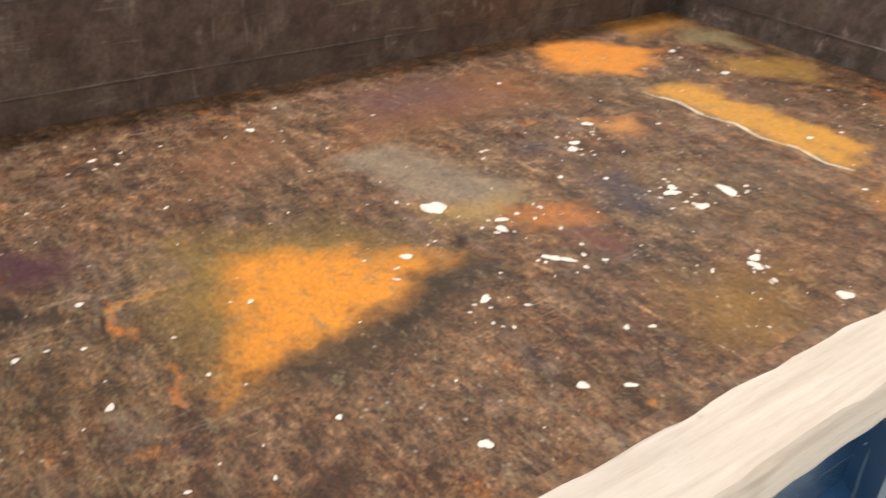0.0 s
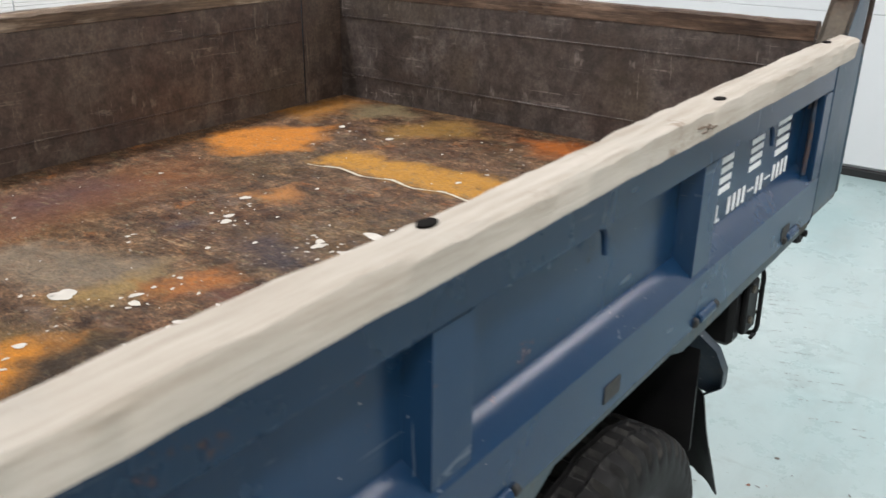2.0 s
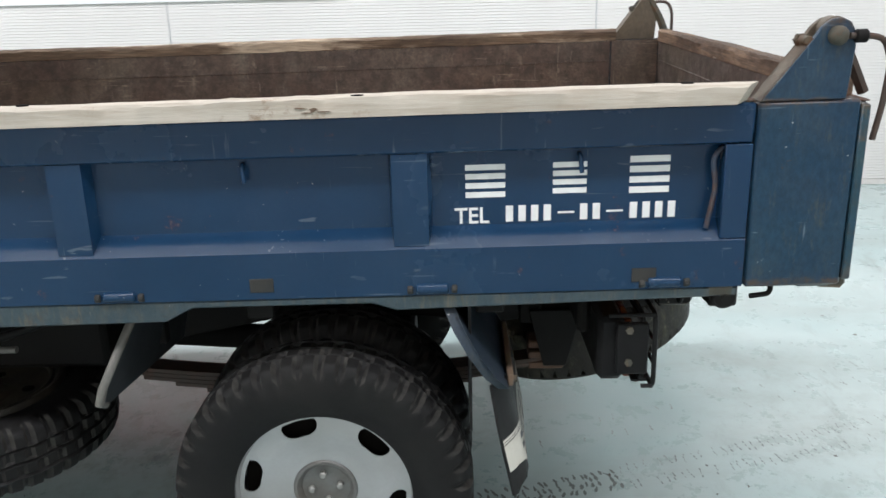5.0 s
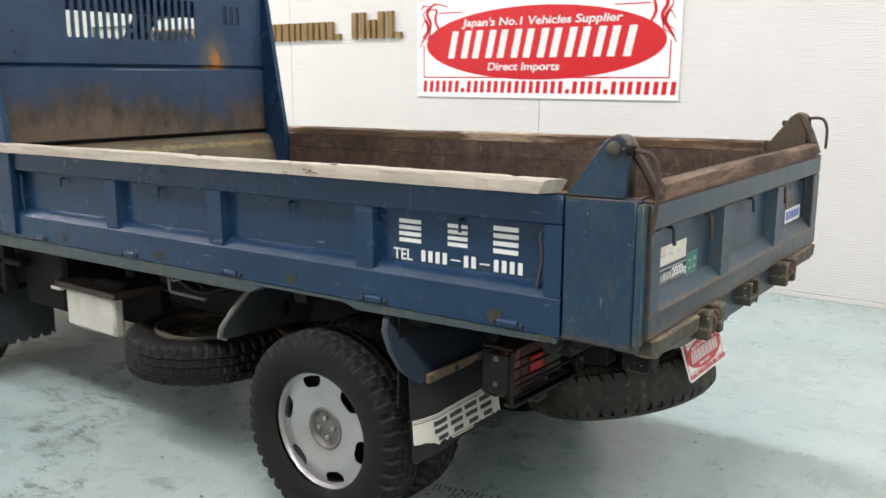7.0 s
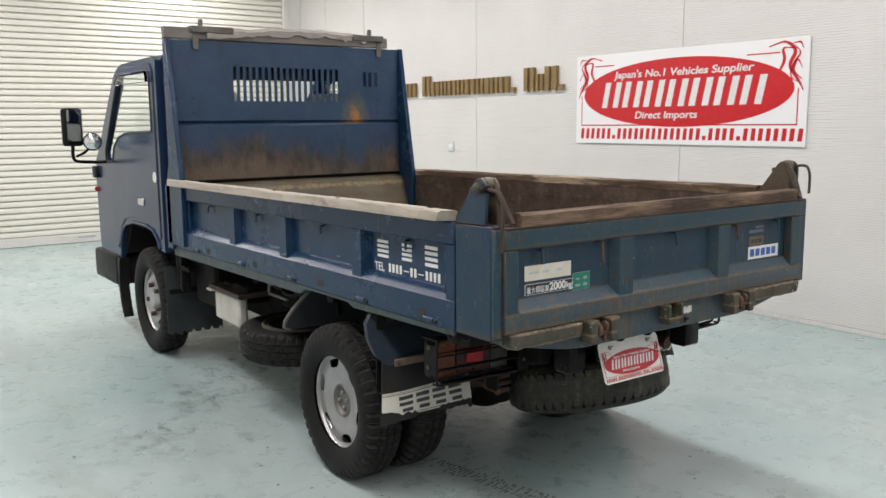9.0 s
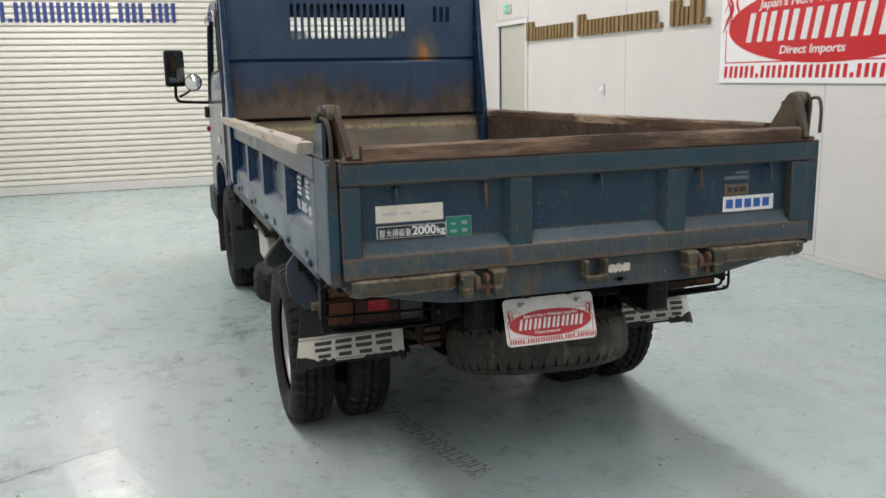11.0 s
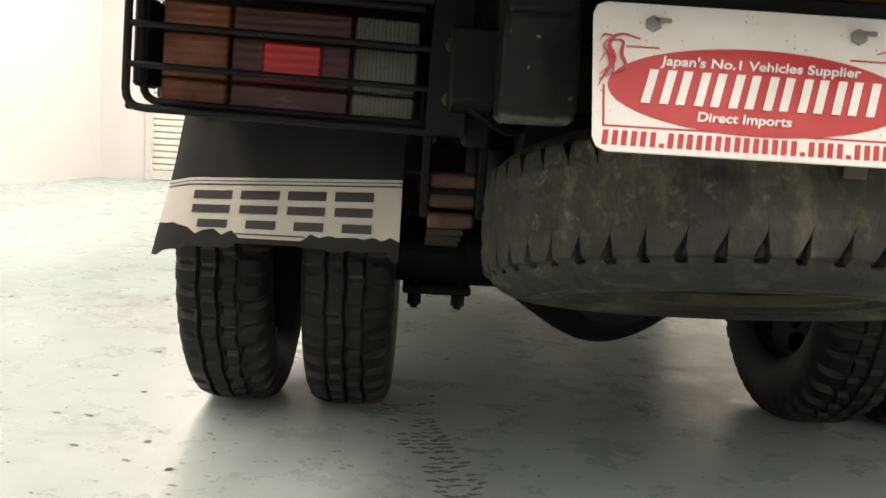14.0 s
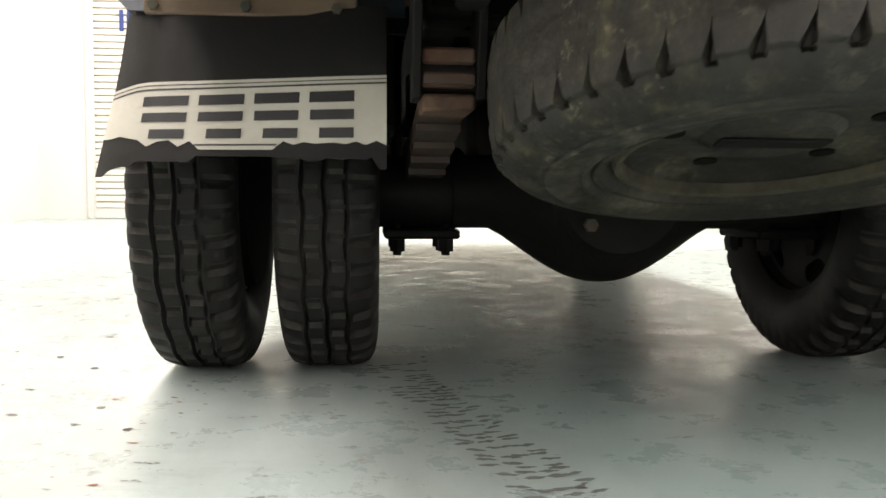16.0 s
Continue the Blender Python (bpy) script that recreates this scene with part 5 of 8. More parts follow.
slab_parts("number_bar", rows, 0.001, LET, m_letter_white, gate_left, tilt=True, label="white painted bar")
part("lettering", words("TEL", 0.048, facing("left", -0.8064, 0.823, 0.9635), 0.0005, 0.072, 0, 0.0006), m_letter_white, gate_left, "white painted letters", tilt=True)


def timber(name, x0, x1, y0, y1, z0, z1, seed, material, parent, label, along="y", ragged=0.003, holes=(), top=0.35, cut=0.0, edge=0.009):
    """A sawn bar with slightly uneven worn edges."""
    rn = random.Random(seed)
    bm = bmesh.new()
    n = 130
    rings = []
    lo, hi = (y0, y1) if along == "y" else (x0, x1)
    ph = [rn.uniform(0, 6.28) for _ in range(6)]
    for k in range(n + 1):
        s = lo + (hi - lo) * k / n

        def j(i):
            return ragged * (math.sin(s * 5.1 + ph[i % 6]) * 0.5 + math.sin(s * 13.7 + ph[(i + 2) % 6]) * 0.3 + math.sin(s * 41.0 + ph[(i + 3) % 6]) * 0.22 + math.sin(s * 88.0 + ph[(i + 1) % 6]) * 0.16 + rn.uniform(-0.16, 0.16))

        a0, a1 = (x0, x1) if along == "y" else (y0, y1)
        c = edge
        ring = [(a0 + j(0) * 0.5, z0), (a1 + j(1) * 0.5, z0), (a1 + j(1) * 0.5, z1 - c + j(2)), (a1 - c + j(3), z1 + j(4) * top), (a0 + c + j(5), z1 + j(4) * top), (a0 + j(0) * 0.5, z1 - c + j(2))]
        slant = cut * max(0.0, 1 - k / 8)
        rings.append([bm.verts.new((p, s - slant * (p - a0) + (0.9 * slant * (z1 - q) if cut else 0.0), q) if along == "y" else (s, p, q)) for p, q in ring])
    for r0, r1 in zip(rings, rings[1:]):
        for i in range(6):
            bm.faces.new((r0[i], r0[(i + 1) % 6], r1[(i + 1) % 6], r1[i]))
    bm.faces.new(rings[0]), bm.faces.new(rings[-1][::-1])
    bar = part(name, bm, material, parent, label, tilt=True)
    for hx, hy in holes:
        bm = drum(bmesh.new(), (hx, hy, z1 - 0.006), 0.0085, 0.0, 0.0082, "z", 18)
        for v in bm.verts:
            v.co.y += (v.co.y - hy) * 0.5
        part("bolt_hole", bm, m_hole, bar, "dark bolt hole", tilt=True)
    return bar


# black strip stands for the shadow line below the timber
part("dark_gap", one_box((-0.842, 0.28, 1.2004), (-0.836, 3.12, 1.2045), 0), m_hole, truck, "black strip painted as the shadow line under the timber", tilt=True)
rail = timber("timber_rail", -0.886, -0.830, 0.262, 3.14, 1.2035, 1.2415, 3, m_wood, truck, "bare pale timber rail on the side board", holes=[(-0.846, 0.37), (-0.868, 1.005), (-0.848, 1.665)], cut=0.65, ragged=0.0052, edge=0.005)
# a knot with splits beside it
for y, z, w, h in ((1.088, 1.2205, 0.007, 0.0034), (1.070, 1.2165, 0.012, 0.0012), (1.112, 1.2240, 0.011, 0.0012), (1.100, 1.2150, 0.010, 0.0008)):
    ring = [(y + w * math.cos(a) * (1 + 0.3 * math.sin(3 * a + y * 40)), z + h * math.sin(a) * (1 + 0.3 * math.sin(2 * a + y * 90))) for a in [math.pi * k / 7 for k in range(14)]]
    part("knot", prism(bmesh.new(), ring, "x", -0.8885, -0.880), m_strip, rail, "dark brown knot", tilt=True)
timber("timber_rail", 0.818, 0.890, 0.21, 3.14, 1.2005, 1.2415, 8, m_wood_dark, truck, "weathered brown timber rail on the side board", ragged=0.006)

# load floor and its underframe
floor_part = part("load_floor", one_box((-0.790, 0.035, 0.832), (0.820, 3.0, 0.852), 0), m_load, truck, "rusty brown steel load floor with orange patches", tilt=True)
bm = bmesh.new()
rnd = random.Random(11)
SPOTS = [(0.075, 1.548, 0.026), (0.162, 1.102, 0.012), (-0.028, 1.468, 0.012), (-0.371, 1.173, 0.015), (-0.055, 1.489, 0.013), (-0.18, 1.479, 0.016), (-0.2, 1.46, 0.013), (-0.12, 1.105, 0.017), (-0.105, 1.085, 0.011), (-0.174, 0.996, 0.023), (-0.192, 1.097, 0.017),
         (-0.388, 1.194, 0.014), (-0.457, 1.674, 0.009), (-0.493, 1.617, 0.009), (-0.473, 1.858, 0.009), (0.597, 2.021, 0.011), (0.583, 1.683, 0.012), (0.139, 1.129, 0.013), (0.507, 0.381, 0.014),
         (0.228, 0.999, 0.014), (-0.217, 1.656, 0.012), (-0.044, 1.69, 0.012), (-0.528, 1.144, 0.014), (-0.153, 2.223, 0.007), (0.30, 0.40, 0.012), (-0.10, 0.60, 0.010)]
for x, y, r in SPOTS + [(rnd.uniform(-0.6, 0.7), rnd.uniform(0.2, 2.3), rnd.choice((0.002, 0.0025, 0.003, 0.004, 0.006))) for _ in range(150)] + [(x + rnd.gauss(0, 0.035), y + rnd.gauss(0, 0.045), rnd.choice((0.002, 0.003, 0.004, 0.0055))) for x, y, r in SPOTS if r > 0.009 for _ in range(5)]:
    n, a0, st = 16, rnd.uniform(0, 6.28), rnd.uniform(0.45, 0.95)
    vs, ph = [], [rnd.uniform(0, 6.28) for _ in range(3)]
    for i in range(n):
        a = 2 * math.pi * i / n
        k = 1.0 + 0.16 * math.sin(2 * a + ph[0]) + 0.12 * math.sin(3 * a + ph[1]) + 0.08 * math.sin(5 * a + ph[2])
        px, py = r * k * math.cos(a), r * k * st * math.sin(a)
        vs.append(bm.verts.new((x + px * math.cos(a0) - py * math.sin(a0), y + px * math.sin(a0) + py * math.cos(a0), 0.8532)))
    bm.faces.new(vs)
tagged(part("paint_splash", bm, plain("dried_white_splash", (0.60, 0.56, 0.49), 0.7), floor_part, "dried off-white splashes", tilt=True), kind="stuff")
bm = bmesh.new()
pts = [(0.31 - 0.57 * k / 24 + 0.006 * math.sin(k * 1.7), 0.712 - 0.025 * k / 24 + 0.010 * math.sin(k * 0.9 + 1)) for k in range(25)]
for (x0, y0), (x1, y1) in zip(pts, pts[1:]):
    w0 = rnd.uniform(0.004, 0.011)
    bm.faces.new([bm.verts.new((x, y, 0.8535)) for x, y in ((x0, y0), (x1, y1), (x1, y1 - w0), (x0, y0 - w0))])
tagged(part("scraped_edge", bm, plain("pale_scrape", (0.55, 0.50, 0.38), 0.6), floor_part, "pale scraped line", tilt=True), kind="stuff")
part("rear_lip", one_box((-0.789, 0.238, 0.8525), (-0.74, 3.0, 0.8575), 0.001), m_inner, floor_part, tilt=True)
for y in (0.25, 0.75, 1.25, 1.75, 2.25, 2.75):
    part("cross_bearer", one_box((-0.79, y - 0.03, 0.755), (0.819, y + 0.03, 0.8315), 0.004), m_black, floor_part, "dark steel cross bearer", tilt=True)
for x0, x1 in ((-0.8425, -0.79), (0.820, 0.855)):
    # sill below the side board, cut higher over the wheel
    pts = [(0.24, 0.8205), (0.24, 0.80), (0.95, 0.788), (1.0, 0.805), (1.38, 0.805), (1.44, 0.775), (3.2, 0.765), (3.2, 0.8205)]
    part("side_sill", prism(bmesh.new(), pts, "x", x0, x1, 0.003), m_sidesill, truck, "dirty blue-grey steel side sill", tilt=True)


def corner_post(x0, x1, outer, side):
    """The rear corner post with its pointed pivot plate, bolt and hook."""
    bm = box(bmesh.new(), (x0, 0.03, 0.818), (x1, 0.228, 1.201), 0.006)
    post = part("corner_post", bm, m_blue_post, truck, "blue steel rear corner post", tilt=True)
    out = -1 if outer < CX else 1
    a, b = (outer, outer - out * 0.012)
    pts = [(0.226, 1.2015), (0.137, 1.318), (0.124, 1.338), (0.106, 1.352), (0.086, 1.355), (0.068, 1.346), (0.057, 1.326), (0.055, 1.300), (0.062, 1.2015)]
    part("pivot_plate", prism(bmesh.new(), pts, "x", min(a, b), max(a, b), 0.002), m_blue_post if side == "L" else m_sill, post, "pointed pivot plate", tilt=True)
    c = outer - out * 0.060
    part("pivot_plate", prism(bmesh.new(), pts, "x", min(c, c + out * 0.012), max(c, c + out * 0.012), 0.002), m_tan, post, "worn brown pivot plate", tilt=True)
    edge = [(0.226, 1.2015), (0.137, 1.318), (0.131, 1.314), (0.216, 1.2015)]
    lo, hi = min(a, c), max(a, c)
    part("edge_flange", prism(bmesh.new(), edge, "x", lo + 0.001, hi - 0.001), m_tan, post, tilt=True)
    part("pivot_sleeve", drum(bmesh.new(), (0, 0.092, 1.331), 0.026, lo + 0.0125, hi - 0.0125, "x", 20, 0.004), m_tan, post, "worn brown sleeve", tilt=True)
    head = lathe(bmesh.new(), [(0.0, 0.0185), (0.010, 0.0185), (0.017, 0.015), (0.021, 0.008), (0.022, 0.0)], 20, Matrix.Translation((outer, 0.093, 1.322)) @ (Matrix.Rotation(math.pi, 4, "Z") if out < 0 else Matrix()))
    part("pivot_bolt", head, m_sill, post, "worn round pivot bolt", tilt=True)
    bm = drum(bmesh.new(), (0, 0.144, 1.313), 0.0095, lo + 0.004, hi - 0.004, "x", 12, 0.002)
    drum(bm, (0, 0.146, 1.313), 0.013, c + out * 0.016 - 0.006, c + out * 0.016 + 0.006, "x", 6, 0.002)
    part("stop_pin", bm, m_sill, post, tilt=True)
    # bent locking hook hanging on the rear side
    if side == "L":
        part("hook_eye", drum(bmesh.new(), (outer - 0.004, 0.050, 1.320), 0.013, -0.012, 0.012, "y", 14, 0.003), m_black, post, tilt=True)
        path = [(outer - 0.006, 0.072, 1.321), (outer - 0.004, 0.030, 1.320), (outer + 0.006, 0.0, 1.312), (outer + 0.009, -0.018, 1.270), (outer + 0.011, -0.014, 1.19), (outer + 0.015, -0.004, 1.117)]
        part("locking_hook", tube(bmesh.new(), bend(path, 0.02), 0.0060, 8), m_hook, post, "dark rusty bent locking hook", tilt=True)
        path = [(outer + 0.044, 0.085, 1.345), (outer + 0.056, 0.045, 1.285), (outer + 0.066, 0.002, 1.205)]
        part("locking_strap", tube(bmesh.new(), bend(path, 0.03), 0.012, 6), m_hook, post, "dark worn steel strap", tilt=True)
    else:
        path = [(outer + 0.006, 0.093, 1.322), (outer - 0.004, 0.045, 1.336), (outer - 0.014, 0.006, 1.332), (outer - 0.020, -0.010, 1.295), (outer - 0.022, -0.010, 1.215)]
        part("locking_hook", tube(bmesh.new(), bend(path, 0.025), 0.0058, 8), m_hook, post, "dark bent locking hook", tilt=True)
        path = [(outer - 0.046, 0.085, 1.343), (outer - 0.054, 0.048, 1.285), (outer - 0.062, 0.012, 1.197)]
        part("locking_strap", tube(bmesh.new(), bend(path, 0.03), 0.016, 6), m_sill, post, "worn steel strap", tilt=True)
    b2 = (x1, x1 + 0.003) if side == "L" else (x0 - 0.003, x0)
    part("inner_sheet", one_box((b2[0], 0.052, 0.85), (b2[1], 0.2265, 1.2005), 0), m_inner, post, "worn brown inner steel face", tilt=True)
    return post


post_left = corner_post(-0.845, -0.7935, OUT_L, "L")
post_right = corner_post(0.8225, 0.898, OUT_R, "R")
part("lower_roller", drum(drum(bmesh.new(), (-0.824, 0.263, 0.796), 0.027, -0.016, 0.016, "x", 20, 0.005), (-0.824, 0.263, 0.796), 0.008, -0.026, 0.026, "x", 10), m_black, post_left, "black rubber stop", tilt=True)
part("roller_bracket", one_box((-0.843, 0.248, 0.800), (-0.836, 0.300, 0.845), 0.003), m_sill, post_left, "rusty bracket of the stop", tilt=True)
part("lower_hook", tube(bmesh.new(), bend([(-0.826, 0.166, 0.822), (-0.826, 0.165, 0.797), (-0.828, 0.208, 0.793)], 0.012), 0.0055), m_black, post_left, tilt=True)

# tailgate
TG0, TG1 = -0.812, 0.866
# the recessed field carries its shade in the paint colour
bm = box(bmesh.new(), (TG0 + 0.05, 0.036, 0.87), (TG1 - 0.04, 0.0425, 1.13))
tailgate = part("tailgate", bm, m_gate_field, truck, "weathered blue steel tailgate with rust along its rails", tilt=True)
part("inner_sheet", one_box((TG0 + 0.03, 0.043, 0.835), (TG1 - 0.03, 0.050, 1.199), 0), m_inner_tail, tailgate, "worn grey-brown inner steel face", tilt=True)
part("top_rail", one_box((TG0, 0.0, 1.120), (TG1, 0.0425, 1.190), 0.006), m_blue_gate, tailgate, tilt=True)
part("rail_cap", one_box((TG0 + 0.004, -0.002, 1.1905), (TG1 - 0.004, 0.050, 1.1935), 0.001), m_rust, tailgate, "thin rusty top edge", tilt=True)
part("bottom_rail", prism(bmesh.new(), [(0.0, 0.843), (0.0, 0.906), (0.0355, 0.945), (0.0425, 0.945), (0.0425, 0.843)], "x", TG0 + 0.003, TG1 - 0.003, 0.002), m_blue_rust, tailgate, "rust-streaked bottom rail", tilt=True)
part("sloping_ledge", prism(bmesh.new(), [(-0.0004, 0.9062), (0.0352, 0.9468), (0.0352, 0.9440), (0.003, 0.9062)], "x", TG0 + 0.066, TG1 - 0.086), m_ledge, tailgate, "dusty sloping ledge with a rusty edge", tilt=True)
part("end_post", one_box((TG0 + 0.001, 0.0005, 0.9065), (-0.751, 0.0425, 1.1195), 0.004), m_blue_gate, tailgate, tilt=True)
part("end_post", one_box((0.782, 0.0005, 0.9065), (TG1 - 0.001, 0.0425, 1.1195), 0.004), m_blue_gate, tailgate, tilt=True)
for x in (-0.241, 0.320):
    w = 0.036
    part("rib", prism(bmesh.new(), [(x - w - 0.020, 0.0355), (x - w, 0.0022), (x + w, 0.0022), (x + w + 0.020, 0.0355)], "z", 0.909, 1.1195), m_blue_gate, tailgate, tilt=True)
for x, rusty, low in ((-0.640, 0, 1.060), (-0.355, 1, 1.038), (0.043, 0, 1.063), (0.42, 1, 1.047), (0.70, 0, 1.055)):
    bm = tube(bmesh.new(), bend([(x, 0.038, 1.108), (x, 0.014, 1.108), (x + 0.002, 0.011, low)], 0.01), 0.0052)
    part("rope_hook", bm, m_rust if rusty else m_blue_gate, tailgate, "rusty rope hook" if rusty else "", tilt=True)
FR = 0.0355
# stickers in the fields
bm = slabs([(0, 0, 0.212, 0.052)], 0.0012, facing("rear", -0.699, FR, 1.004))
st = part("sticker", bm, m_sticker_pale, tailgate, "aged blank cream sticker", tilt=True)
slab_parts("faint_bar", [(0.015, 0.024, 0.045, 0.007), (0.075, 0.024, 0.03, 0.007), (0.14, 0.024, 0.025, 0.007)], 0.0006, facing("rear", -0.695, FR - 0.0012, 1.003), m_faint, st, tilt=True)
st = part("sticker", slabs([(0, 0, 0.219, 0.037)], 0.0012, facing("rear", -0.697, FR, 0.956)), m_letter_white, tailgate, "load limit label with white characters on black", tilt=True)
part("label_field", slabs([(0.002, 0.0015, 0.215, 0.034)], 0.0006, facing("rear", -0.697, FR - 0.0012, 0.956)), m_sticker_black, st, tilt=True)
for body, size, x, wide, bold in (("最大積載量", 0.025, -0.690, 0.100, 0.0), ("2000", 0.038, -0.587, 0.076, 0.0012), ("kg", 0.030, -0.508, 0.026, 0.0008)):
    part("lettering", words(body, size, facing("rear", x, FR - 0.002, 0.9625), 0.0004, wide, 0, bold), m_letter_white, st, "white printed characters", tilt=True)
st = part("sticker", slabs([(0.0015, 0.0015, 0.080, 0.060)], 0.0018, facing("rear", -0.478, FR, 0.947)), m_sticker_green, tailgate, "green sticker with four pale bars", tilt=True)
part("pale_edge", slabs([(0, 0, 0.083, 0.063)], 0.0010, facing("rear", -0.478, FR, 0.947)), m_sticker_grey, st, "pale worn edge", tilt=True)
for x, z, w, h in ((0.012, 0.012, 0.024, 0.010), (0.050, 0.012, 0.020, 0.012), (0.050, 0.036, 0.020, 0.012), (0.014, 0.037, 0.018, 0.006)):
    part("pale_bar", prism(bmesh.new(), [(x + w / 2 + w / 2 * math.cos(a), z + h / 2 + h / 2 * (abs(math.sin(a)) ** 0.5) * (1 if math.sin(a) > 0 else -1)) for a in [math.pi * k / 8 for k in range(16)]], "z", 0, 0.0006, 0, facing("rear", -0.478, FR - 0.0018, 0.947)), m_sticker_grey, st, tilt=True)
st = part("sticker", slabs([(0, 0, 0.208, 0.053)], 0.0012, facing("rear", 0.527, FR, 0.955)), m_letter_white, tailgate, "white sticker with a blue maker's mark", tilt=True)
slab_parts("mark_bar", [(0.012 + 0.0375 * k, 0.011, 0.028, 0.031) for k in range(5)], 0.0006, facing("rear", 0.527, FR - 0.0012, 0.955), m_sticker_blue, st, tilt=True)
st = part("maker_plate", slabs([(0, 0, 0.098, 0.038)], 0.002, facing("rear", 0.530, FR, 1.012)), m_sticker_brown, tailgate, "small brown maker's plate", tilt=True)
slab_parts("dark_bar", [(0.012, 0.010, 0.018, 0.018), (0.036, 0.010, 0.018, 0.018), (0.060, 0.010, 0.026, 0.018)], 0.0005, facing("rear", 0.530, FR - 0.002, 1.012), m_sticker_black, st, tilt=True)
slab_parts("faded_bar", [(0.0, 0.0, 0.10, 0.012), (0.045, 0.018, 0.055, 0.010)], 0.0005, facing("rear", 0.527, FR - 0.001, 1.066), m_faded, tailgate, tilt=True, label="faded grey mark")
timber("timber_bar", -0.738, 0.812, 0.004, 0.052, 1.194, 1.238, 21, m_wood_tail, truck, "dark brown timber bar on the tailgate", "x", 0.005)
for z in (0.93, 1.125):
    part("seam", one_box((TG0 + 0.05, 0.0505, z - 0.0025), (TG1 - 0.05, 0.0535, z + 0.0025), 0.001), m_inner_tail, tailgate, tilt=True)
for x0, x1 in ((-0.846, -0.8135), (0.8675, 0.8995)):
    part("corner_channel", one_box((x0, 0.012, 0.83), (x1, 0.0295, 1.19), 0.003), m_blue_gate, truck, "narrow blue corner channel", tilt=True)

def battered(lo, hi, bevel, seed):
    """A steel angle along x, dented and worn uneven, its ends bent and cut back."""
    rn = random.Random(seed)
    ph = [rn.uniform(0, 6.28) for _ in range(8)]
    bm, rings, m = bmesh.new(), [], 44
    for k in range(m + 1):
        u = k / m
        x = lo[0] + (hi[0] - lo[0]) * u
        tip = max(0.0, 1 - min(u, 1 - u) * 14)

        def j(i):
            return 0.0016 * math.sin(x * 31 + ph[i]) + 0.0011 * math.sin(x * 83 + ph[i + 1]) + rn.uniform(-0.0009, 0.0009)

        y0, y1, z0, z1, c = lo[1] + tip * 0.012, hi[1], lo[2] + tip * 0.006, hi[2] - tip * 0.003, bevel
        ring = [(y1, z0), (y1, z1), (y0 + c, z1 + j(0)), (y0 + j(1), z1 - c + j(2)), (y0 + j(3), z0 + c + j(4)), (y0 + c + j(5), z0 + j(6))]
        rings.append([bm.verts.new((x + (0.006 * tip * rn.uniform(-1, 1)), y, z)) for y, z in ring])
    for r0, r1 in zip(rings, rings[1:]):
        for i in range(6):
            bm.faces.new((r0[i], r0[(i + 1) % 6], r1[(i + 1) % 6], r1[i]))
    bm.faces.new(rings[0]), bm.faces.new(rings[-1][::-1])
    return bm


# rear sill with hinges
bm = prism(bmesh.new(), [(-0.80, 0.838), (-0.80, 0.80), (-0.62, 0.762), (-0.50, 0.740), (-0.42, 0.734), (0.45, 0.734), (0.53, 0.740), (0.65, 0.762), (0.85, 0.80), (0.85, 0.838)], "y", 0.03, 0.10, 0.004)
sill = part("rear_sill", bm, m_blue_rust, truck, "weathered blue rear cross member", tilt=True)
for x0, x1 in ((-0.790, -0.455), (0.485, 0.848)):
    bm = battered((x0, -0.012, 0.788), (x1, 0.045, 0.8405), 0.006, 26 if x0 < 0 else 27)
    part("step_angle", bm, m_sill, sill, "dirty brown steel angle", tilt=True)
for hx in (-0.378, 0.425):
    for k, sgn in ((-0.048, -1), (0.048, 1)):
        x = hx + k
        pts = [(x - 0.019 * sgn, 0.8425), (x + 0.030 * sgn, 0.8425), (x + 0.018 * sgn, 0.80), (x + 0.016 * sgn, 0.756), (x - 0.012 * sgn, 0.756), (x - 0.014 * sgn, 0.80)]
        part("hinge_ear", prism(bmesh.new(), pts, "y", -0.030, 0.03, 0.003), m_sill, sill, tilt=True)
    bm = drum(bmesh.new(), (0, -0.012, 0.79), 0.009, hx - 0.05, hx + 0.05, "x", 12)
    drum(bm, (hx - 0.022, -0.012, 0.805), 0.026, -0.008, 0.008, "x", 16, 0.003)
    drum(bm, (hx + 0.012, -0.016, 0.815), 0.018, -0.007, 0.007, "x", 14, 0.003)
    drum(bm, (hx + 0.016, -0.012, 0.772), 0.008, -0.012, 0.012, "z", 10)
    part("hinge_link", bm, m_rust, sill, "rusty hinge link", tilt=True)
bm = bmesh.new()
for x in (-0.018, 0.052):
    box(bm, (x - 0.006, -0.02, 0.765), (x + 0.006, 0.03, 0.842), 0.002)
box(bm, (-0.018, -0.018, 0.768), (0.052, 0.0, 0.788), 0.003)
part("middle_bracket", bm, m_sill, sill, "worn steel bracket", tilt=True)
part("torn_sticker", slabs([(0.0082 * k, lo, 0.0083, hi - lo) for k, (lo, hi) in enumerate([(0.004, 0.026), (0.001, 0.030), (0.003, 0.029), (0.0, 0.026), (0.005, 0.031), (0.002, 0.030), (0.006, 0.024), (0.001, 0.030), (0.003, 0.031), (0.004, 0.029)])], 0.001, facing("rear", 0.084, 0.03, 0.781)), m_sticker_pale, sill, "torn cream sticker", tilt=True)
part("key_hole", slabs([(0, 0.008, 0.050, 0.010), (0.015, 0.0, 0.020, 0.026)], 0.0008, facing("rear", 0.104, 0.03, 0.746)), m_dark, sill, "dark keyhole slot", tilt=True)

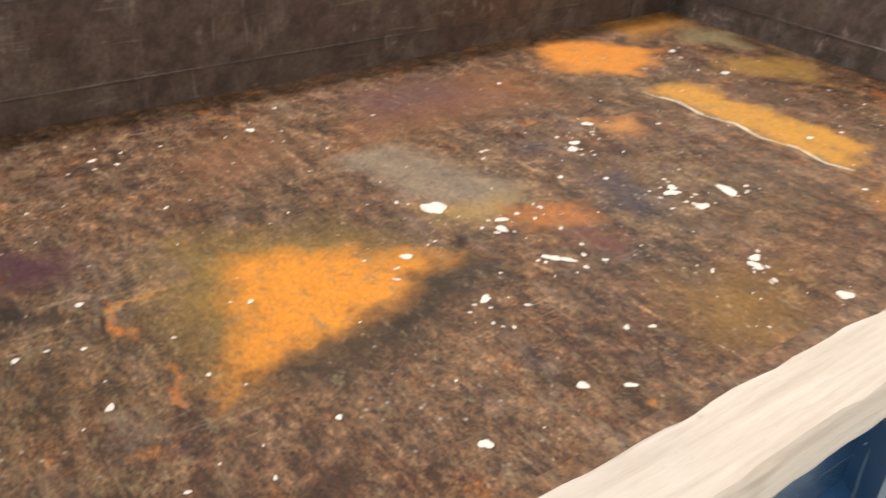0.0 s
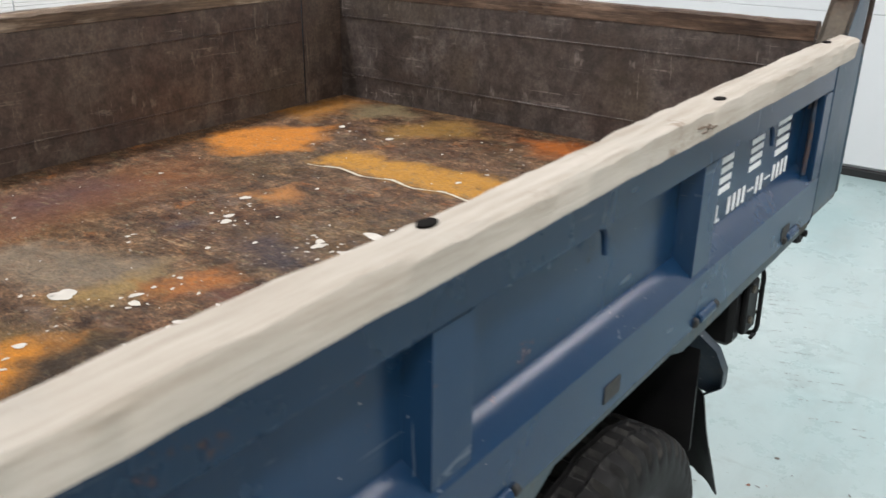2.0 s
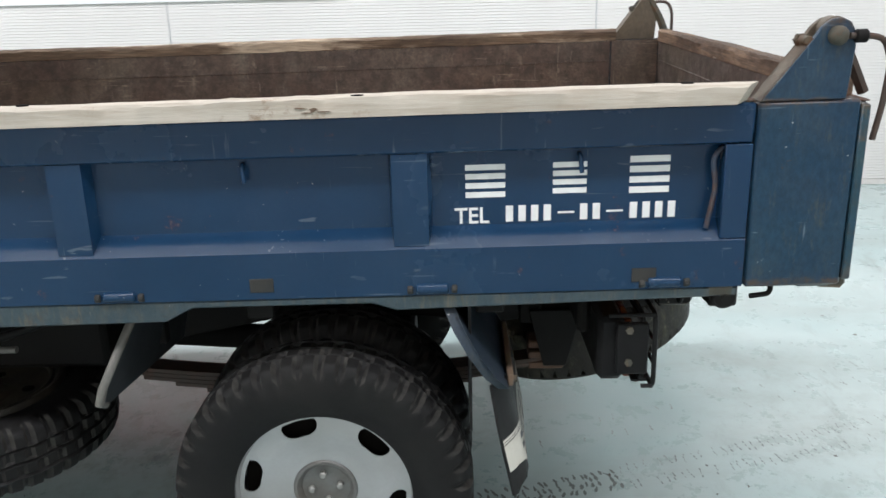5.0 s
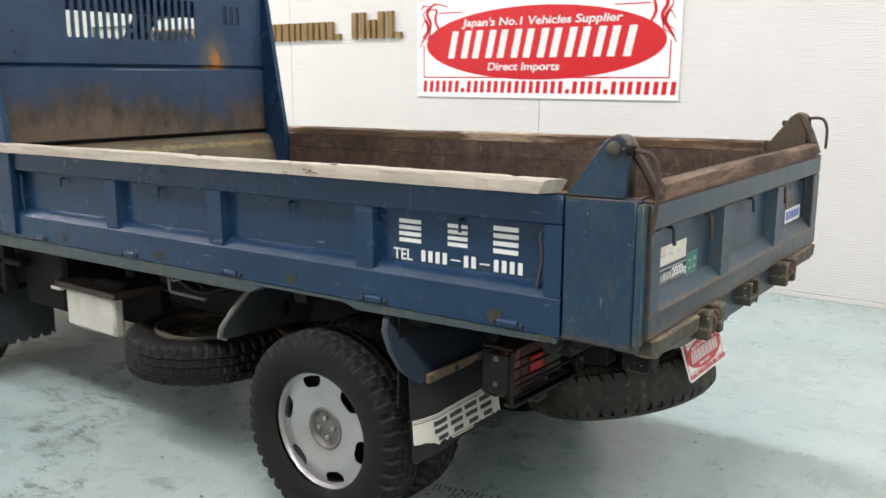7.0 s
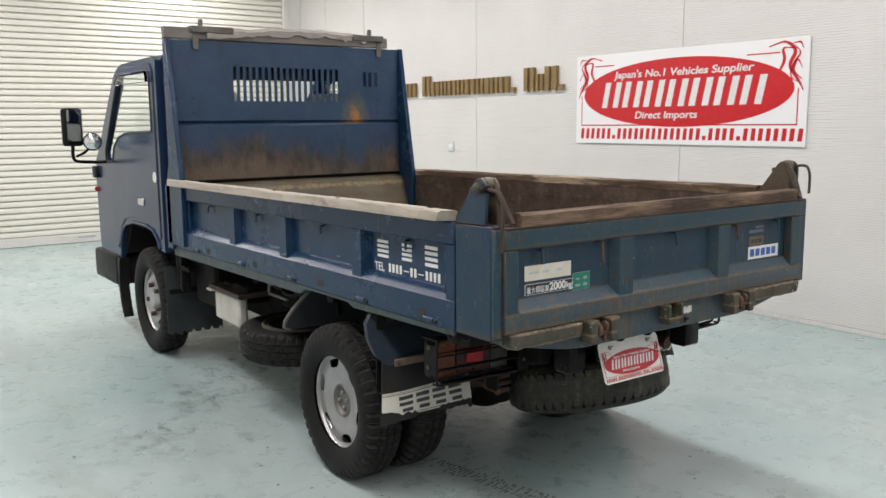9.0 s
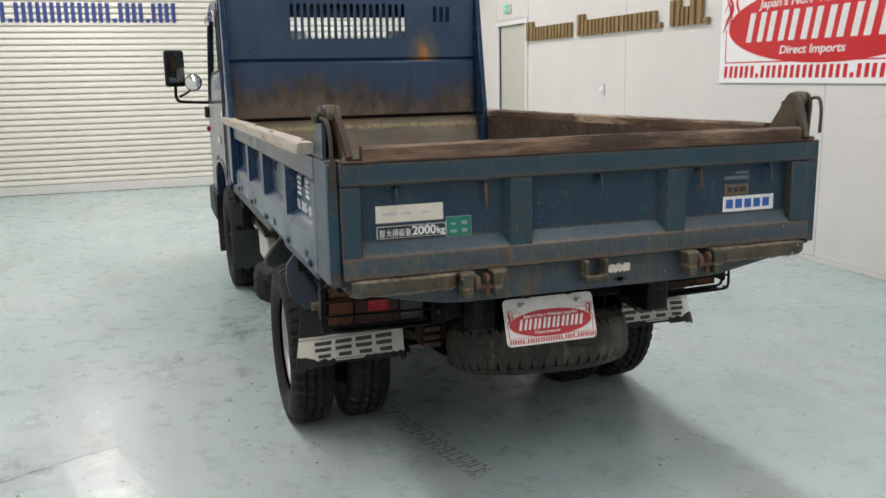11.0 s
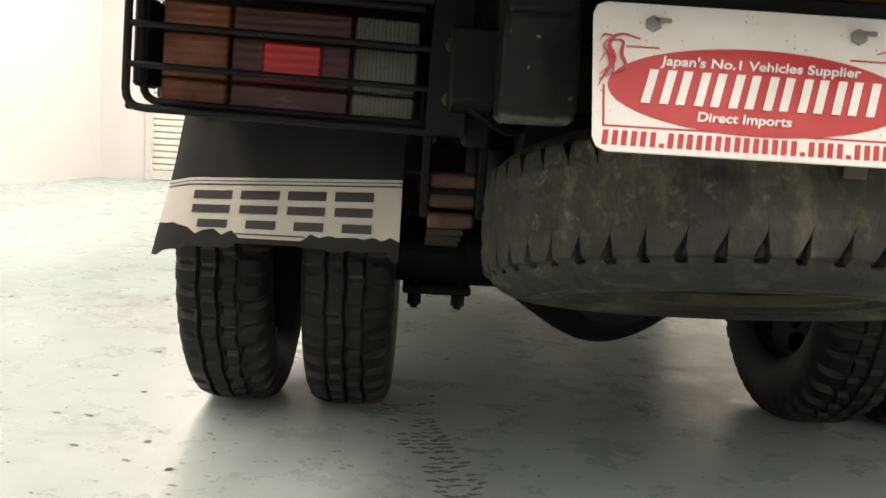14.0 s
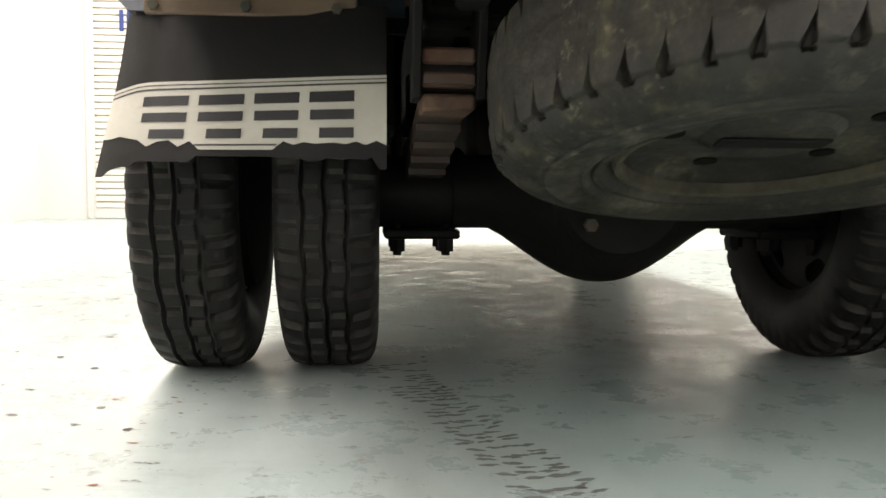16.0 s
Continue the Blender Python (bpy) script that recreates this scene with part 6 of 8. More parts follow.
for x in (-0.195, -0.044):
    part("lower_bolt", lathe(bmesh.new(), [(0.0, 0.021), (0.008, 0.020), (0.017, 0.013), (0.020, 0.0)], 16, Matrix.Translation((x, 0.070, 0.7335)) @ Matrix.Rotation(math.pi / 2, 4, "Y")), m_black, sill, "dark domed bolt head", tilt=True)
bm = tube(bmesh.new(), bend([(-0.69, 0.30, 0.80), (-0.668, 0.315, 0.758), (-0.676, 0.32, 0.742), (-0.716, 0.322, 0.738), (-0.727, 0.322, 0.752), (-0.722, 0.322, 0.768)], 0.014), 0.005, 8)
part("wire_hook", bm, m_lampbox, sill, "bent black wire hook", tilt=True)

# headboard
HB = 3.135


def round_slot(x, z0, w, z1):
    """An upright slot with round ends."""
    r = w / 2
    top = [(x + r + r * math.cos(math.pi * k / 6), z1 - r + r * math.sin(math.pi * k / 6)) for k in range(7)]
    low = [(x + r - r * math.cos(math.pi * k / 6), z0 + r - r * math.sin(math.pi * k / 6)) for k in range(7)]
    return top + low


slots = []
for k in range(18):
    x = -0.445 + 0.01 + k * 0.0425
    slots.append(round_slot(x, 1.675, 0.024, 1.893))
for k in range(3):
    x = 0.505 + k * 0.044
    slots.append([(x, 1.780), (x + 0.028, 1.780), (x + 0.028, 1.880), (x, 1.880)])
outline = [[(-0.83, 1.555), (0.79, 1.555), (0.79, 2.04), (-0.83, 2.04)]] + slots
bm = from_curve(outline, 0.008)
bm.transform(facing("rear", 0, HB, 0))
headboard = part("headboard", bm, m_head_top, truck, "tall blue steel headboard with upright window slots")
part("groove", prism(bmesh.new(), [(HB + 0.022, 1.53), (HB + 0.004, 1.53), (HB + 0.016, 1.541), (HB + 0.002, 1.556), (HB + 0.022, 1.556)], "x", -0.83, 0.79), m_head_top, headboard)
part("lower_panel", one_box((-0.83, HB - 0.014, 1.185), (0.79, HB - 0.002, 1.53), 0.006), m_head, headboard, "rust-stained lower panel")
part("fold", prism(bmesh.new(), [(HB - 0.010, 1.185), (HB + 0.004, 1.172), (HB + 0.012, 1.15), (HB + 0.03, 1.15), (HB + 0.03, 1.2), (HB - 0.004, 1.2)], "x", -0.83, 0.79), m_black, headboard)
part("foot_panel", prism(bmesh.new(), [(HB + 0.012, 1.168), (HB - 0.05, 1.150), (HB - 0.17, 0.80), (HB - 0.15, 0.80), (HB - 0.03, 1.12), (HB + 0.028, 1.13)], "x", -0.788, 0.79), m_foot, headboard, "scraped yellowish foot panel")
for x0, x1 in ((-0.862, -0.832), (0.7915, 0.8215)):
    pts = [(HB + 0.03, 2.045), (HB - 0.02, 2.045), (HB - 0.175, 1.162), (HB - 0.175, 0.80), (HB + 0.10, 0.80), (HB + 0.10, 1.16), (HB + 0.03, 1.30)]
    part("side_wing", prism(bmesh.new(), pts, "x", x0, x1, 0.004), m_blue, headboard, "tapered blue side wing")
for x in (-0.80, -0.70, 0.62, 0.735):
    for z in (1.60, 1.69):
        part("bolt_hole", drum(bmesh.new(), (x, HB - 0.0045, z), 0.006, -0.0015, 0.0015, "y", 10), m_dark, headboard)
part("top_plank", one_box((-0.86, HB - 0.01, 2.046), (0.705, HB + 0.04, 2.115), 0.005), m_plank, headboard, "grey weathered timber on the top edge")
for x0, x1 in ((-0.70, -0.43), (0.42, 0.66)):
    bm = box(bmesh.new(), (x0, HB - 0.035, 2.085), (x1, HB + 0.05, 2.125), 0.004)
    box(bm, (x0 + (0.05 if x0 < 0 else 0.12), HB - 0.03, 2.12), (x0 + (0.075 if x0 < 0 else 0.145), HB - 0.01, 2.165), 0.003)
    part("cover_bracket", bm, m_dullsteel, headboard, "grey steel cover bracket")
    x = x0 + 0.03 if x0 < 0 else x1 - 0.03
    part("strap", one_box((x - 0.018, HB - 0.018, 1.985), (x + 0.018, HB - 0.011, 2.10), 0.002), m_dullsteel, headboard, "grey steel strap")
rn = random.Random(31)
bm = bmesh.new()
rows = []
for k in range(33):
    x = -0.60 + 1.18 * k / 32
    top = 2.128 + 0.016 * math.sin(x * 4.0 + 1.0) + rn.uniform(-0.006, 0.006)
    y = HB - 0.028 + rn.uniform(-0.006, 0.006)
    rows.append([bm.verts.new(p) for p in ((x, y + 0.004, top - 0.052 + rn.uniform(-0.01, 0.01)), (x, y, top - 0.02), (x, y + 0.02, top), (x, HB + 0.12, top + 0.004), (x, HB + 0.55, 2.09), (x, HB + 0.55, 2.07), (x, HB + 0.05, 2.07))])
for r0, r1 in zip(rows, rows[1:]):
    for i in range(7):
        bm.faces.new((r0[i], r0[(i + 1) % 7], r1[(i + 1) % 7], r1[i]))
bm.faces.new(rows[0]), bm.faces.new(rows[-1][::-1])
part("folded_sheet", bm, m_plank_pale, headboard, "pale crumpled load sheet on the top edge")
# front end of the bed sides
for x0, x1 in ((-0.862, -0.80), (0.816, 0.862)):
    part("front_post", one_box((x0, 3.165, 0.765), (x1, 3.26, 1.165), 0.005), m_blue, truck, "blue steel front post of the bed")


# ---- wheels ----
def tyre(radius, width, muddy):
    """A commercial tyre about the x axis: round sidewalls, lugs cut into the shoulders, ribs and blocks between them."""
    bm = bmesh.new()
    n, period, hw = (676, 13, width / 2) if muddy else (264, 6, width / 2)
    side = [(-0.70, 0.203), (-0.80, 0.213), (-0.95, 0.242), (-1.0, 0.270), (-0.98, 0.293), (-0.93, radius - 0.027), (-0.86, radius - 0.015), (-0.80, radius - 0.009)]
    tread = [(-0.70, radius - 0.005), (-0.58, radius - 0.0025), (-0.50, radius - 0.001), (-0.44, radius), (-0.38, radius), (-0.34, radius), (-0.26, radius), (-0.16, radius), (-0.10, radius), (-0.05, radius), (0.0, radius)]
    if muddy:
        # an old cross-ply: narrow tread with a clear edge, long leaning sidewalls
        side = [(-0.70, 0.203), (-0.80, 0.213), (-0.88, 0.219), (-0.945, 0.2255), (-0.965, 0.231), (-0.945, 0.236), (-0.975, 0.244), (-1.0, 0.258), (-1.005, 0.266), (-1.0, 0.2745), (-0.972, 0.2775), (-0.985, 0.282), (-0.985, radius - 0.057), (-0.95, radius - 0.044), (-0.89, radius - 0.031), (-0.82, radius - 0.0215), (-0.76, radius - 0.0165), (-0.725, radius - 0.0145), (-0.705, radius - 0.0125), (-0.698, radius - 0.0085)]
        tread = [(-0.685, radius - 0.0065), (-0.66, radius - 0.0055), (-0.63, radius - 0.0045), (-0.58, radius - 0.0038), (-0.53, radius - 0.003), (-0.48, radius - 0.0022), (-0.43, radius - 0.0015), (-0.36, radius - 0.0005), (-0.26, radius), (-0.12, radius), (-0.07, radius), (-0.03, radius), (0.0, radius)]
    half = side + tread
    prof = half + [(-x, r) for x, r in half[-2::-1]]
    rings, sunk = [], {}
    rn = random.Random(17)
    wear = [rn.uniform(0.75, 1.15) for _ in range(n // period + 1)]
    lean = [rn.uniform(-0.5, 0.5) for _ in range(n // period + 1)]
    for k in range(n):
        ring = []
        zig = 0.022 * (1 - abs((k % (2 * period)) - period) / (period / 2))
        for x, r in prof:
            ax, depth, along = abs(x), 0.0, float(k)
            shift = period // 2 if x > 0 else 0
            lug = (k + shift + period // 2) // period % len(wear)
            if muddy:
                # notches like fangs: wide at the tread's edge, drawn to a point towards its middle
                off = (k + shift + period // 2) % period - period // 2
                if 0.35 < ax < 0.75:
                    wide = 0.10 + 2.3 * max(0.0, min(1.0, (ax - 0.42) / 0.27)) ** 1.3 * wear[lug]
                    ends = period / 2
                    moved = off / 2 * wide if abs(off) <= 2 else math.copysign(wide + (abs(off) - 2) / (ends - 2) * (ends - wide), off)
                    along += moved - off + (2.0 + lean[lug]) * max(0.0, 0.69 - ax) * 4.0
                    if abs(off) <= 1:
                        depth = (0.017 if ax < 0.69 else 0.011) * max(0.0, min(1.0, (ax - 0.40) / 0.12))
                elif 0.25 < ax < 0.27:
                    depth = 0.0025
            else:
                step = (k + shift) % period
                if ax > 0.47 and r > radius - 0.035 and step in (0, 1):
                    depth = 0.014 * min(1.0, (ax - 0.36) / 0.25) * wear[(k + shift) // period % len(wear)]
                elif 0.36 < ax < 0.40 or ax < 0.02:
                    depth = 0.007
                elif 0.08 < ax < 0.36 and (k + (2 if x > 0 else 5)) % period in (0, 1):
                    depth = 0.007
            if ax < 0.48 and not muddy:
                x = x + zig
            a, rr = 2 * math.pi * along / n, r - depth
            ring.append(bm.verts.new((x * hw, rr * math.cos(a), rr * math.sin(a))))
            sunk[ring[-1]] = depth
        rings.append(ring)
    for k in range(n):
        r0, r1 = rings[k], rings[(k + 1) % n]
        for i in range(len(prof) - 1):
            f = bm.faces.new((r0[i], r0[i + 1], r1[i + 1], r1[i]))
            # the worn walls of the cuts are dusty, their floors dark
            if not muddy and abs(sunk[r0[i]] - sunk[r1[i]]) > 0.004:
                f.material_index = 1
    return bm


R, TW = 0.342, 0.177


TURN = random.Random(5)


def slotted_disc(swell, sink):
    """A pressed round plate with six D-shaped slots near its edge, swelling to a ring and sinking to its middle."""
    radii = [0.072, 0.080, 0.090, 0.100, 0.112, 0.124, 0.136, 0.144, 0.148, 0.152, 0.157, 0.164, 0.172, 0.180, 0.187, 0.192, 0.1965]
    half = {0.148: 0.10, 0.152: 0.165, 0.157: 0.205, 0.164: 0.232, 0.172: 0.242, 0.180: 0.236, 0.187: 0.205}
    across, m = math.pi / 6, 8
    bm, rows = bmesh.new(), []
    for r in radii:
        h, row = half.get(r, 0.22), []
        k = min(1.0, (0.1965 - r) / 0.12)
        z = 0.036 + swell * math.sin(math.pi * min(1.0, k * 1.15)) ** 2 - sink * k
        for i in range(6):
            for j in range(4 * m):
                u = -2.0 + j / m
                w = h * u if abs(u) <= 1.0 else math.copysign(h + (abs(u) - 1.0) * (across - h), u)
                a = across * 2 * (i + 0.25) + w
                row.append(bm.verts.new((r * math.cos(a), r * math.sin(a), z)))
        rows.append(row)
    size = 24 * m
    for q, (r0, r1) in enumerate(zip(rows, rows[1:])):
        cut = 0.148 <= radii[q] < 0.187
        for j in range(size):
            if cut and m <= j % (4 * m) < 3 * m:
                continue
            bm.faces.new((r0[j], r0[(j + 1) % size], r1[(j + 1) % size], r1[j]))
    made = bmesh.ops.extrude_face_region(bm, geom=list(bm.faces))["geom"]
    bmesh.ops.translate(bm, verts=[v for v in made if isinstance(v, bmesh.types.BMVert)], vec=(0, 0, -0.003))
    return bm


def rim_parts(parent, material, rusty):
    """A pressed silver cover with six slots near its edge, a domed centre and nuts; its outer face looks to -x."""
    bm = lathe(bmesh.new(), [(-0.036, 0.1965), (-0.043, 0.1985), (-0.0495, 0.203), (-0.0495, 0.208), (-0.045, 0.2115), (-0.034, 0.2115), (-0.022, 0.202), (0.02, 0.190), (0.05, 0.198), (0.055, 0.206)], 72)
    rim = part("rim", bm, material, parent)
    part("gap_ring", lathe(bmesh.new(), [(-0.036, 0.2125), (-0.034, 0.2175), (-0.02, 0.2175), (-0.02, 0.2125)], 64), m_seal, rim)
    bm = slotted_disc(0.014 if rusty else 0.007, 0.0 if rusty else 0.008)
    bm.transform(Matrix(((0, 0, -1, 0), (1, 0, 0, 0), (0, 1, 0, 0), (0, 0, 0, 1))))
    part("disc", bm, material, rim)
    prof = [(-0.0285, 0.0745), (-0.0325, 0.072), (-0.0325, 0.066), (-0.026, 0.060), (-0.017, 0.056), (-0.016, 0.05), (-0.019, 0.022), (-0.021, 0.0)]
    if rusty:
        prof = [(-0.036, 0.0745), (-0.044, 0.070), (-0.052, 0.060), (-0.062, 0.052), (-0.066, 0.0)]
    part("hub", lathe(bmesh.new(), prof, 56), material if rusty else m_dullhub, rim)
    for k in range(5 if rusty else 4):
        a = 2 * math.pi * k / (5 if rusty else 4) + 0.4
        rr = 0.098 if rusty else 0.033
        bm = drum(bmesh.new(), (0, rr * math.cos(a), rr * math.sin(a)), 0.016 if rusty else 0.0085, -0.066 if rusty else -0.030, -0.034 if rusty else -0.012, "x", 6 if rusty else 12, 0.003)
        part("wheel_nut", bm, m_hook if rusty else m_dullmetal, rim)
    part("backing", drum(bmesh.new(), (0, 0, 0), 0.189, -0.006, 0.088, "x", 32), m_hole, rim)


def wheel(name, at, flip=False, rusty=False, label="", size=1.0, cover=m_silver, turn=0.0):
    w = new(name)
    w.matrix_basis = Matrix.Translation(at) @ (Matrix.Rotation(math.pi, 4, "Z") if flip else Matrix()) @ Matrix.Rotation(TURN.uniform(0, 1) + turn, 4, "X") @ Matrix.Scale(size, 4)
    w.parent = truck
    share("tyre", TYRE, w)
    rim_parts(w, cover, rusty)
    if label:
        tagged(w, label)
    return w


bm = tyre(R, TW, False)
keep = part("tyre", bm, [m_tyre, m_groove])
TYRE = keep.data
bpy.data.objects.remove(keep)
ZH = R - 0.002 + FZ
REAR, FRONT, AX = 1.133, 3.775, 1.195
wheel("wheel", (-0.776, REAR, ZH), False, False, "dual rear wheel with silver cover", turn=0.40)
wheel("wheel", (-0.544, REAR, ZH), True, False, "inner dual rear wheel with dark rim", 1.0, m_black)
wheel("wheel", (0.713, REAR + 0.04, ZH), True, False, "dual rear wheel with silver cover")
wheel("wheel", (0.479, REAR + 0.04, ZH), False, False, "inner dual rear wheel with dark rim", 1.0, m_black)
wheel("wheel", (-0.765, FRONT, ZH + 0.02), False, True, "front wheel with silver rim and rusty nuts", 1.06)
wheel("wheel", (0.725, FRONT, ZH + 0.02), True, True, "front wheel with silver rim and rusty nuts", 1.06)

# spare wheels lying flat under the bed
bm = tyre(0.345, 0.200, True)
keep = part("tyre", bm, m_spare)
SPARE = keep.data
bpy.data.objects.remove(keep)


m_ring = worn("dried_mud_on_steel", (0.075, 0.068, 0.046), (0.030, 0.027, 0.020), 0.75, 16.0, dust=0.6, dust_color=(0.15, 0.135, 0.095), spec=0.3)


def spare_wheel(at, turn, label, mud, rim_mat):
    w = new("spare_wheel")
    w.matrix_basis = Matrix.Translation(at) @ turn
    w.parent = truck
    tagged(w, label)
    if mud:
        share("tyre", SPARE, w)
    else:
        share("tyre", TYRE, w)
    prof = [(-0.060, 0.222), (-0.084, 0.221), (-0.091, 0.216), (-0.090, 0.208), (-0.082, 0.202), (-0.074, 0.192), (-0.058, 0.176), (-0.050, 0.150), (-0.050, 0.085), (-0.060, 0.072), (-0.060, 0.0)]
    rim = part("rim", lathe(bmesh.new(), prof, 72), rim_mat, w, "dusty steel rim")
    part("clamp_ring", lathe(bmesh.new(), [(-0.072, 0.1945), (-0.084, 0.190), (-0.081, 0.182), (-0.066, 0.181)], 64, closed=True), m_ring if mud else rim_mat, rim, "pale muddy clamp ring" if mud else "")
    for k in range(5):
        a = 2 * math.pi * k / 5 + 0.3
        bm = drum(bmesh.new(), (0, 0.125 * math.cos(a), 0.125 * math.sin(a)), 0.016, -0.0525, -0.048, "x", 16)
        part("rim_hole", bm, m_hole, rim)
    part("carrier_bar", one_box((-0.064, -0.016, -0.070), (-0.0595, 0.016, 0.070), 0.002), m_black, rim)
    return w


FLAT = Matrix.Rotation(-math.pi / 2, 4, "Y")
spare_wheel((0.0165, 0.45, 0.442), Matrix.Rotation(radians(-13.6), 4, "X") @ FLAT, "muddy spare wheel slung flat under the tail", True, m_spare_rim)
spare_wheel((-0.52, 2.085, 0.375), FLAT @ Matrix.Rotation(math.pi, 4, "Y"), "dark spare wheel slung flat beside the frame", False, m_steelrim)

# ---- chassis, axle, springs ----
bm = bmesh.new()
for x in (-0.36, 0.376):
    prism(bm, [(0.30, 0.60), (0.30, 0.69), (4.8, 0.66), (4.8, 0.50), (1.9, 0.50), (1.6, 0.52), (1.2, 0.60), (0.7, 0.56)], "x", x - 0.03, x + 0.03, 0.004)
chassis = part("chassis_frame", bm, m_black, truck, "black steel ladder frame")
for y in (0.42, 0.95, 1.6, 2.3, 2.9):
    part("cross_member", one_box((-0.329, y - 0.035, 0.60), (0.345, y + 0.035, 0.68), 0.006), m_black, chassis)
bm = bmesh.new()
for x in (-0.30, 0.316):
    box(bm, (x - 0.035, 0.16, 0.69), (x + 0.035, 3.05, 0.755), 0.004)
part("sub_frame", bm, m_black, chassis, tilt=False)
bm = box(bmesh.new(), (-0.40, 0.60, 0.555), (0.42, 0.66, 0.72), 0.006)
box(bm, (-0.37, 0.50, 0.585), (-0.28, 0.60, 0.72), 0.006)
box(bm, (-0.365, 0.44, 0.548), (-0.325, 0.52, 0.70), 0.006)
box(bm, (-0.285, 0.44, 0.535), (-0.20, 0.52, 0.70), 0.006)
part("spare_carrier", bm, m_black, chassis, "dark carrier cross member above the spare wheel")

bm = drum(bmesh.new(), (0, REAR + 0.01, ZH), 0.072, -0.62, 0.60, "x", 24)
axle = part("rear_axle", bm, m_black, truck, "black rear axle with differential housing")
prof = [(-0.30, 0.0)] + [(x / 40, 0.073 + 0.109 * (0.5 + 0.5 * math.cos(math.pi * min(1.0, abs(x) / 9.0))) ** 0.6) for x in range(-12, 13)] + [(0.30, 0.0)]
part("differential", lathe(bmesh.new(), prof, 32, Matrix.Translation((-0.012, REAR, ZH))), m_black, axle)
part("cover", drum(bmesh.new(), (-0.012, REAR - 0.145, ZH), 0.125, -0.03, 0.02, "y", 28, 0.012), m_black, axle)
part("drain_plug", drum(bmesh.new(), (-0.072, REAR - 0.178, ZH - 0.06), 0.013, -0.012, 0.006, "y", 6), m_sill, axle, "worn brass-coloured plug")
for x in (-0.37, 0.386):
    bm = bmesh.new()
    for k in range(6):
        ln = 0.66 - 0.085 * k
        pts_t, pts_b = [], []
        for i in range(13):
            u = -1 + i / 6
            y, z = AX + u * ln, 0.415 + 0.055 * (u * ln / 0.66) ** 2 - 0.012 * k
            pts_t.append((y, z)), pts_b.append((y, z - 0.0105))
        prism(bm, pts_t + pts_b[::-1], "x", x - 0.033, x + 0.033)
    spring = part("leaf_spring", bm, m_hook, truck, "dark rusty leaf spring pack")
    for y in (AX - 0.075, AX + 0.075):
        bm = tube(bmesh.new(), bend([(x - 0.048, y, 0.195), (x - 0.048, y, 0.445), (x + 0.048, y, 0.445), (x + 0.048, y, 0.195)], 0.02), 0.0085, 8)
        for dx in (-0.048, 0.048):
            drum(bm, (x + dx, y, 0.215), 0.017, -0.012, 0.012, "z", 6)
        part("u_bolt", bm, m_black, spring, "dark clamping bolt")
    part("clamp_plate", one_box((x - 0.075, AX - 0.10, 0.228), (x + 0.075, AX + 0.10, 0.248), 0.005), m_black, spring)
    bm = bmesh.new()
    for dx in (-0.042, 0.042):
        prism(bm, [(AX - 0.70, 0.60), (AX - 0.56, 0.60), (AX - 0.60, 0.44), (AX - 0.66, 0.44)], "x", x + dx - 0.006, x + dx + 0.006, 0.002)
    drum(bm, (x, AX - 0.63, 0.472), 0.024, -0.045, 0.045, "x", 14, 0.003)
    part("shackle", bm, m_black, spring)
    part("bump_stop", one_box((x - 0.03, AX - 0.05, 0.46), (x + 0.03, AX + 0.05, 0.56), 0.01), m_black, spring)
    # helper block seen behind the wheel
    bm = bmesh.new()
    for k in range(3):
        box(bm, (x - 0.035, AX - 0.655, 0.425 + 0.03 * k), (x + 0.035, AX - 0.56, 0.447 + 0.03 * k), 0.004)
    part("spring_end", bm, m_rust, spring, "rusty spring ends")
bm = tube(bmesh.new(), [(0.0, AX + 0.15, ZH + 0.03), (0.0, 2.9, 0.46)], 0.04, 16)
part("drive_shaft", bm, m_black, truck, "dark drive shaft")
# rubber rests hanging from the sub frame behind the tailgate hinges
for x0 in (-0.338, 0.338):
    pts = [(0.185, 0.745), (0.185, 0.588), (0.20, 0.576), (0.27, 0.576), (0.28, 0.588), (0.28, 0.745)]
    part("rear_rest", prism(bmesh.new(), pts, "x", x0, x0 + 0.084, 0.006), m_rest, truck, "black box section under the tail")


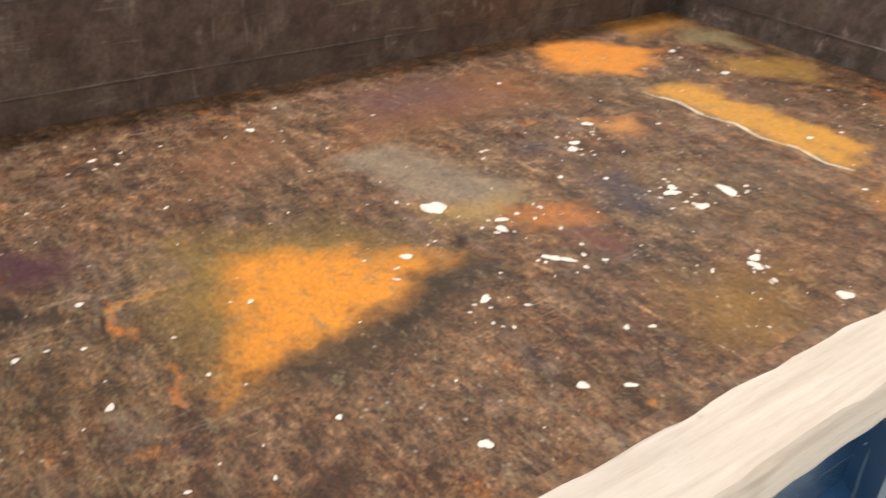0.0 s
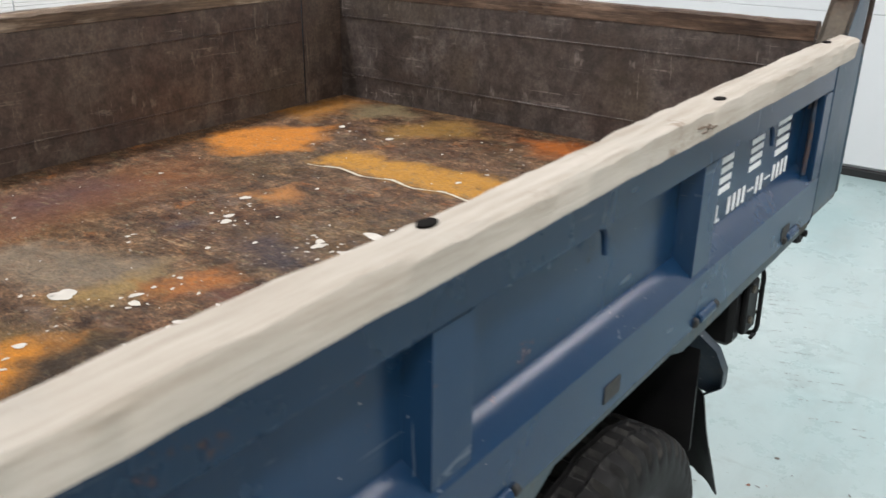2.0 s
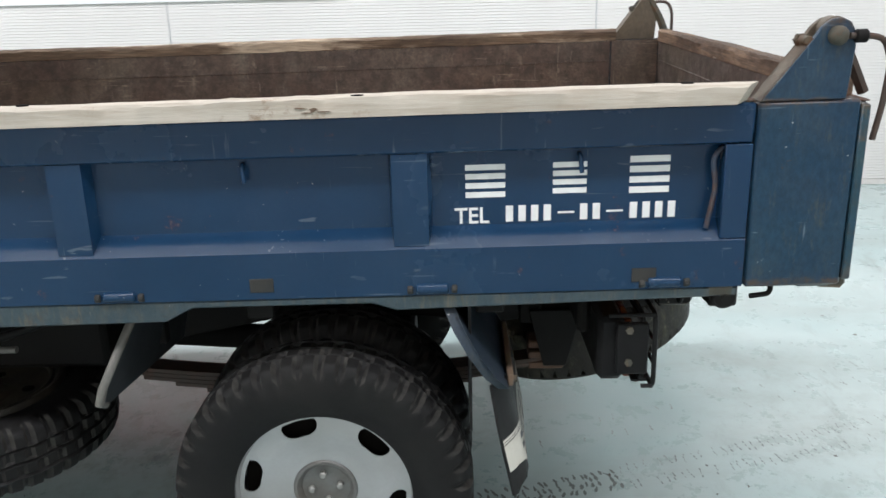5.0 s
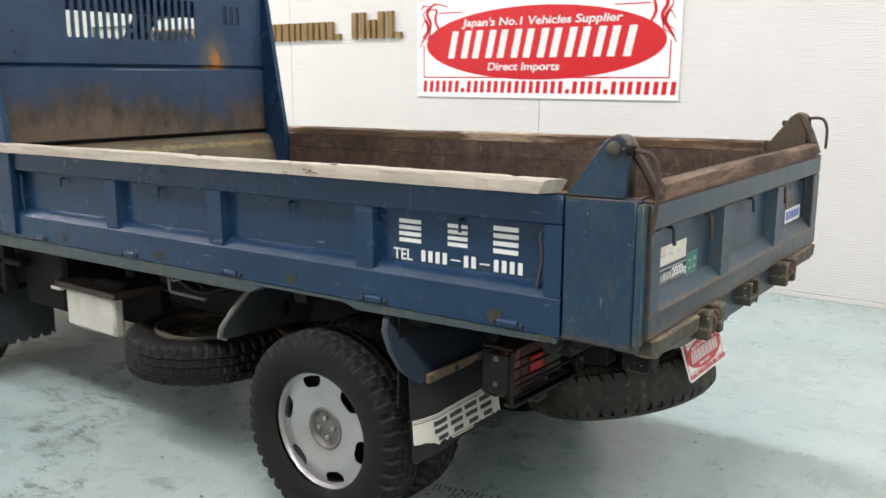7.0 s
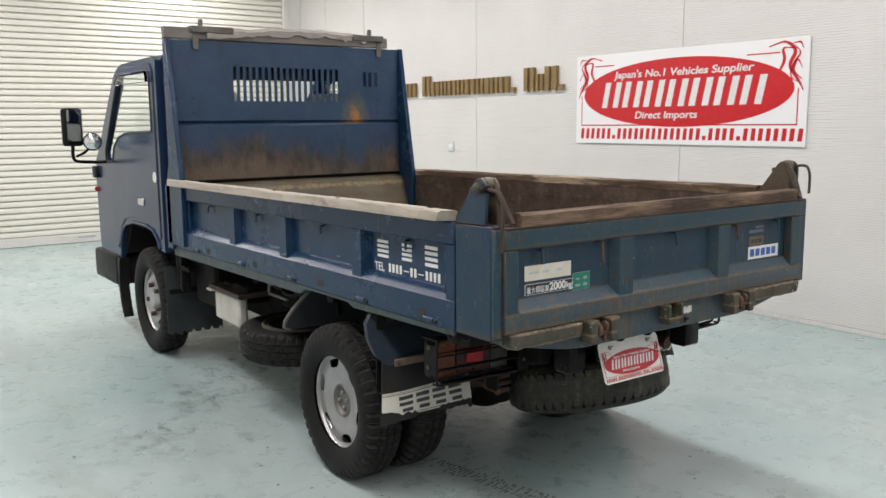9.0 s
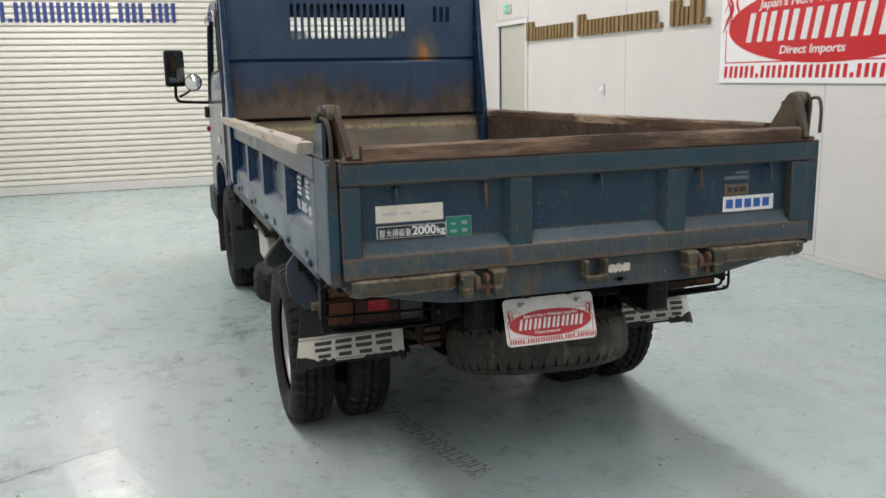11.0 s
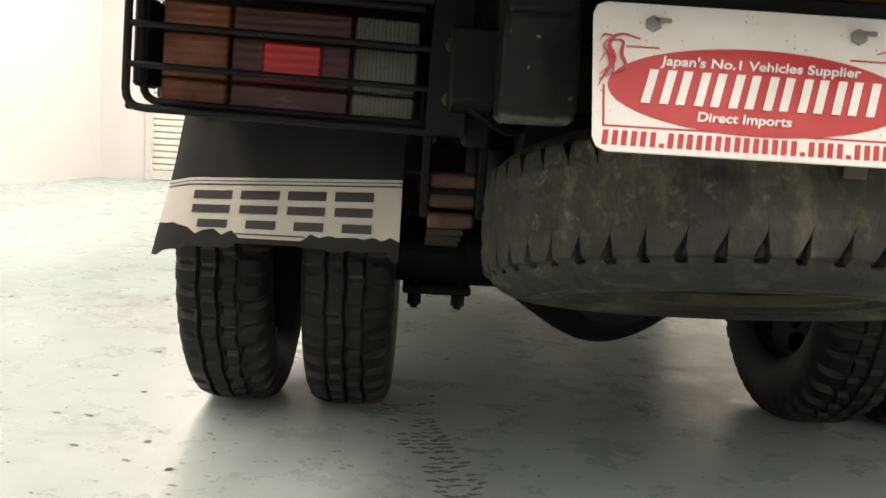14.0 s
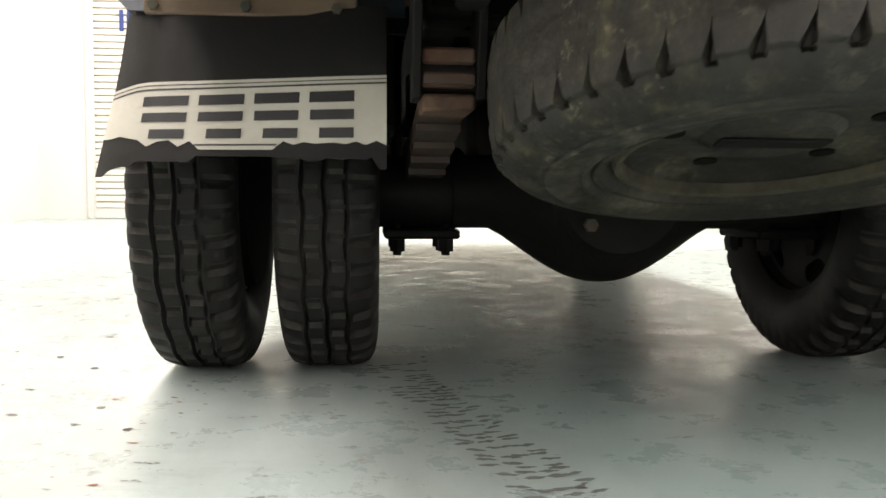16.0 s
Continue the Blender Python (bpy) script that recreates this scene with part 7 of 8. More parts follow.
# ---- rear lamps with wire guards ----
def rear_lamp(flip):
    def X(x):
        x = -0.44 + (x + 0.44) * 1.12
        return x if not flip else 2 * CX - x

    def bx(a, b, bevel=0.003):
        return one_box((min(X(a[0]), X(b[0])), a[1], a[2]), (max(X(a[0]), X(b[0])), b[1], b[2]), bevel)

    lamp = part("rear_lamp", bx((-0.752, 0.410, 0.564), (-0.425, 0.470, 0.714), 0.012), m_lampbox, truck, "long rear lamp in a black housing behind a wire guard")
    for a, b, mat, label in ((-0.742, -0.662, m_amber, "amber lens"), (-0.658, -0.514, m_dark_lens, "dark red lens"), (-0.510, -0.433, m_clear_lens, "clear lens")):
        for z0, z1 in ((0.568, 0.601), (0.603, 0.663), (0.665, 0.704)):
            part("lens", bx((a, 0.396, z0), (b, 0.411, z1), 0.003), mat, lamp, label)
    part("reflector", bx((-0.619, 0.387, 0.609), (-0.549, 0.3955, 0.659), 0.003), m_bright_lens, lamp, "bright red reflector")
    bm = bmesh.new()
    for x0, x1, y, z0, z1 in ((-0.769, -0.418, 0.350, 0.556, 0.726), (-0.755, -0.428, 0.372, 0.566, 0.718)):
        pts = bend([(X(x1), y, z0), (X(x0), y, z0), (X(x0), y, z1), (X(x1), y, z1)], 0.025)
        tube(bm, pts, 0.0055, 8)
    for z in (0.612, 0.664):
        tube(bm, bend([(X(-0.768), 0.350, z), (X(-0.418), 0.350, z)], 0.01), 0.0045, 8)
    for z, y in ((0.558, 0.375), (0.724, 0.45)):
        tube(bm, [(X(-0.765), 0.350, z), (X(-0.765), y, z)], 0.005, 8)
    part("wire_guard", bm, m_lampbox, lamp, "black wire guard")
    bm = bmesh.new()
    prism(bm, [(X(-0.418), 0.555), (X(-0.37), 0.555), (X(-0.37), 0.735), (X(-0.418), 0.735)], "y", 0.350, 0.360, 0.002)
    box(bm, (min(X(-0.418), X(-0.37)), 0.360, 0.555), (max(X(-0.418), X(-0.37)), 0.47, 0.562), 0)
    part("mount_plate", bm, m_lampbox, lamp)
    part("base_strip", bx((-0.735, 0.350, 0.553), (-0.372, 0.39, 0.559), 0.001), m_lampbox, lamp)
    for z in (0.60, 0.67):
        part("bolt", drum(bmesh.new(), (X(-0.394), 0.344, z), 0.009, -0.006, 0.006, "y", 6), m_sill, lamp)
    part("side_arm", bx((-0.66, 0.470, 0.635), (-0.40, 0.50, 0.74), 0.01), m_black, lamp)
    part("side_bracket", bx((-0.766, 0.362, 0.585), (-0.7525, 0.432, 0.705), 0.004), m_lampbox, lamp)
    for z in (0.615, 0.69):
        part("bolt", drum(bmesh.new(), (X(-0.7665), 0.405, z), 0.009, -0.005, 0.005, "x", 6), m_sill, lamp)
    droop = Matrix.Rotation(radians(-1.3 if flip else 1.3), 4, "Y")
    at = Matrix.Translation((X(-0.60), 0.0, 0.64))
    for ob in (lamp, *lamp.children):
        ob.data.transform(Matrix.Translation((0, 0.045, 0.012)) @ at @ droop @ at.inverted())
    return lamp


lamp_left = rear_lamp(False)
lamp_right = rear_lamp(True)

# number plate board: tilted, white, with the same printed oval
plate = new("number_plate")
PW, PH = 0.332, 0.158
plate.matrix_basis = Matrix.Translation((-0.256, 0.078, 0.549)) @ Matrix.Rotation(math.atan2(0.051, 0.151), 4, "X").inverted() @ Matrix.Rotation(math.pi / 2, 4, "X")
plate.parent = truck
tagged(plate, "white dealer plate with a red oval under the tail")
c = 0.014
pts = [(c, 0), (PW - c, 0), (PW - c * 0.3, c * 0.3), (PW, c), (PW, PH - c), (PW - c * 0.3, PH - c * 0.3), (PW - c, PH), (c, PH), (c * 0.3, PH - c * 0.3), (0, PH - c), (0, c), (c * 0.3, c * 0.3)]
part("sheet", prism(bmesh.new(), pts, "z", -0.002, 0.0, 0.0006), m_plate, plate)
ART = Matrix.Translation((0, 0, -0.0005)) @ Matrix.Scale(0.80, 4, (0, 1, 0))
artwork(plate, PW, PH, m_plate_red, ART, 0.0003, 0.0)
for x in (0.060, 0.268):
    bm = drum(bmesh.new(), (x, 0.135, 0.0), 0.0085, 0.0, 0.006, "z", 6, 0.001)
    box(bm, (x, 0.136, 0.003), (x + 0.018, 0.141, 0.006), 0.001, Matrix.Translation((0, 0, 0)))
    part("wing_bolt", bm, m_dullmetal, plate, "dull metal wing bolt")
part("plate_carrier", one_box((-0.23, 0.150, 0.62), (0.06, 0.165, 0.72), 0.004), m_black, truck, "black plate carrier")
for x in (-0.19, 0.02):
    part("carrier_tab", one_box((x - 0.012, 0.108, 0.536), (x + 0.012, 0.114, 0.62), 0.002), m_sill, truck, "small brown tab")


# ---- mudguards ----
m_guard = worn("dull_blue_paint", (0.009, 0.021, 0.041), (0.016, 0.030, 0.048), 0.4, 6.0, rust=0.14, rust_color=(0.09, 0.05, 0.026), mottle=0.45, mottle_color=(0.05, 0.052, 0.045), dust=0.4, dust_color=(0.06, 0.066, 0.072), chips=0.6, bump=0.1, spec=0.35)
def rear_guard(flip):
    def X(x):
        return x if not flip else 2 * CX - x

    # bent steel plate behind the wheel, outer corners cut off
    top, bot = (0.846, 0.80), (0.716, 0.578)
    bm = bmesh.new()
    outline = [(-0.42, 0.0), (-0.80, 0.0), (-0.862, 0.30), (-0.872, 0.55), (-0.862, 0.80), (-0.82, 1.0), (-0.42, 1.0)]

    def at(x, u, off):
        y, z = top[0] + (bot[0] - top[0]) * u + 0.006 * math.sin(u * math.pi), top[1] + (bot[1] - top[1]) * u
        return (X(x), y - off, z)

    a = [bm.verts.new(at(x, u, 0.0)) for x, u in outline]
    b = [bm.verts.new(at(x, u, 0.004)) for x, u in outline]
    bm.faces.new(a), bm.faces.new(b[::-1])
    for i in range(len(a)):
        bm.faces.new((a[i], a[(i + 1) % len(a)], b[(i + 1) % len(a)], b[i]))
    guard = part("mudguard", bm, m_guard, truck, "blue steel mudguard behind the rear wheels")
    bm = bmesh.new()
    # folded flange along the outer edge
    rim = outline[1:-1]
    a, b = [[bm.verts.new(at(x, u, o)) for x, u in rim] for o in (-0.018, 0.006)]
    c, d = [[bm.verts.new(at(x + 0.003, u, o)) for x, u in rim] for o in (-0.018, 0.006)]
    for p, q in ((a, b), (c, d), (a, c), (b, d)):
        for i in range(len(rim) - 1):
            bm.faces.new((p[i], p[i + 1], q[i + 1], q[i]))
    bm.faces.new((a[0], b[0], d[0], c[0])), bm.faces.new((a[-1], b[-1], d[-1], c[-1]))
    part("rolled_edge", bm, m_guard, guard)
    part("strip", one_box((min(X(-0.795), X(-0.49)), 0.699, 0.572), (max(X(-0.795), X(-0.49)), 0.7125, 0.602), 0.003), m_strip, guard, "brown wooden strip")
    for x in (-0.78, -0.65, -0.52):
        part("bolt", drum(bmesh.new(), (X(x), 0.697, 0.584), 0.008, -0.006, 0.004, "y", 6), m_sill, guard)
    # rubber flap with a torn lower edge, its band sagging to the outside
    def lift(u, z):
        return (0.018 * u - 0.009 - 0.008 * max(0.0, 0.12 - u) / 0.12) * max(0.0, min(1.0, (z - 0.36) / 0.10)) * max(0.0, min(1.0, (0.59 - z) / 0.05))

    rn = random.Random(7)
    n = 40
    bm = bmesh.new()
    cols = []
    for k in range(n + 1):
        u = k / n
        x = -0.826 + 0.378 * u
        zb = 0.366 + rn.uniform(-0.004, 0.004)
        if u < 0.05:
            zb = 0.338
        elif u < 0.14:
            zb = 0.352 + rn.uniform(-0.006, 0.006)
        elif u < 0.34:
            zb = 0.360
        elif u < 0.62:
            zb = 0.3685
        elif u > 0.96:
            zb = 0.352
        zt = 0.590
        col = []
        for z in (zt, 0.52, 0.478, 0.44, 0.40, zb):
            t = (zt - z) / 0.25
            bulge = 0.045 * (max(0, 0.22 - u) / 0.22) ** 2
            col.append((X(x - 0.040 * (1 - u) * t), 0.7035 - 0.048 * t + bulge + 0.004 * math.sin(u * 5), z + lift(u, z)))
        cols.append(col)
    front = [[bm.verts.new(p) for p in c] for c in cols]
    back = [[bm.verts.new((p[0], p[1] + 0.006, p[2])) for p in c] for c in cols]
    for g in (front, back):
        for c0, c1 in zip(g, g[1:]):
            for i in range(5):
                bm.faces.new((c0[i], c1[i], c1[i + 1], c0[i + 1]))
    for c0, c1, d0, d1 in zip(front, front[1:], back, back[1:]):
        bm.faces.new((c0[5], c1[5], d1[5], d0[5])), bm.faces.new((c0[0], d0[0], d1[0], c1[0]))
    for c, d in ((front[0], back[0]), (front[-1], back[-1])):
        for i in range(5):
            bm.faces.new((c[i], c[i + 1], d[i + 1], d[i]))
    flap = part("mud_flap", bm, m_plastic, guard, "black rubber mud flap with a torn edge")

    def on_flap(u, z, off=0.0):
        t = (0.59 - z) / 0.25
        return (X(-0.826 + 0.378 * u - 0.040 * (1 - u) * t), 0.7035 - 0.048 * t + 0.045 * (max(0, 0.22 - u) / 0.22) ** 2 + 0.004 * math.sin(u * 5) - off, z + lift(u, z))

    def strip(bm, u0, u1, z0, z1, off, ragged=False):
        m = 28
        lo, hi = [], []
        for k in range(m + 1):
            u = u0 + (u1 - u0) * k / m
            zb = z0
            if ragged:
                zb = 0.378
                if u < 0.13:
                    zb = 0.398 + 0.012 * math.sin(u * 90)
                elif u < 0.34:
                    zb = 0.388 + 0.006 * math.sin(u * 60)
                elif u > 0.62:
                    zb = 0.387 + 0.003 * math.sin(u * 80)
            lo.append(bm.verts.new(on_flap(u, zb, off))), hi.append(bm.verts.new(on_flap(u, z1, off)))
        for k in range(m):
            bm.faces.new((lo[k], lo[k + 1], hi[k + 1], hi[k]))
        return bm

    band = part("white_band", strip(bmesh.new(), 0.0, 1.0, 0.378, 0.479, 0.0015, True), m_flapwhite, flap, "worn white band")
    for u0, u1, z0, z1 in ((0.0, 1.0, 0.4665, 0.4690), (0.0, 1.0, 0.4730, 0.4745), (0.34, 0.62, 0.3835, 0.3860)):
        part("pin_line", strip(bmesh.new(), u0, u1, z0, z1, 0.0025), m_sticker_black, flap)
    # trade mark as plain bars, four groups of three
    for k in range(4):
        u0 = 0.14 + 0.195 * k
        for u1, z0, z1 in ((0.16, 0.443, 0.458), (0.155, 0.419, 0.433), (0.12, 0.394, 0.408)):
            part("mark_bar", strip(bmesh.new(), u0 + (0.16 - u1), u0 + 0.16, z0, z1, 0.0028), m_sticker_black, flap, "plain black bar")
    return guard


guard_left = rear_guard(False)
guard_right = rear_guard(True)
# rubber apron between plate and wheel, its lower edge cut into hooked teeth
pts = [(-0.82, 0.78), (-0.60, 0.78), (-0.545, 0.60), (-0.475, 0.43)]
for k in range(8):
    x, z = -0.475 - 0.044 * k, 0.391 + 0.0092 * k
    pts += [(x + 0.004, z + 0.010), (x + 0.007, z - 0.006), (x - 0.008, z + 0.002), (x - 0.020, z + 0.020), (x - 0.032, z + 0.029), (x - 0.042, z + 0.026)]
bm = prism(bmesh.new(), pts + [(-0.828, 0.49)], "y", 0.792, 0.798)
part("inner_apron", bm, m_plastic, truck, "black rubber apron with a serrated edge")


m_lining = worn("dusty_dark_steel", (0.011, 0.015, 0.019), (0.022, 0.027, 0.031), 0.5, 7.0, dust=0.5, dust_color=(0.050, 0.053, 0.054))


def front_guard(flip):
    """Bent plate ahead of the rear wheels with its outer corners cut off."""
    def X(x):
        return x if not flip else 2 * CX - x

    outline = [(-0.45, 0.0), (-0.70, 0.0), (-0.745, 0.24), (-0.815, 0.60), (-0.848, 0.84), (-0.848, 0.98), (-0.82, 1.04), (-0.45, 1.04)]

    def at(x, u, off):
        return (X(x), 1.485 + 0.15 * (-0.45 - x) + 0.06 * u ** 1.3 + off, 0.80 - 0.235 * u)

    def plate(off0, off1, grow):
        bm = bmesh.new()
        a, b = [bm.verts.new(at(x + (0.004 * grow if x < -0.5 else 0), u, off0)) for x, u in outline], [bm.verts.new(at(x + (0.004 * grow if x < -0.5 else 0), u, off1)) for x, u in outline]
        bm.faces.new(a), bm.faces.new(b[::-1])
        for i in range(len(a)):
            bm.faces.new((a[i], a[(i + 1) % len(a)], b[(i + 1) % len(a)], b[i]))
        return bm

    guard = part("front_guard", plate(0.0, 0.004, 0), m_lining, truck, "dusty dark steel guard ahead of the rear wheels")
    part("lining", plate(-0.004, -0.0005, 2), m_lining, guard, "dusty dark lining on the wheel side")
    part("rolled_edge", tube(bmesh.new(), [at(x, u, 0.004) for x, u in outline[1:-1]], 0.010, 8), m_dullsteel, guard, "pale worn edge")
    part("stay", one_box((min(X(-0.60), X(-0.57)), 1.535, 0.60), (max(X(-0.60), X(-0.57)), 1.60, 0.78), 0.003), m_black, guard)
    return guard


front_guard(False)
front_guard(True)
# battery box and its tray
box_thing = part("battery_box", one_box((-0.745, 2.43, 0.385), (-0.69, 2.80, 0.556), 0.012), m_battery, truck, "dirty white plastic battery box")
part("lid", one_box((-0.757, 2.40, 0.5565), (-0.40, 2.86, 0.585), 0.004), m_hook, box_thing, "rusty brown lid plate")
part("cap", one_box((-0.762, 2.82, 0.540), (-0.70, 2.895, 0.556), 0.005), m_battery, box_thing, "pale plastic cap")
bm = box(bmesh.new(), (-0.70, 2.43, 0.566), (-0.50, 2.63, 0.62), 0.01)
box(bm, (-0.69, 2.66, 0.566), (-0.52, 2.80, 0.60), 0.01)
part("battery", bm, m_black, box_thing)
part("support", one_box((-0.62, 2.45, 0.62), (-0.56, 2.52, 0.76), 0.004), m_black, box_thing)
bm = bmesh.new()
tube(bm, bend([(-0.72, 2.06, 0.80), (-0.72, 2.06, 0.645), (-0.72, 1.84, 0.645)], 0.02), 0.008, 8)
tube(bm, bend([(-0.74, 2.0, 0.80), (-0.75, 2.0, 0.70), (-0.74, 1.94, 0.72)], 0.02), 0.006, 8)
part("stay", bm, m_dullsteel, truck, "grey steel stay under the bed")
bm = box(bmesh.new(), (-0.72, 2.84, 0.42), (-0.36, 3.2, 0.74), 0.02)
part("tank", bm, m_black, truck, "dark tank beside the frame")
# unseen block, sized to cover lit floor where shade should lie
part("gearbox", box(box(bmesh.new(), (-0.18, 2.90, 0.18), (0.20, 3.95, 0.62), 0.05, segs=2), (-0.12, 2.70, 0.30), (0.13, 2.95, 0.56), 0.04, segs=2), m_black, truck, "added dark gearbox block covering the lit floor under the cab")
bm = box(bmesh.new(), (0.30, 1.9, 0.36), (0.74, 2.8, 0.68), 0.04)
part("fuel_tank", bm, m_black, truck, "black fuel tank under the bed")
bm = box(bmesh.new(), (-0.52, 1.72, 0.50), (-0.395, 2.36, 0.745), 0.015)
drum(bm, (-0.56, 2.2, 0.66), 0.05, -0.10, 0.10, "y", 18, 0.01)
part("valve_box", bm, m_black, truck, "dark valve box under the load floor")
bm = bmesh.new()
for k, (x, z) in enumerate(((-0.60, 0.74), (-0.63, 0.70), (-0.57, 0.71))):
    tube(bm, bend([(x, 1.75, z), (x - 0.03, 1.95, z - 0.05 - 0.02 * k), (x, 2.15, z - 0.02), (x + 0.05, 2.4, z)], 0.1), 0.011, 8)
part("hose", bm, m_lampbox, truck, "black rubber hose bundle")
# hoist under the load floor, in the dark
# the lower box is added to hide lit floor seen under the bed
part("hoist_box", box(one_box((-0.20, 1.4, 0.58), (0.22, 2.7, 0.75), 0.02), (-0.17, 1.78, 0.32), (0.20, 2.62, 0.585), 0.03), m_black, truck, "dark hoist gear under the load floor with an added lower block")
bm = tube(bmesh.new(), bend([(0.20, 2.6, 0.45), (0.35, 1.9, 0.45), (0.42, 0.9, 0.60), (0.42, 0.35, 0.55)], 0.1), 0.028, 12)
part("exhaust_pipe", bm, m_rust, truck, "rusty exhaust pipe")
bm = bmesh.new()
tube(bm, bend([(-0.30, 0.20, 0.62), (-0.28, 0.30, 0.60), (-0.27, 0.36, 0.66), (-0.2, 0.42, 0.70)], 0.05), 0.006, 6)
tube(bm, bend([(-0.36, 0.36, 0.60), (-0.30, 0.42, 0.565), (-0.26, 0.48, 0.60), (-0.22, 0.5, 0.68)], 0.05), 0.008, 6)
part("wiring", bm, m_lampbox, truck, "black wiring loom")

# ---- cab ----
CL, CR = -0.858, 0.800
SIDE = [(3.34, 0.72), (3.42, 0.735), (3.46, 0.79), (3.56, 0.845), (3.70, 0.865), (4.0, 0.862), (4.18, 0.835), (4.28, 0.78), (4.34, 0.68), (4.36, 0.57), (4.90, 0.56), (4.945, 0.62), (4.96, 1.10), (4.93, 1.26), (4.86, 1.32),
        (4.30, 1.87), (4.22, 1.915), (4.08, 1.945), (3.40, 1.955), (3.34, 1.93)]
WIN = [(3.455, 1.49), (3.455, 1.83), (3.485, 1.868), (4.11, 1.868), (4.18, 1.84), (4.585, 1.36), (4.60, 1.31), (4.58, 1.265), (4.43, 1.265), (4.36, 1.38), (4.24, 1.445), (4.05, 1.475)]
DOORL = [(3.40, 0.80), (3.45, 0.84), (3.56, 0.885), (3.70, 0.905), (4.0, 0.90), (4.20, 0.87), (4.31, 0.80), (4.38, 0.68), (4.42, 0.64), (4.66, 0.64), (4.67, 1.26), (4.62, 1.38), (4.21, 1.885), (4.11, 1.912), (3.44, 1.912), (3.40, 1.87)]
cab = new("cab")
cab.parent = truck
tagged(cab, "glossy blue truck cab with black bumper")
YZ = Matrix(((0, 0, 1, 0), (1, 0, 0, 0), (0, 1, 0, 0), (0, 0, 0, 1)))

for x, s in ((CL, 1), (CR, -1)):
    bm = from_curve([SIDE, WIN], 0.03, Matrix.Translation((x + s * 0.015, 0, 0)) @ YZ)
    side = part("side_panel", bm, m_blue_cab, cab)
    bm = from_curve([DOORL, WIN], 0.006, Matrix.Translation((x - s * 0.0032, 0, 0)) @ YZ)
    cdoor = part("door", bm, m_blue_cab, cab)
    bm = tube(bmesh.new(), [(x - s * 0.004, y, z) for y, z in WIN + WIN[:1]], 0.009, 6, False)
    part("window_seal", bm, m_seal, cdoor)
    part("window_pane", from_curve([WIN], 0.004, Matrix.Translation((x + s * 0.012, 0, 0)) @ YZ), m_glass, cdoor).visible_shadow = False
    bm = tube(bmesh.new(), [(x - s * 0.001, y, z) for y, z in DOORL + DOORL[:1]], 0.0035, 6, False)
    part("door_gap", bm, m_seal, cdoor)
    lo, hi = min(x - s * 0.014, x - s * 0.004), max(x - s * 0.014, x - s * 0.004)
    part("door_handle", one_box((lo, 3.71, 0.995), (hi, 3.83, 1.045), 0.004), m_chrome, cdoor, "bright door handle")
    lo, hi = min(x - s * 0.0110, x - s * 0.008), max(x - s * 0.0110, x - s * 0.008)
    part("round_sticker", drum(bmesh.new(), (0, 3.44, 1.20), 0.035, lo, hi, "x", 20), m_letter_white, cdoor, "white round sticker")
    part("visor", prism(bmesh.new(), [(3.46, 1.835), (3.49, 1.872), (4.12, 1.872), (4.19, 1.83), (4.19, 1.805), (3.46, 1.80)], "x", min(x - s * 0.03, x - s * 0.012), max(x - s * 0.03, x - s * 0.012), 0.003), m_glass, cdoor, "smoky clear wind deflector")
    arch = [(3.43, 0.735), (3.46, 0.79), (3.56, 0.845), (3.70, 0.865), (4.0, 0.862), (4.18, 0.835), (4.28, 0.78), (4.34, 0.68), (4.355, 0.57)]
    part("arch_lip", tube(bmesh.new(), [(x - s * 0.002, y, z) for y, z in arch], 0.012, 6), m_blue_cab, side)
# roof, back, front, floor and wheel wells
bm = prism(bmesh.new(), [(CL + 0.0305, 1.925), (CL + 0.06, 1.965), (CL + 0.2, 1.985), (CR - 0.2, 1.985), (CR - 0.06, 1.965), (CR - 0.0305, 1.925)], "y", 3.345, 4.10)
part("roof", bm, m_blue_cab, cab)
bw = [[(CL + 0.031, 0.72), (CR - 0.031, 0.72), (CR - 0.031, 1.924), (CL + 0.031, 1.924)], [(-0.55, 1.40), (0.56, 1.40), (0.56, 1.82), (-0.55, 1.82)]]
part("back_panel", from_curve(bw, 0.02, facing("rear", 0, 3.36, 0)), m_blue_cab, cab)
part("rear_pane", one_box((-0.55, 3.353, 1.40), (0.56, 3.358, 1.82), 0), m_glass, cab).visible_shadow = False
part("front_panel", one_box((CL + 0.031, 4.92, 0.56), (CR - 0.031, 4.955, 1.28), 0.01), m_blue_cab, cab)
bm = prism(bmesh.new(), [(4.90, 1.285), (4.27, 1.90), (4.265, 1.895), (4.895, 1.28)], "x", CL + 0.07, CR - 0.07)
part("windscreen", bm, m_glass, cab).visible_shadow = False
for x0, x1 in ((CL + 0.031, CL + 0.07), (CR - 0.07, CR - 0.031)):
    bm = prism(bmesh.new(), [(4.93, 1.26), (4.86, 1.32), (4.26, 1.915), (4.20, 1.90), (4.80, 1.28)], "x", x0, x1)
    part("windscreen_pillar", bm, m_blue_cab, cab)
part("front_header", one_box((CL + 0.031, 4.09, 1.90), (CR - 0.031, 4.27, 1.955), 0.015), m_blue_cab, cab)
part("cab_floor", one_box((CL + 0.031, 3.38, 0.87), (CR - 0.031, 4.91, 0.92), 0), m_dark, cab)
part("dashboard", one_box((CL + 0.04, 4.55, 0.93), (CR - 0.04, 4.90, 1.27), 0.05), m_dark, cab)
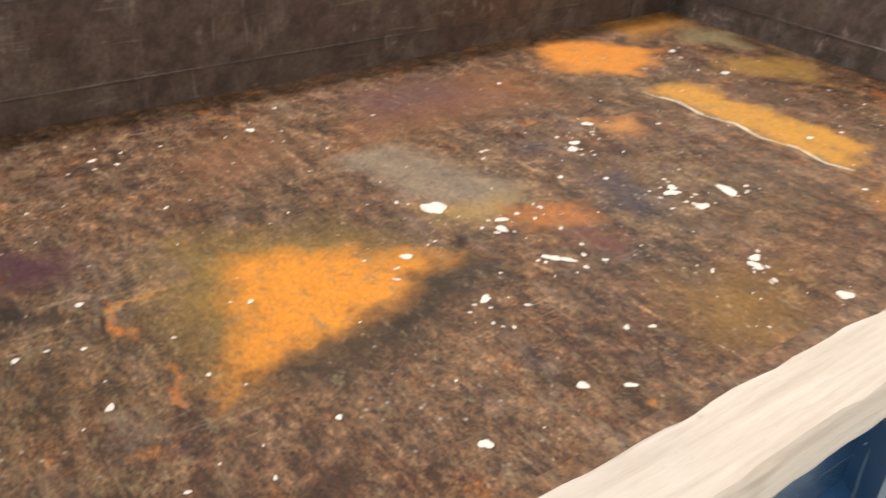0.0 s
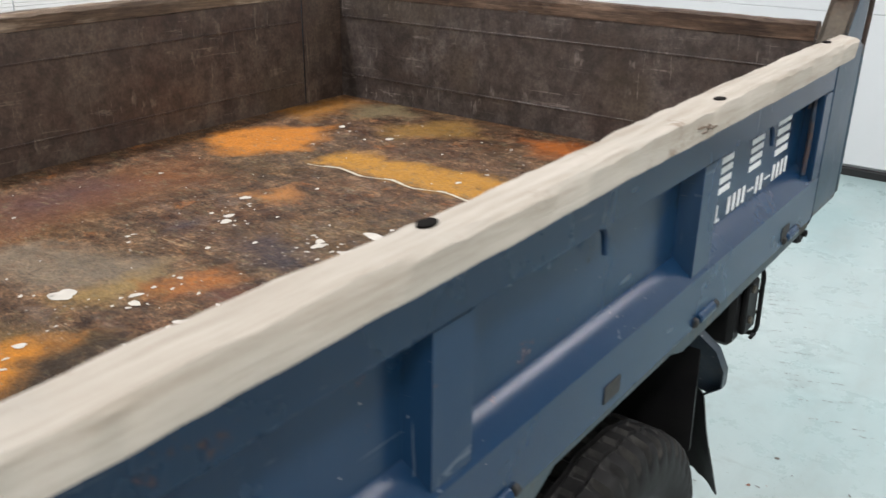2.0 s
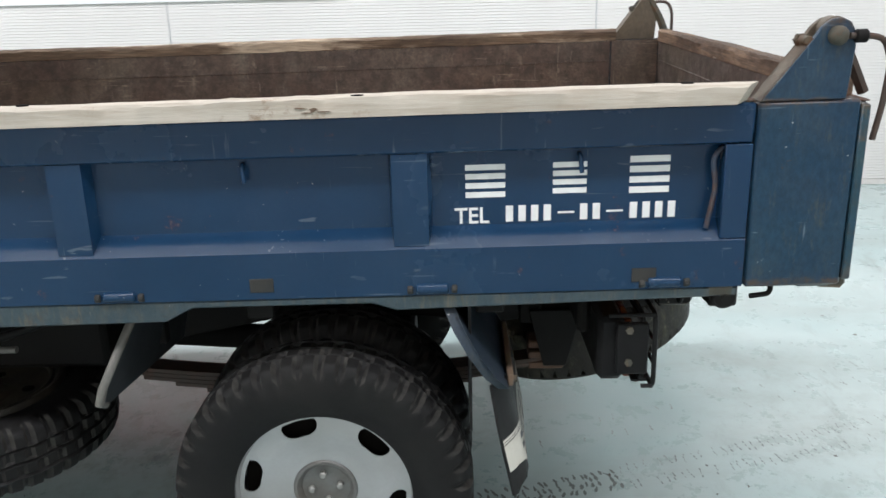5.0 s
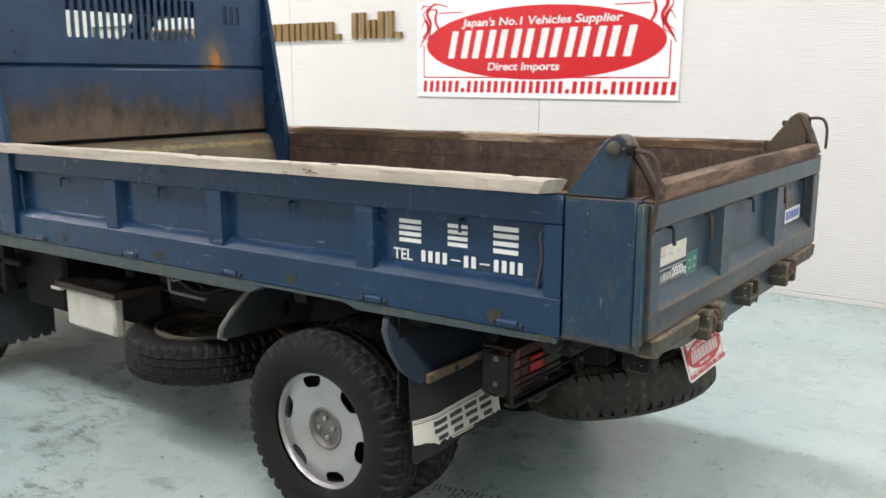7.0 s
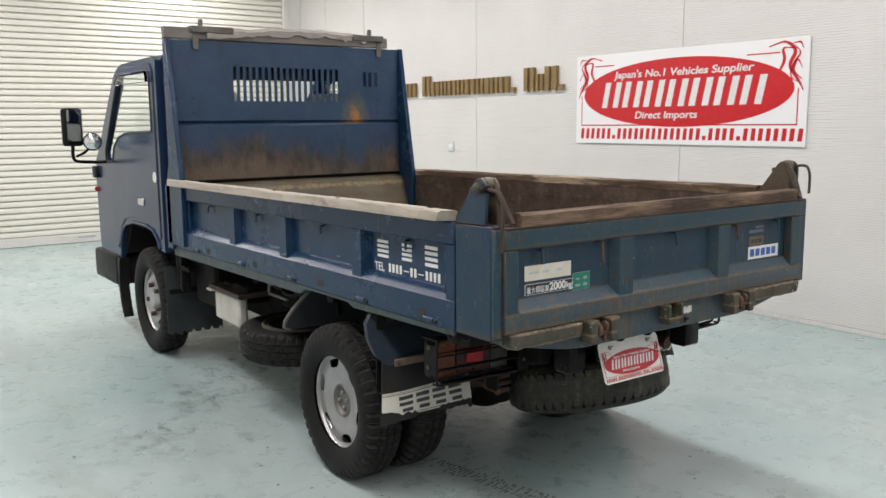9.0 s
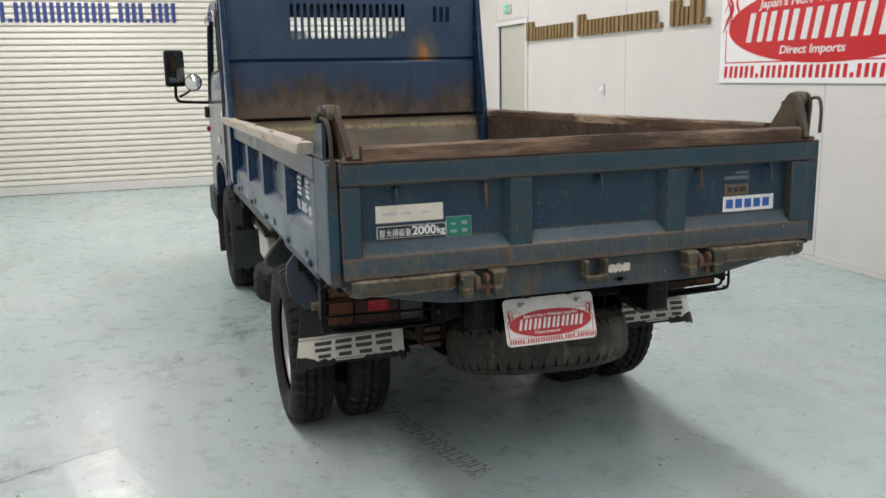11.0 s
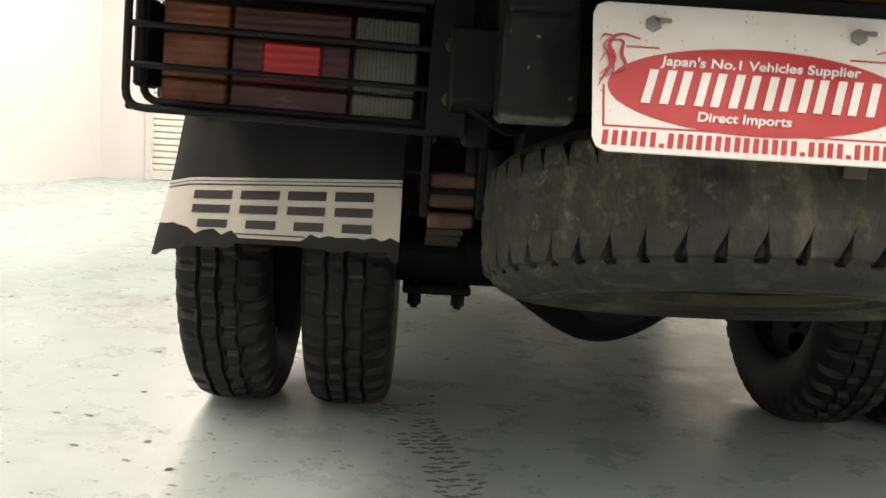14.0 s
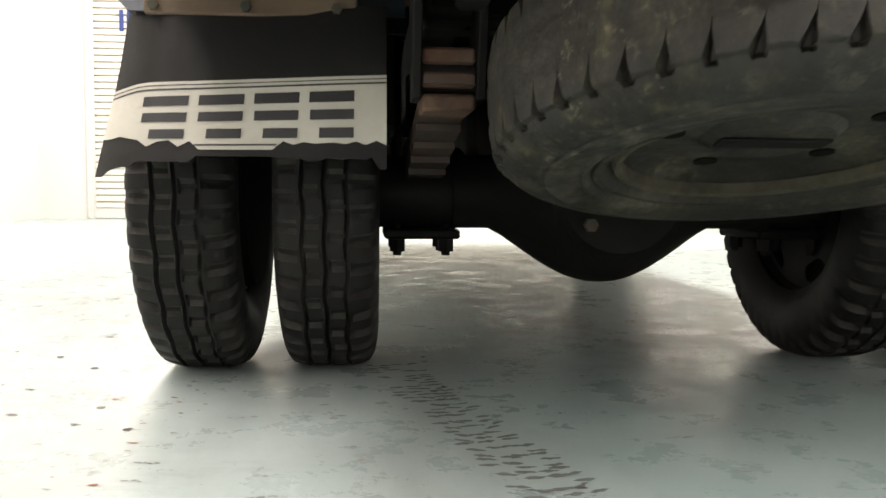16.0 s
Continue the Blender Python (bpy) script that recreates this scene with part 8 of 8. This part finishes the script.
for x0, x1 in ((-0.70, -0.12), (0.12, 0.70)):
    bm = box(bmesh.new(), (x0, 3.42, 1.05), (x1, 3.52, 1.55), 0.04, segs=2)
    seat = part("seat_back", bm, m_seat, cab, "pale covered seat back")
    part("headrest", box(bmesh.new(), ((x0 + x1) / 2 - 0.13, 3.42, 1.56), ((x0 + x1) / 2 + 0.13, 3.50, 1.74), 0.03, segs=2), m_white, seat, "white headrest cover")
    part("cushion", box(bmesh.new(), (x0, 3.525, 0.95), (x1, 4.0, 1.12), 0.04, segs=2), m_seat, seat)
ring = [(0.45 + 0.19 * math.cos(a), 4.42 + 0.07 * math.sin(a), 1.30 + 0.17 * math.sin(a)) for a in (2 * math.pi * k / 28 for k in range(29))]
part("steering_wheel", tube(bmesh.new(), ring, 0.014, 8, False), m_dark, cab)
for x0, x1 in ((CL + 0.031, -0.52), (0.536, CR - 0.031)):
    bm = prism(bmesh.new(), [(3.36, 0.72), (3.50, 0.83), (4.15, 0.83), (4.33, 0.60), (4.40, 0.60), (4.20, 0.865), (3.45, 0.865), (3.34, 0.76)], "x", x0, x1)
    part("wheel_well", bm, m_black, cab, "dark inner wheel well")
bm = box(bmesh.new(), (CL - 0.03, 4.44, 0.345), (CR + 0.03, 5.06, 0.57), 0.03, segs=2)
part("bumper", bm, m_plastic, cab, "black front bumper")
part("step_flap", prism(bmesh.new(), [(4.36, 0.56), (4.42, 0.56), (4.435, 0.35), (4.39, 0.20), (4.34, 0.12), (4.33, 0.13), (4.375, 0.25), (4.40, 0.37)], "x", CL - 0.02, CL + 0.05, 0.002), m_plastic, cab)
part("side_marker", drum(bmesh.new(), (CL - 0.004, 4.93, 1.04), 0.020, -0.02, 0.02, "y", 14, 0.006), m_bright_lens, cab, "red-orange side marker")
part("corner_lamp", one_box((CL - 0.03, 4.86, 1.13), (CL - 0.002, 4.95, 1.22), 0.006), m_dark, cab)
# mirrors on a bent arm
AIM = Matrix.Translation((-1.112, 4.5, 0)) @ Matrix.Rotation(radians(24), 4, "Z") @ Matrix.Translation((1.06, -4.5, 0))
mirror = part("side_mirror", box(bmesh.new(), (-1.135, 4.47, 1.385), (-0.985, 4.53, 1.655), 0.028, AIM, 4), m_lampbox, cab, "tall black side mirror")
part("mirror_glass", box(bmesh.new(), (-1.122, 4.4665, 1.42), (-0.998, 4.4705, 1.642), 0.0, AIM), m_mirror, mirror, "mirror glass")
arm = bend([(-1.112, 4.51, 1.40), (-1.117, 4.52, 1.275), (-0.94, 4.56, 1.262), (-0.82, 4.62, 1.262)], 0.05)
part("arm", tube(bmesh.new(), arm, 0.012, 8), m_lampbox, mirror)
part("arm", tube(bmesh.new(), bend([(-1.09, 4.52, 1.31), (-1.03, 4.53, 1.335), (-0.985, 4.53, 1.38)], 0.03), 0.009, 8), m_lampbox, mirror)
bm = lathe(bmesh.new(), [(0, 0), (0.0, 0.060), (0.02, 0.065), (0.045, 0.05), (0.055, 0.0)], 28, Matrix.Translation((-0.985, 4.47, 1.415)) @ Matrix.Rotation(radians(80), 4, "Z"))
part("round_mirror", bm, m_lampbox, mirror, "small round mirror")
bm = lathe(bmesh.new(), [(-0.012, 0.0), (-0.010, 0.026), (-0.002, 0.056)], 28, Matrix.Translation((-0.985, 4.468, 1.415)) @ Matrix.Rotation(radians(80), 4, "Z"))
part("round_glass", bm, m_mirror, mirror, "convex mirror glass")
bm = box(bmesh.new(), (0.99, 4.47, 1.385), (1.14, 4.53, 1.655), 0.028, segs=3)
mirror = part("side_mirror", bm, m_lampbox, cab, "tall black side mirror")
part("arm", tube(bmesh.new(), bend([(1.07, 4.51, 1.40), (1.075, 4.52, 1.275), (0.95, 4.56, 1.262), (0.83, 4.62, 1.262)], 0.05), 0.012, 8), m_lampbox, mirror)

# front axle, mud flaps behind the front wheels
part("front_axle", drum(bmesh.new(), (0, FRONT, ZH - 0.02), 0.045, -0.6, 0.62, "x", 16), m_black, truck, "dark front axle beam")
for x0 in (-0.848, 0.49):
    pts = [(x0, 0.62), (x0, 0.18)]
    n = 6
    for k in range(n):
        a = x0 + 0.37 * k / n
        pts += [(a + 0.37 / n * 0.5, 0.165), (a + 0.37 / n * 0.75, 0.19), (a + 0.37 / n, 0.168)]
    pts += [(x0 + 0.37, 0.62)]
    flap = part("front_mud_flap", prism(bmesh.new(), pts, "y", 3.40, 3.407), m_lining, truck, "dusty black rubber mud flap with a scalloped edge")
    part("bracket", one_box((x0 + 0.02, 3.39, 0.44), (x0 + 0.36, 3.399, 0.47), 0.002), m_black, flap)
bm = bmesh.new()
for y, z in ((3.24, 0.62), (3.30, 0.66)):
    box(bm, (-0.80, y - 0.02, z - 0.14), (-0.74, y + 0.02, z + 0.12), 0.006)
box(bm, (-0.80, 3.08, 0.62), (-0.74, 3.26, 0.65), 0.006)
part("cab_lock_bracket", bm, m_black, truck, "dark brackets at the bed's front corner")
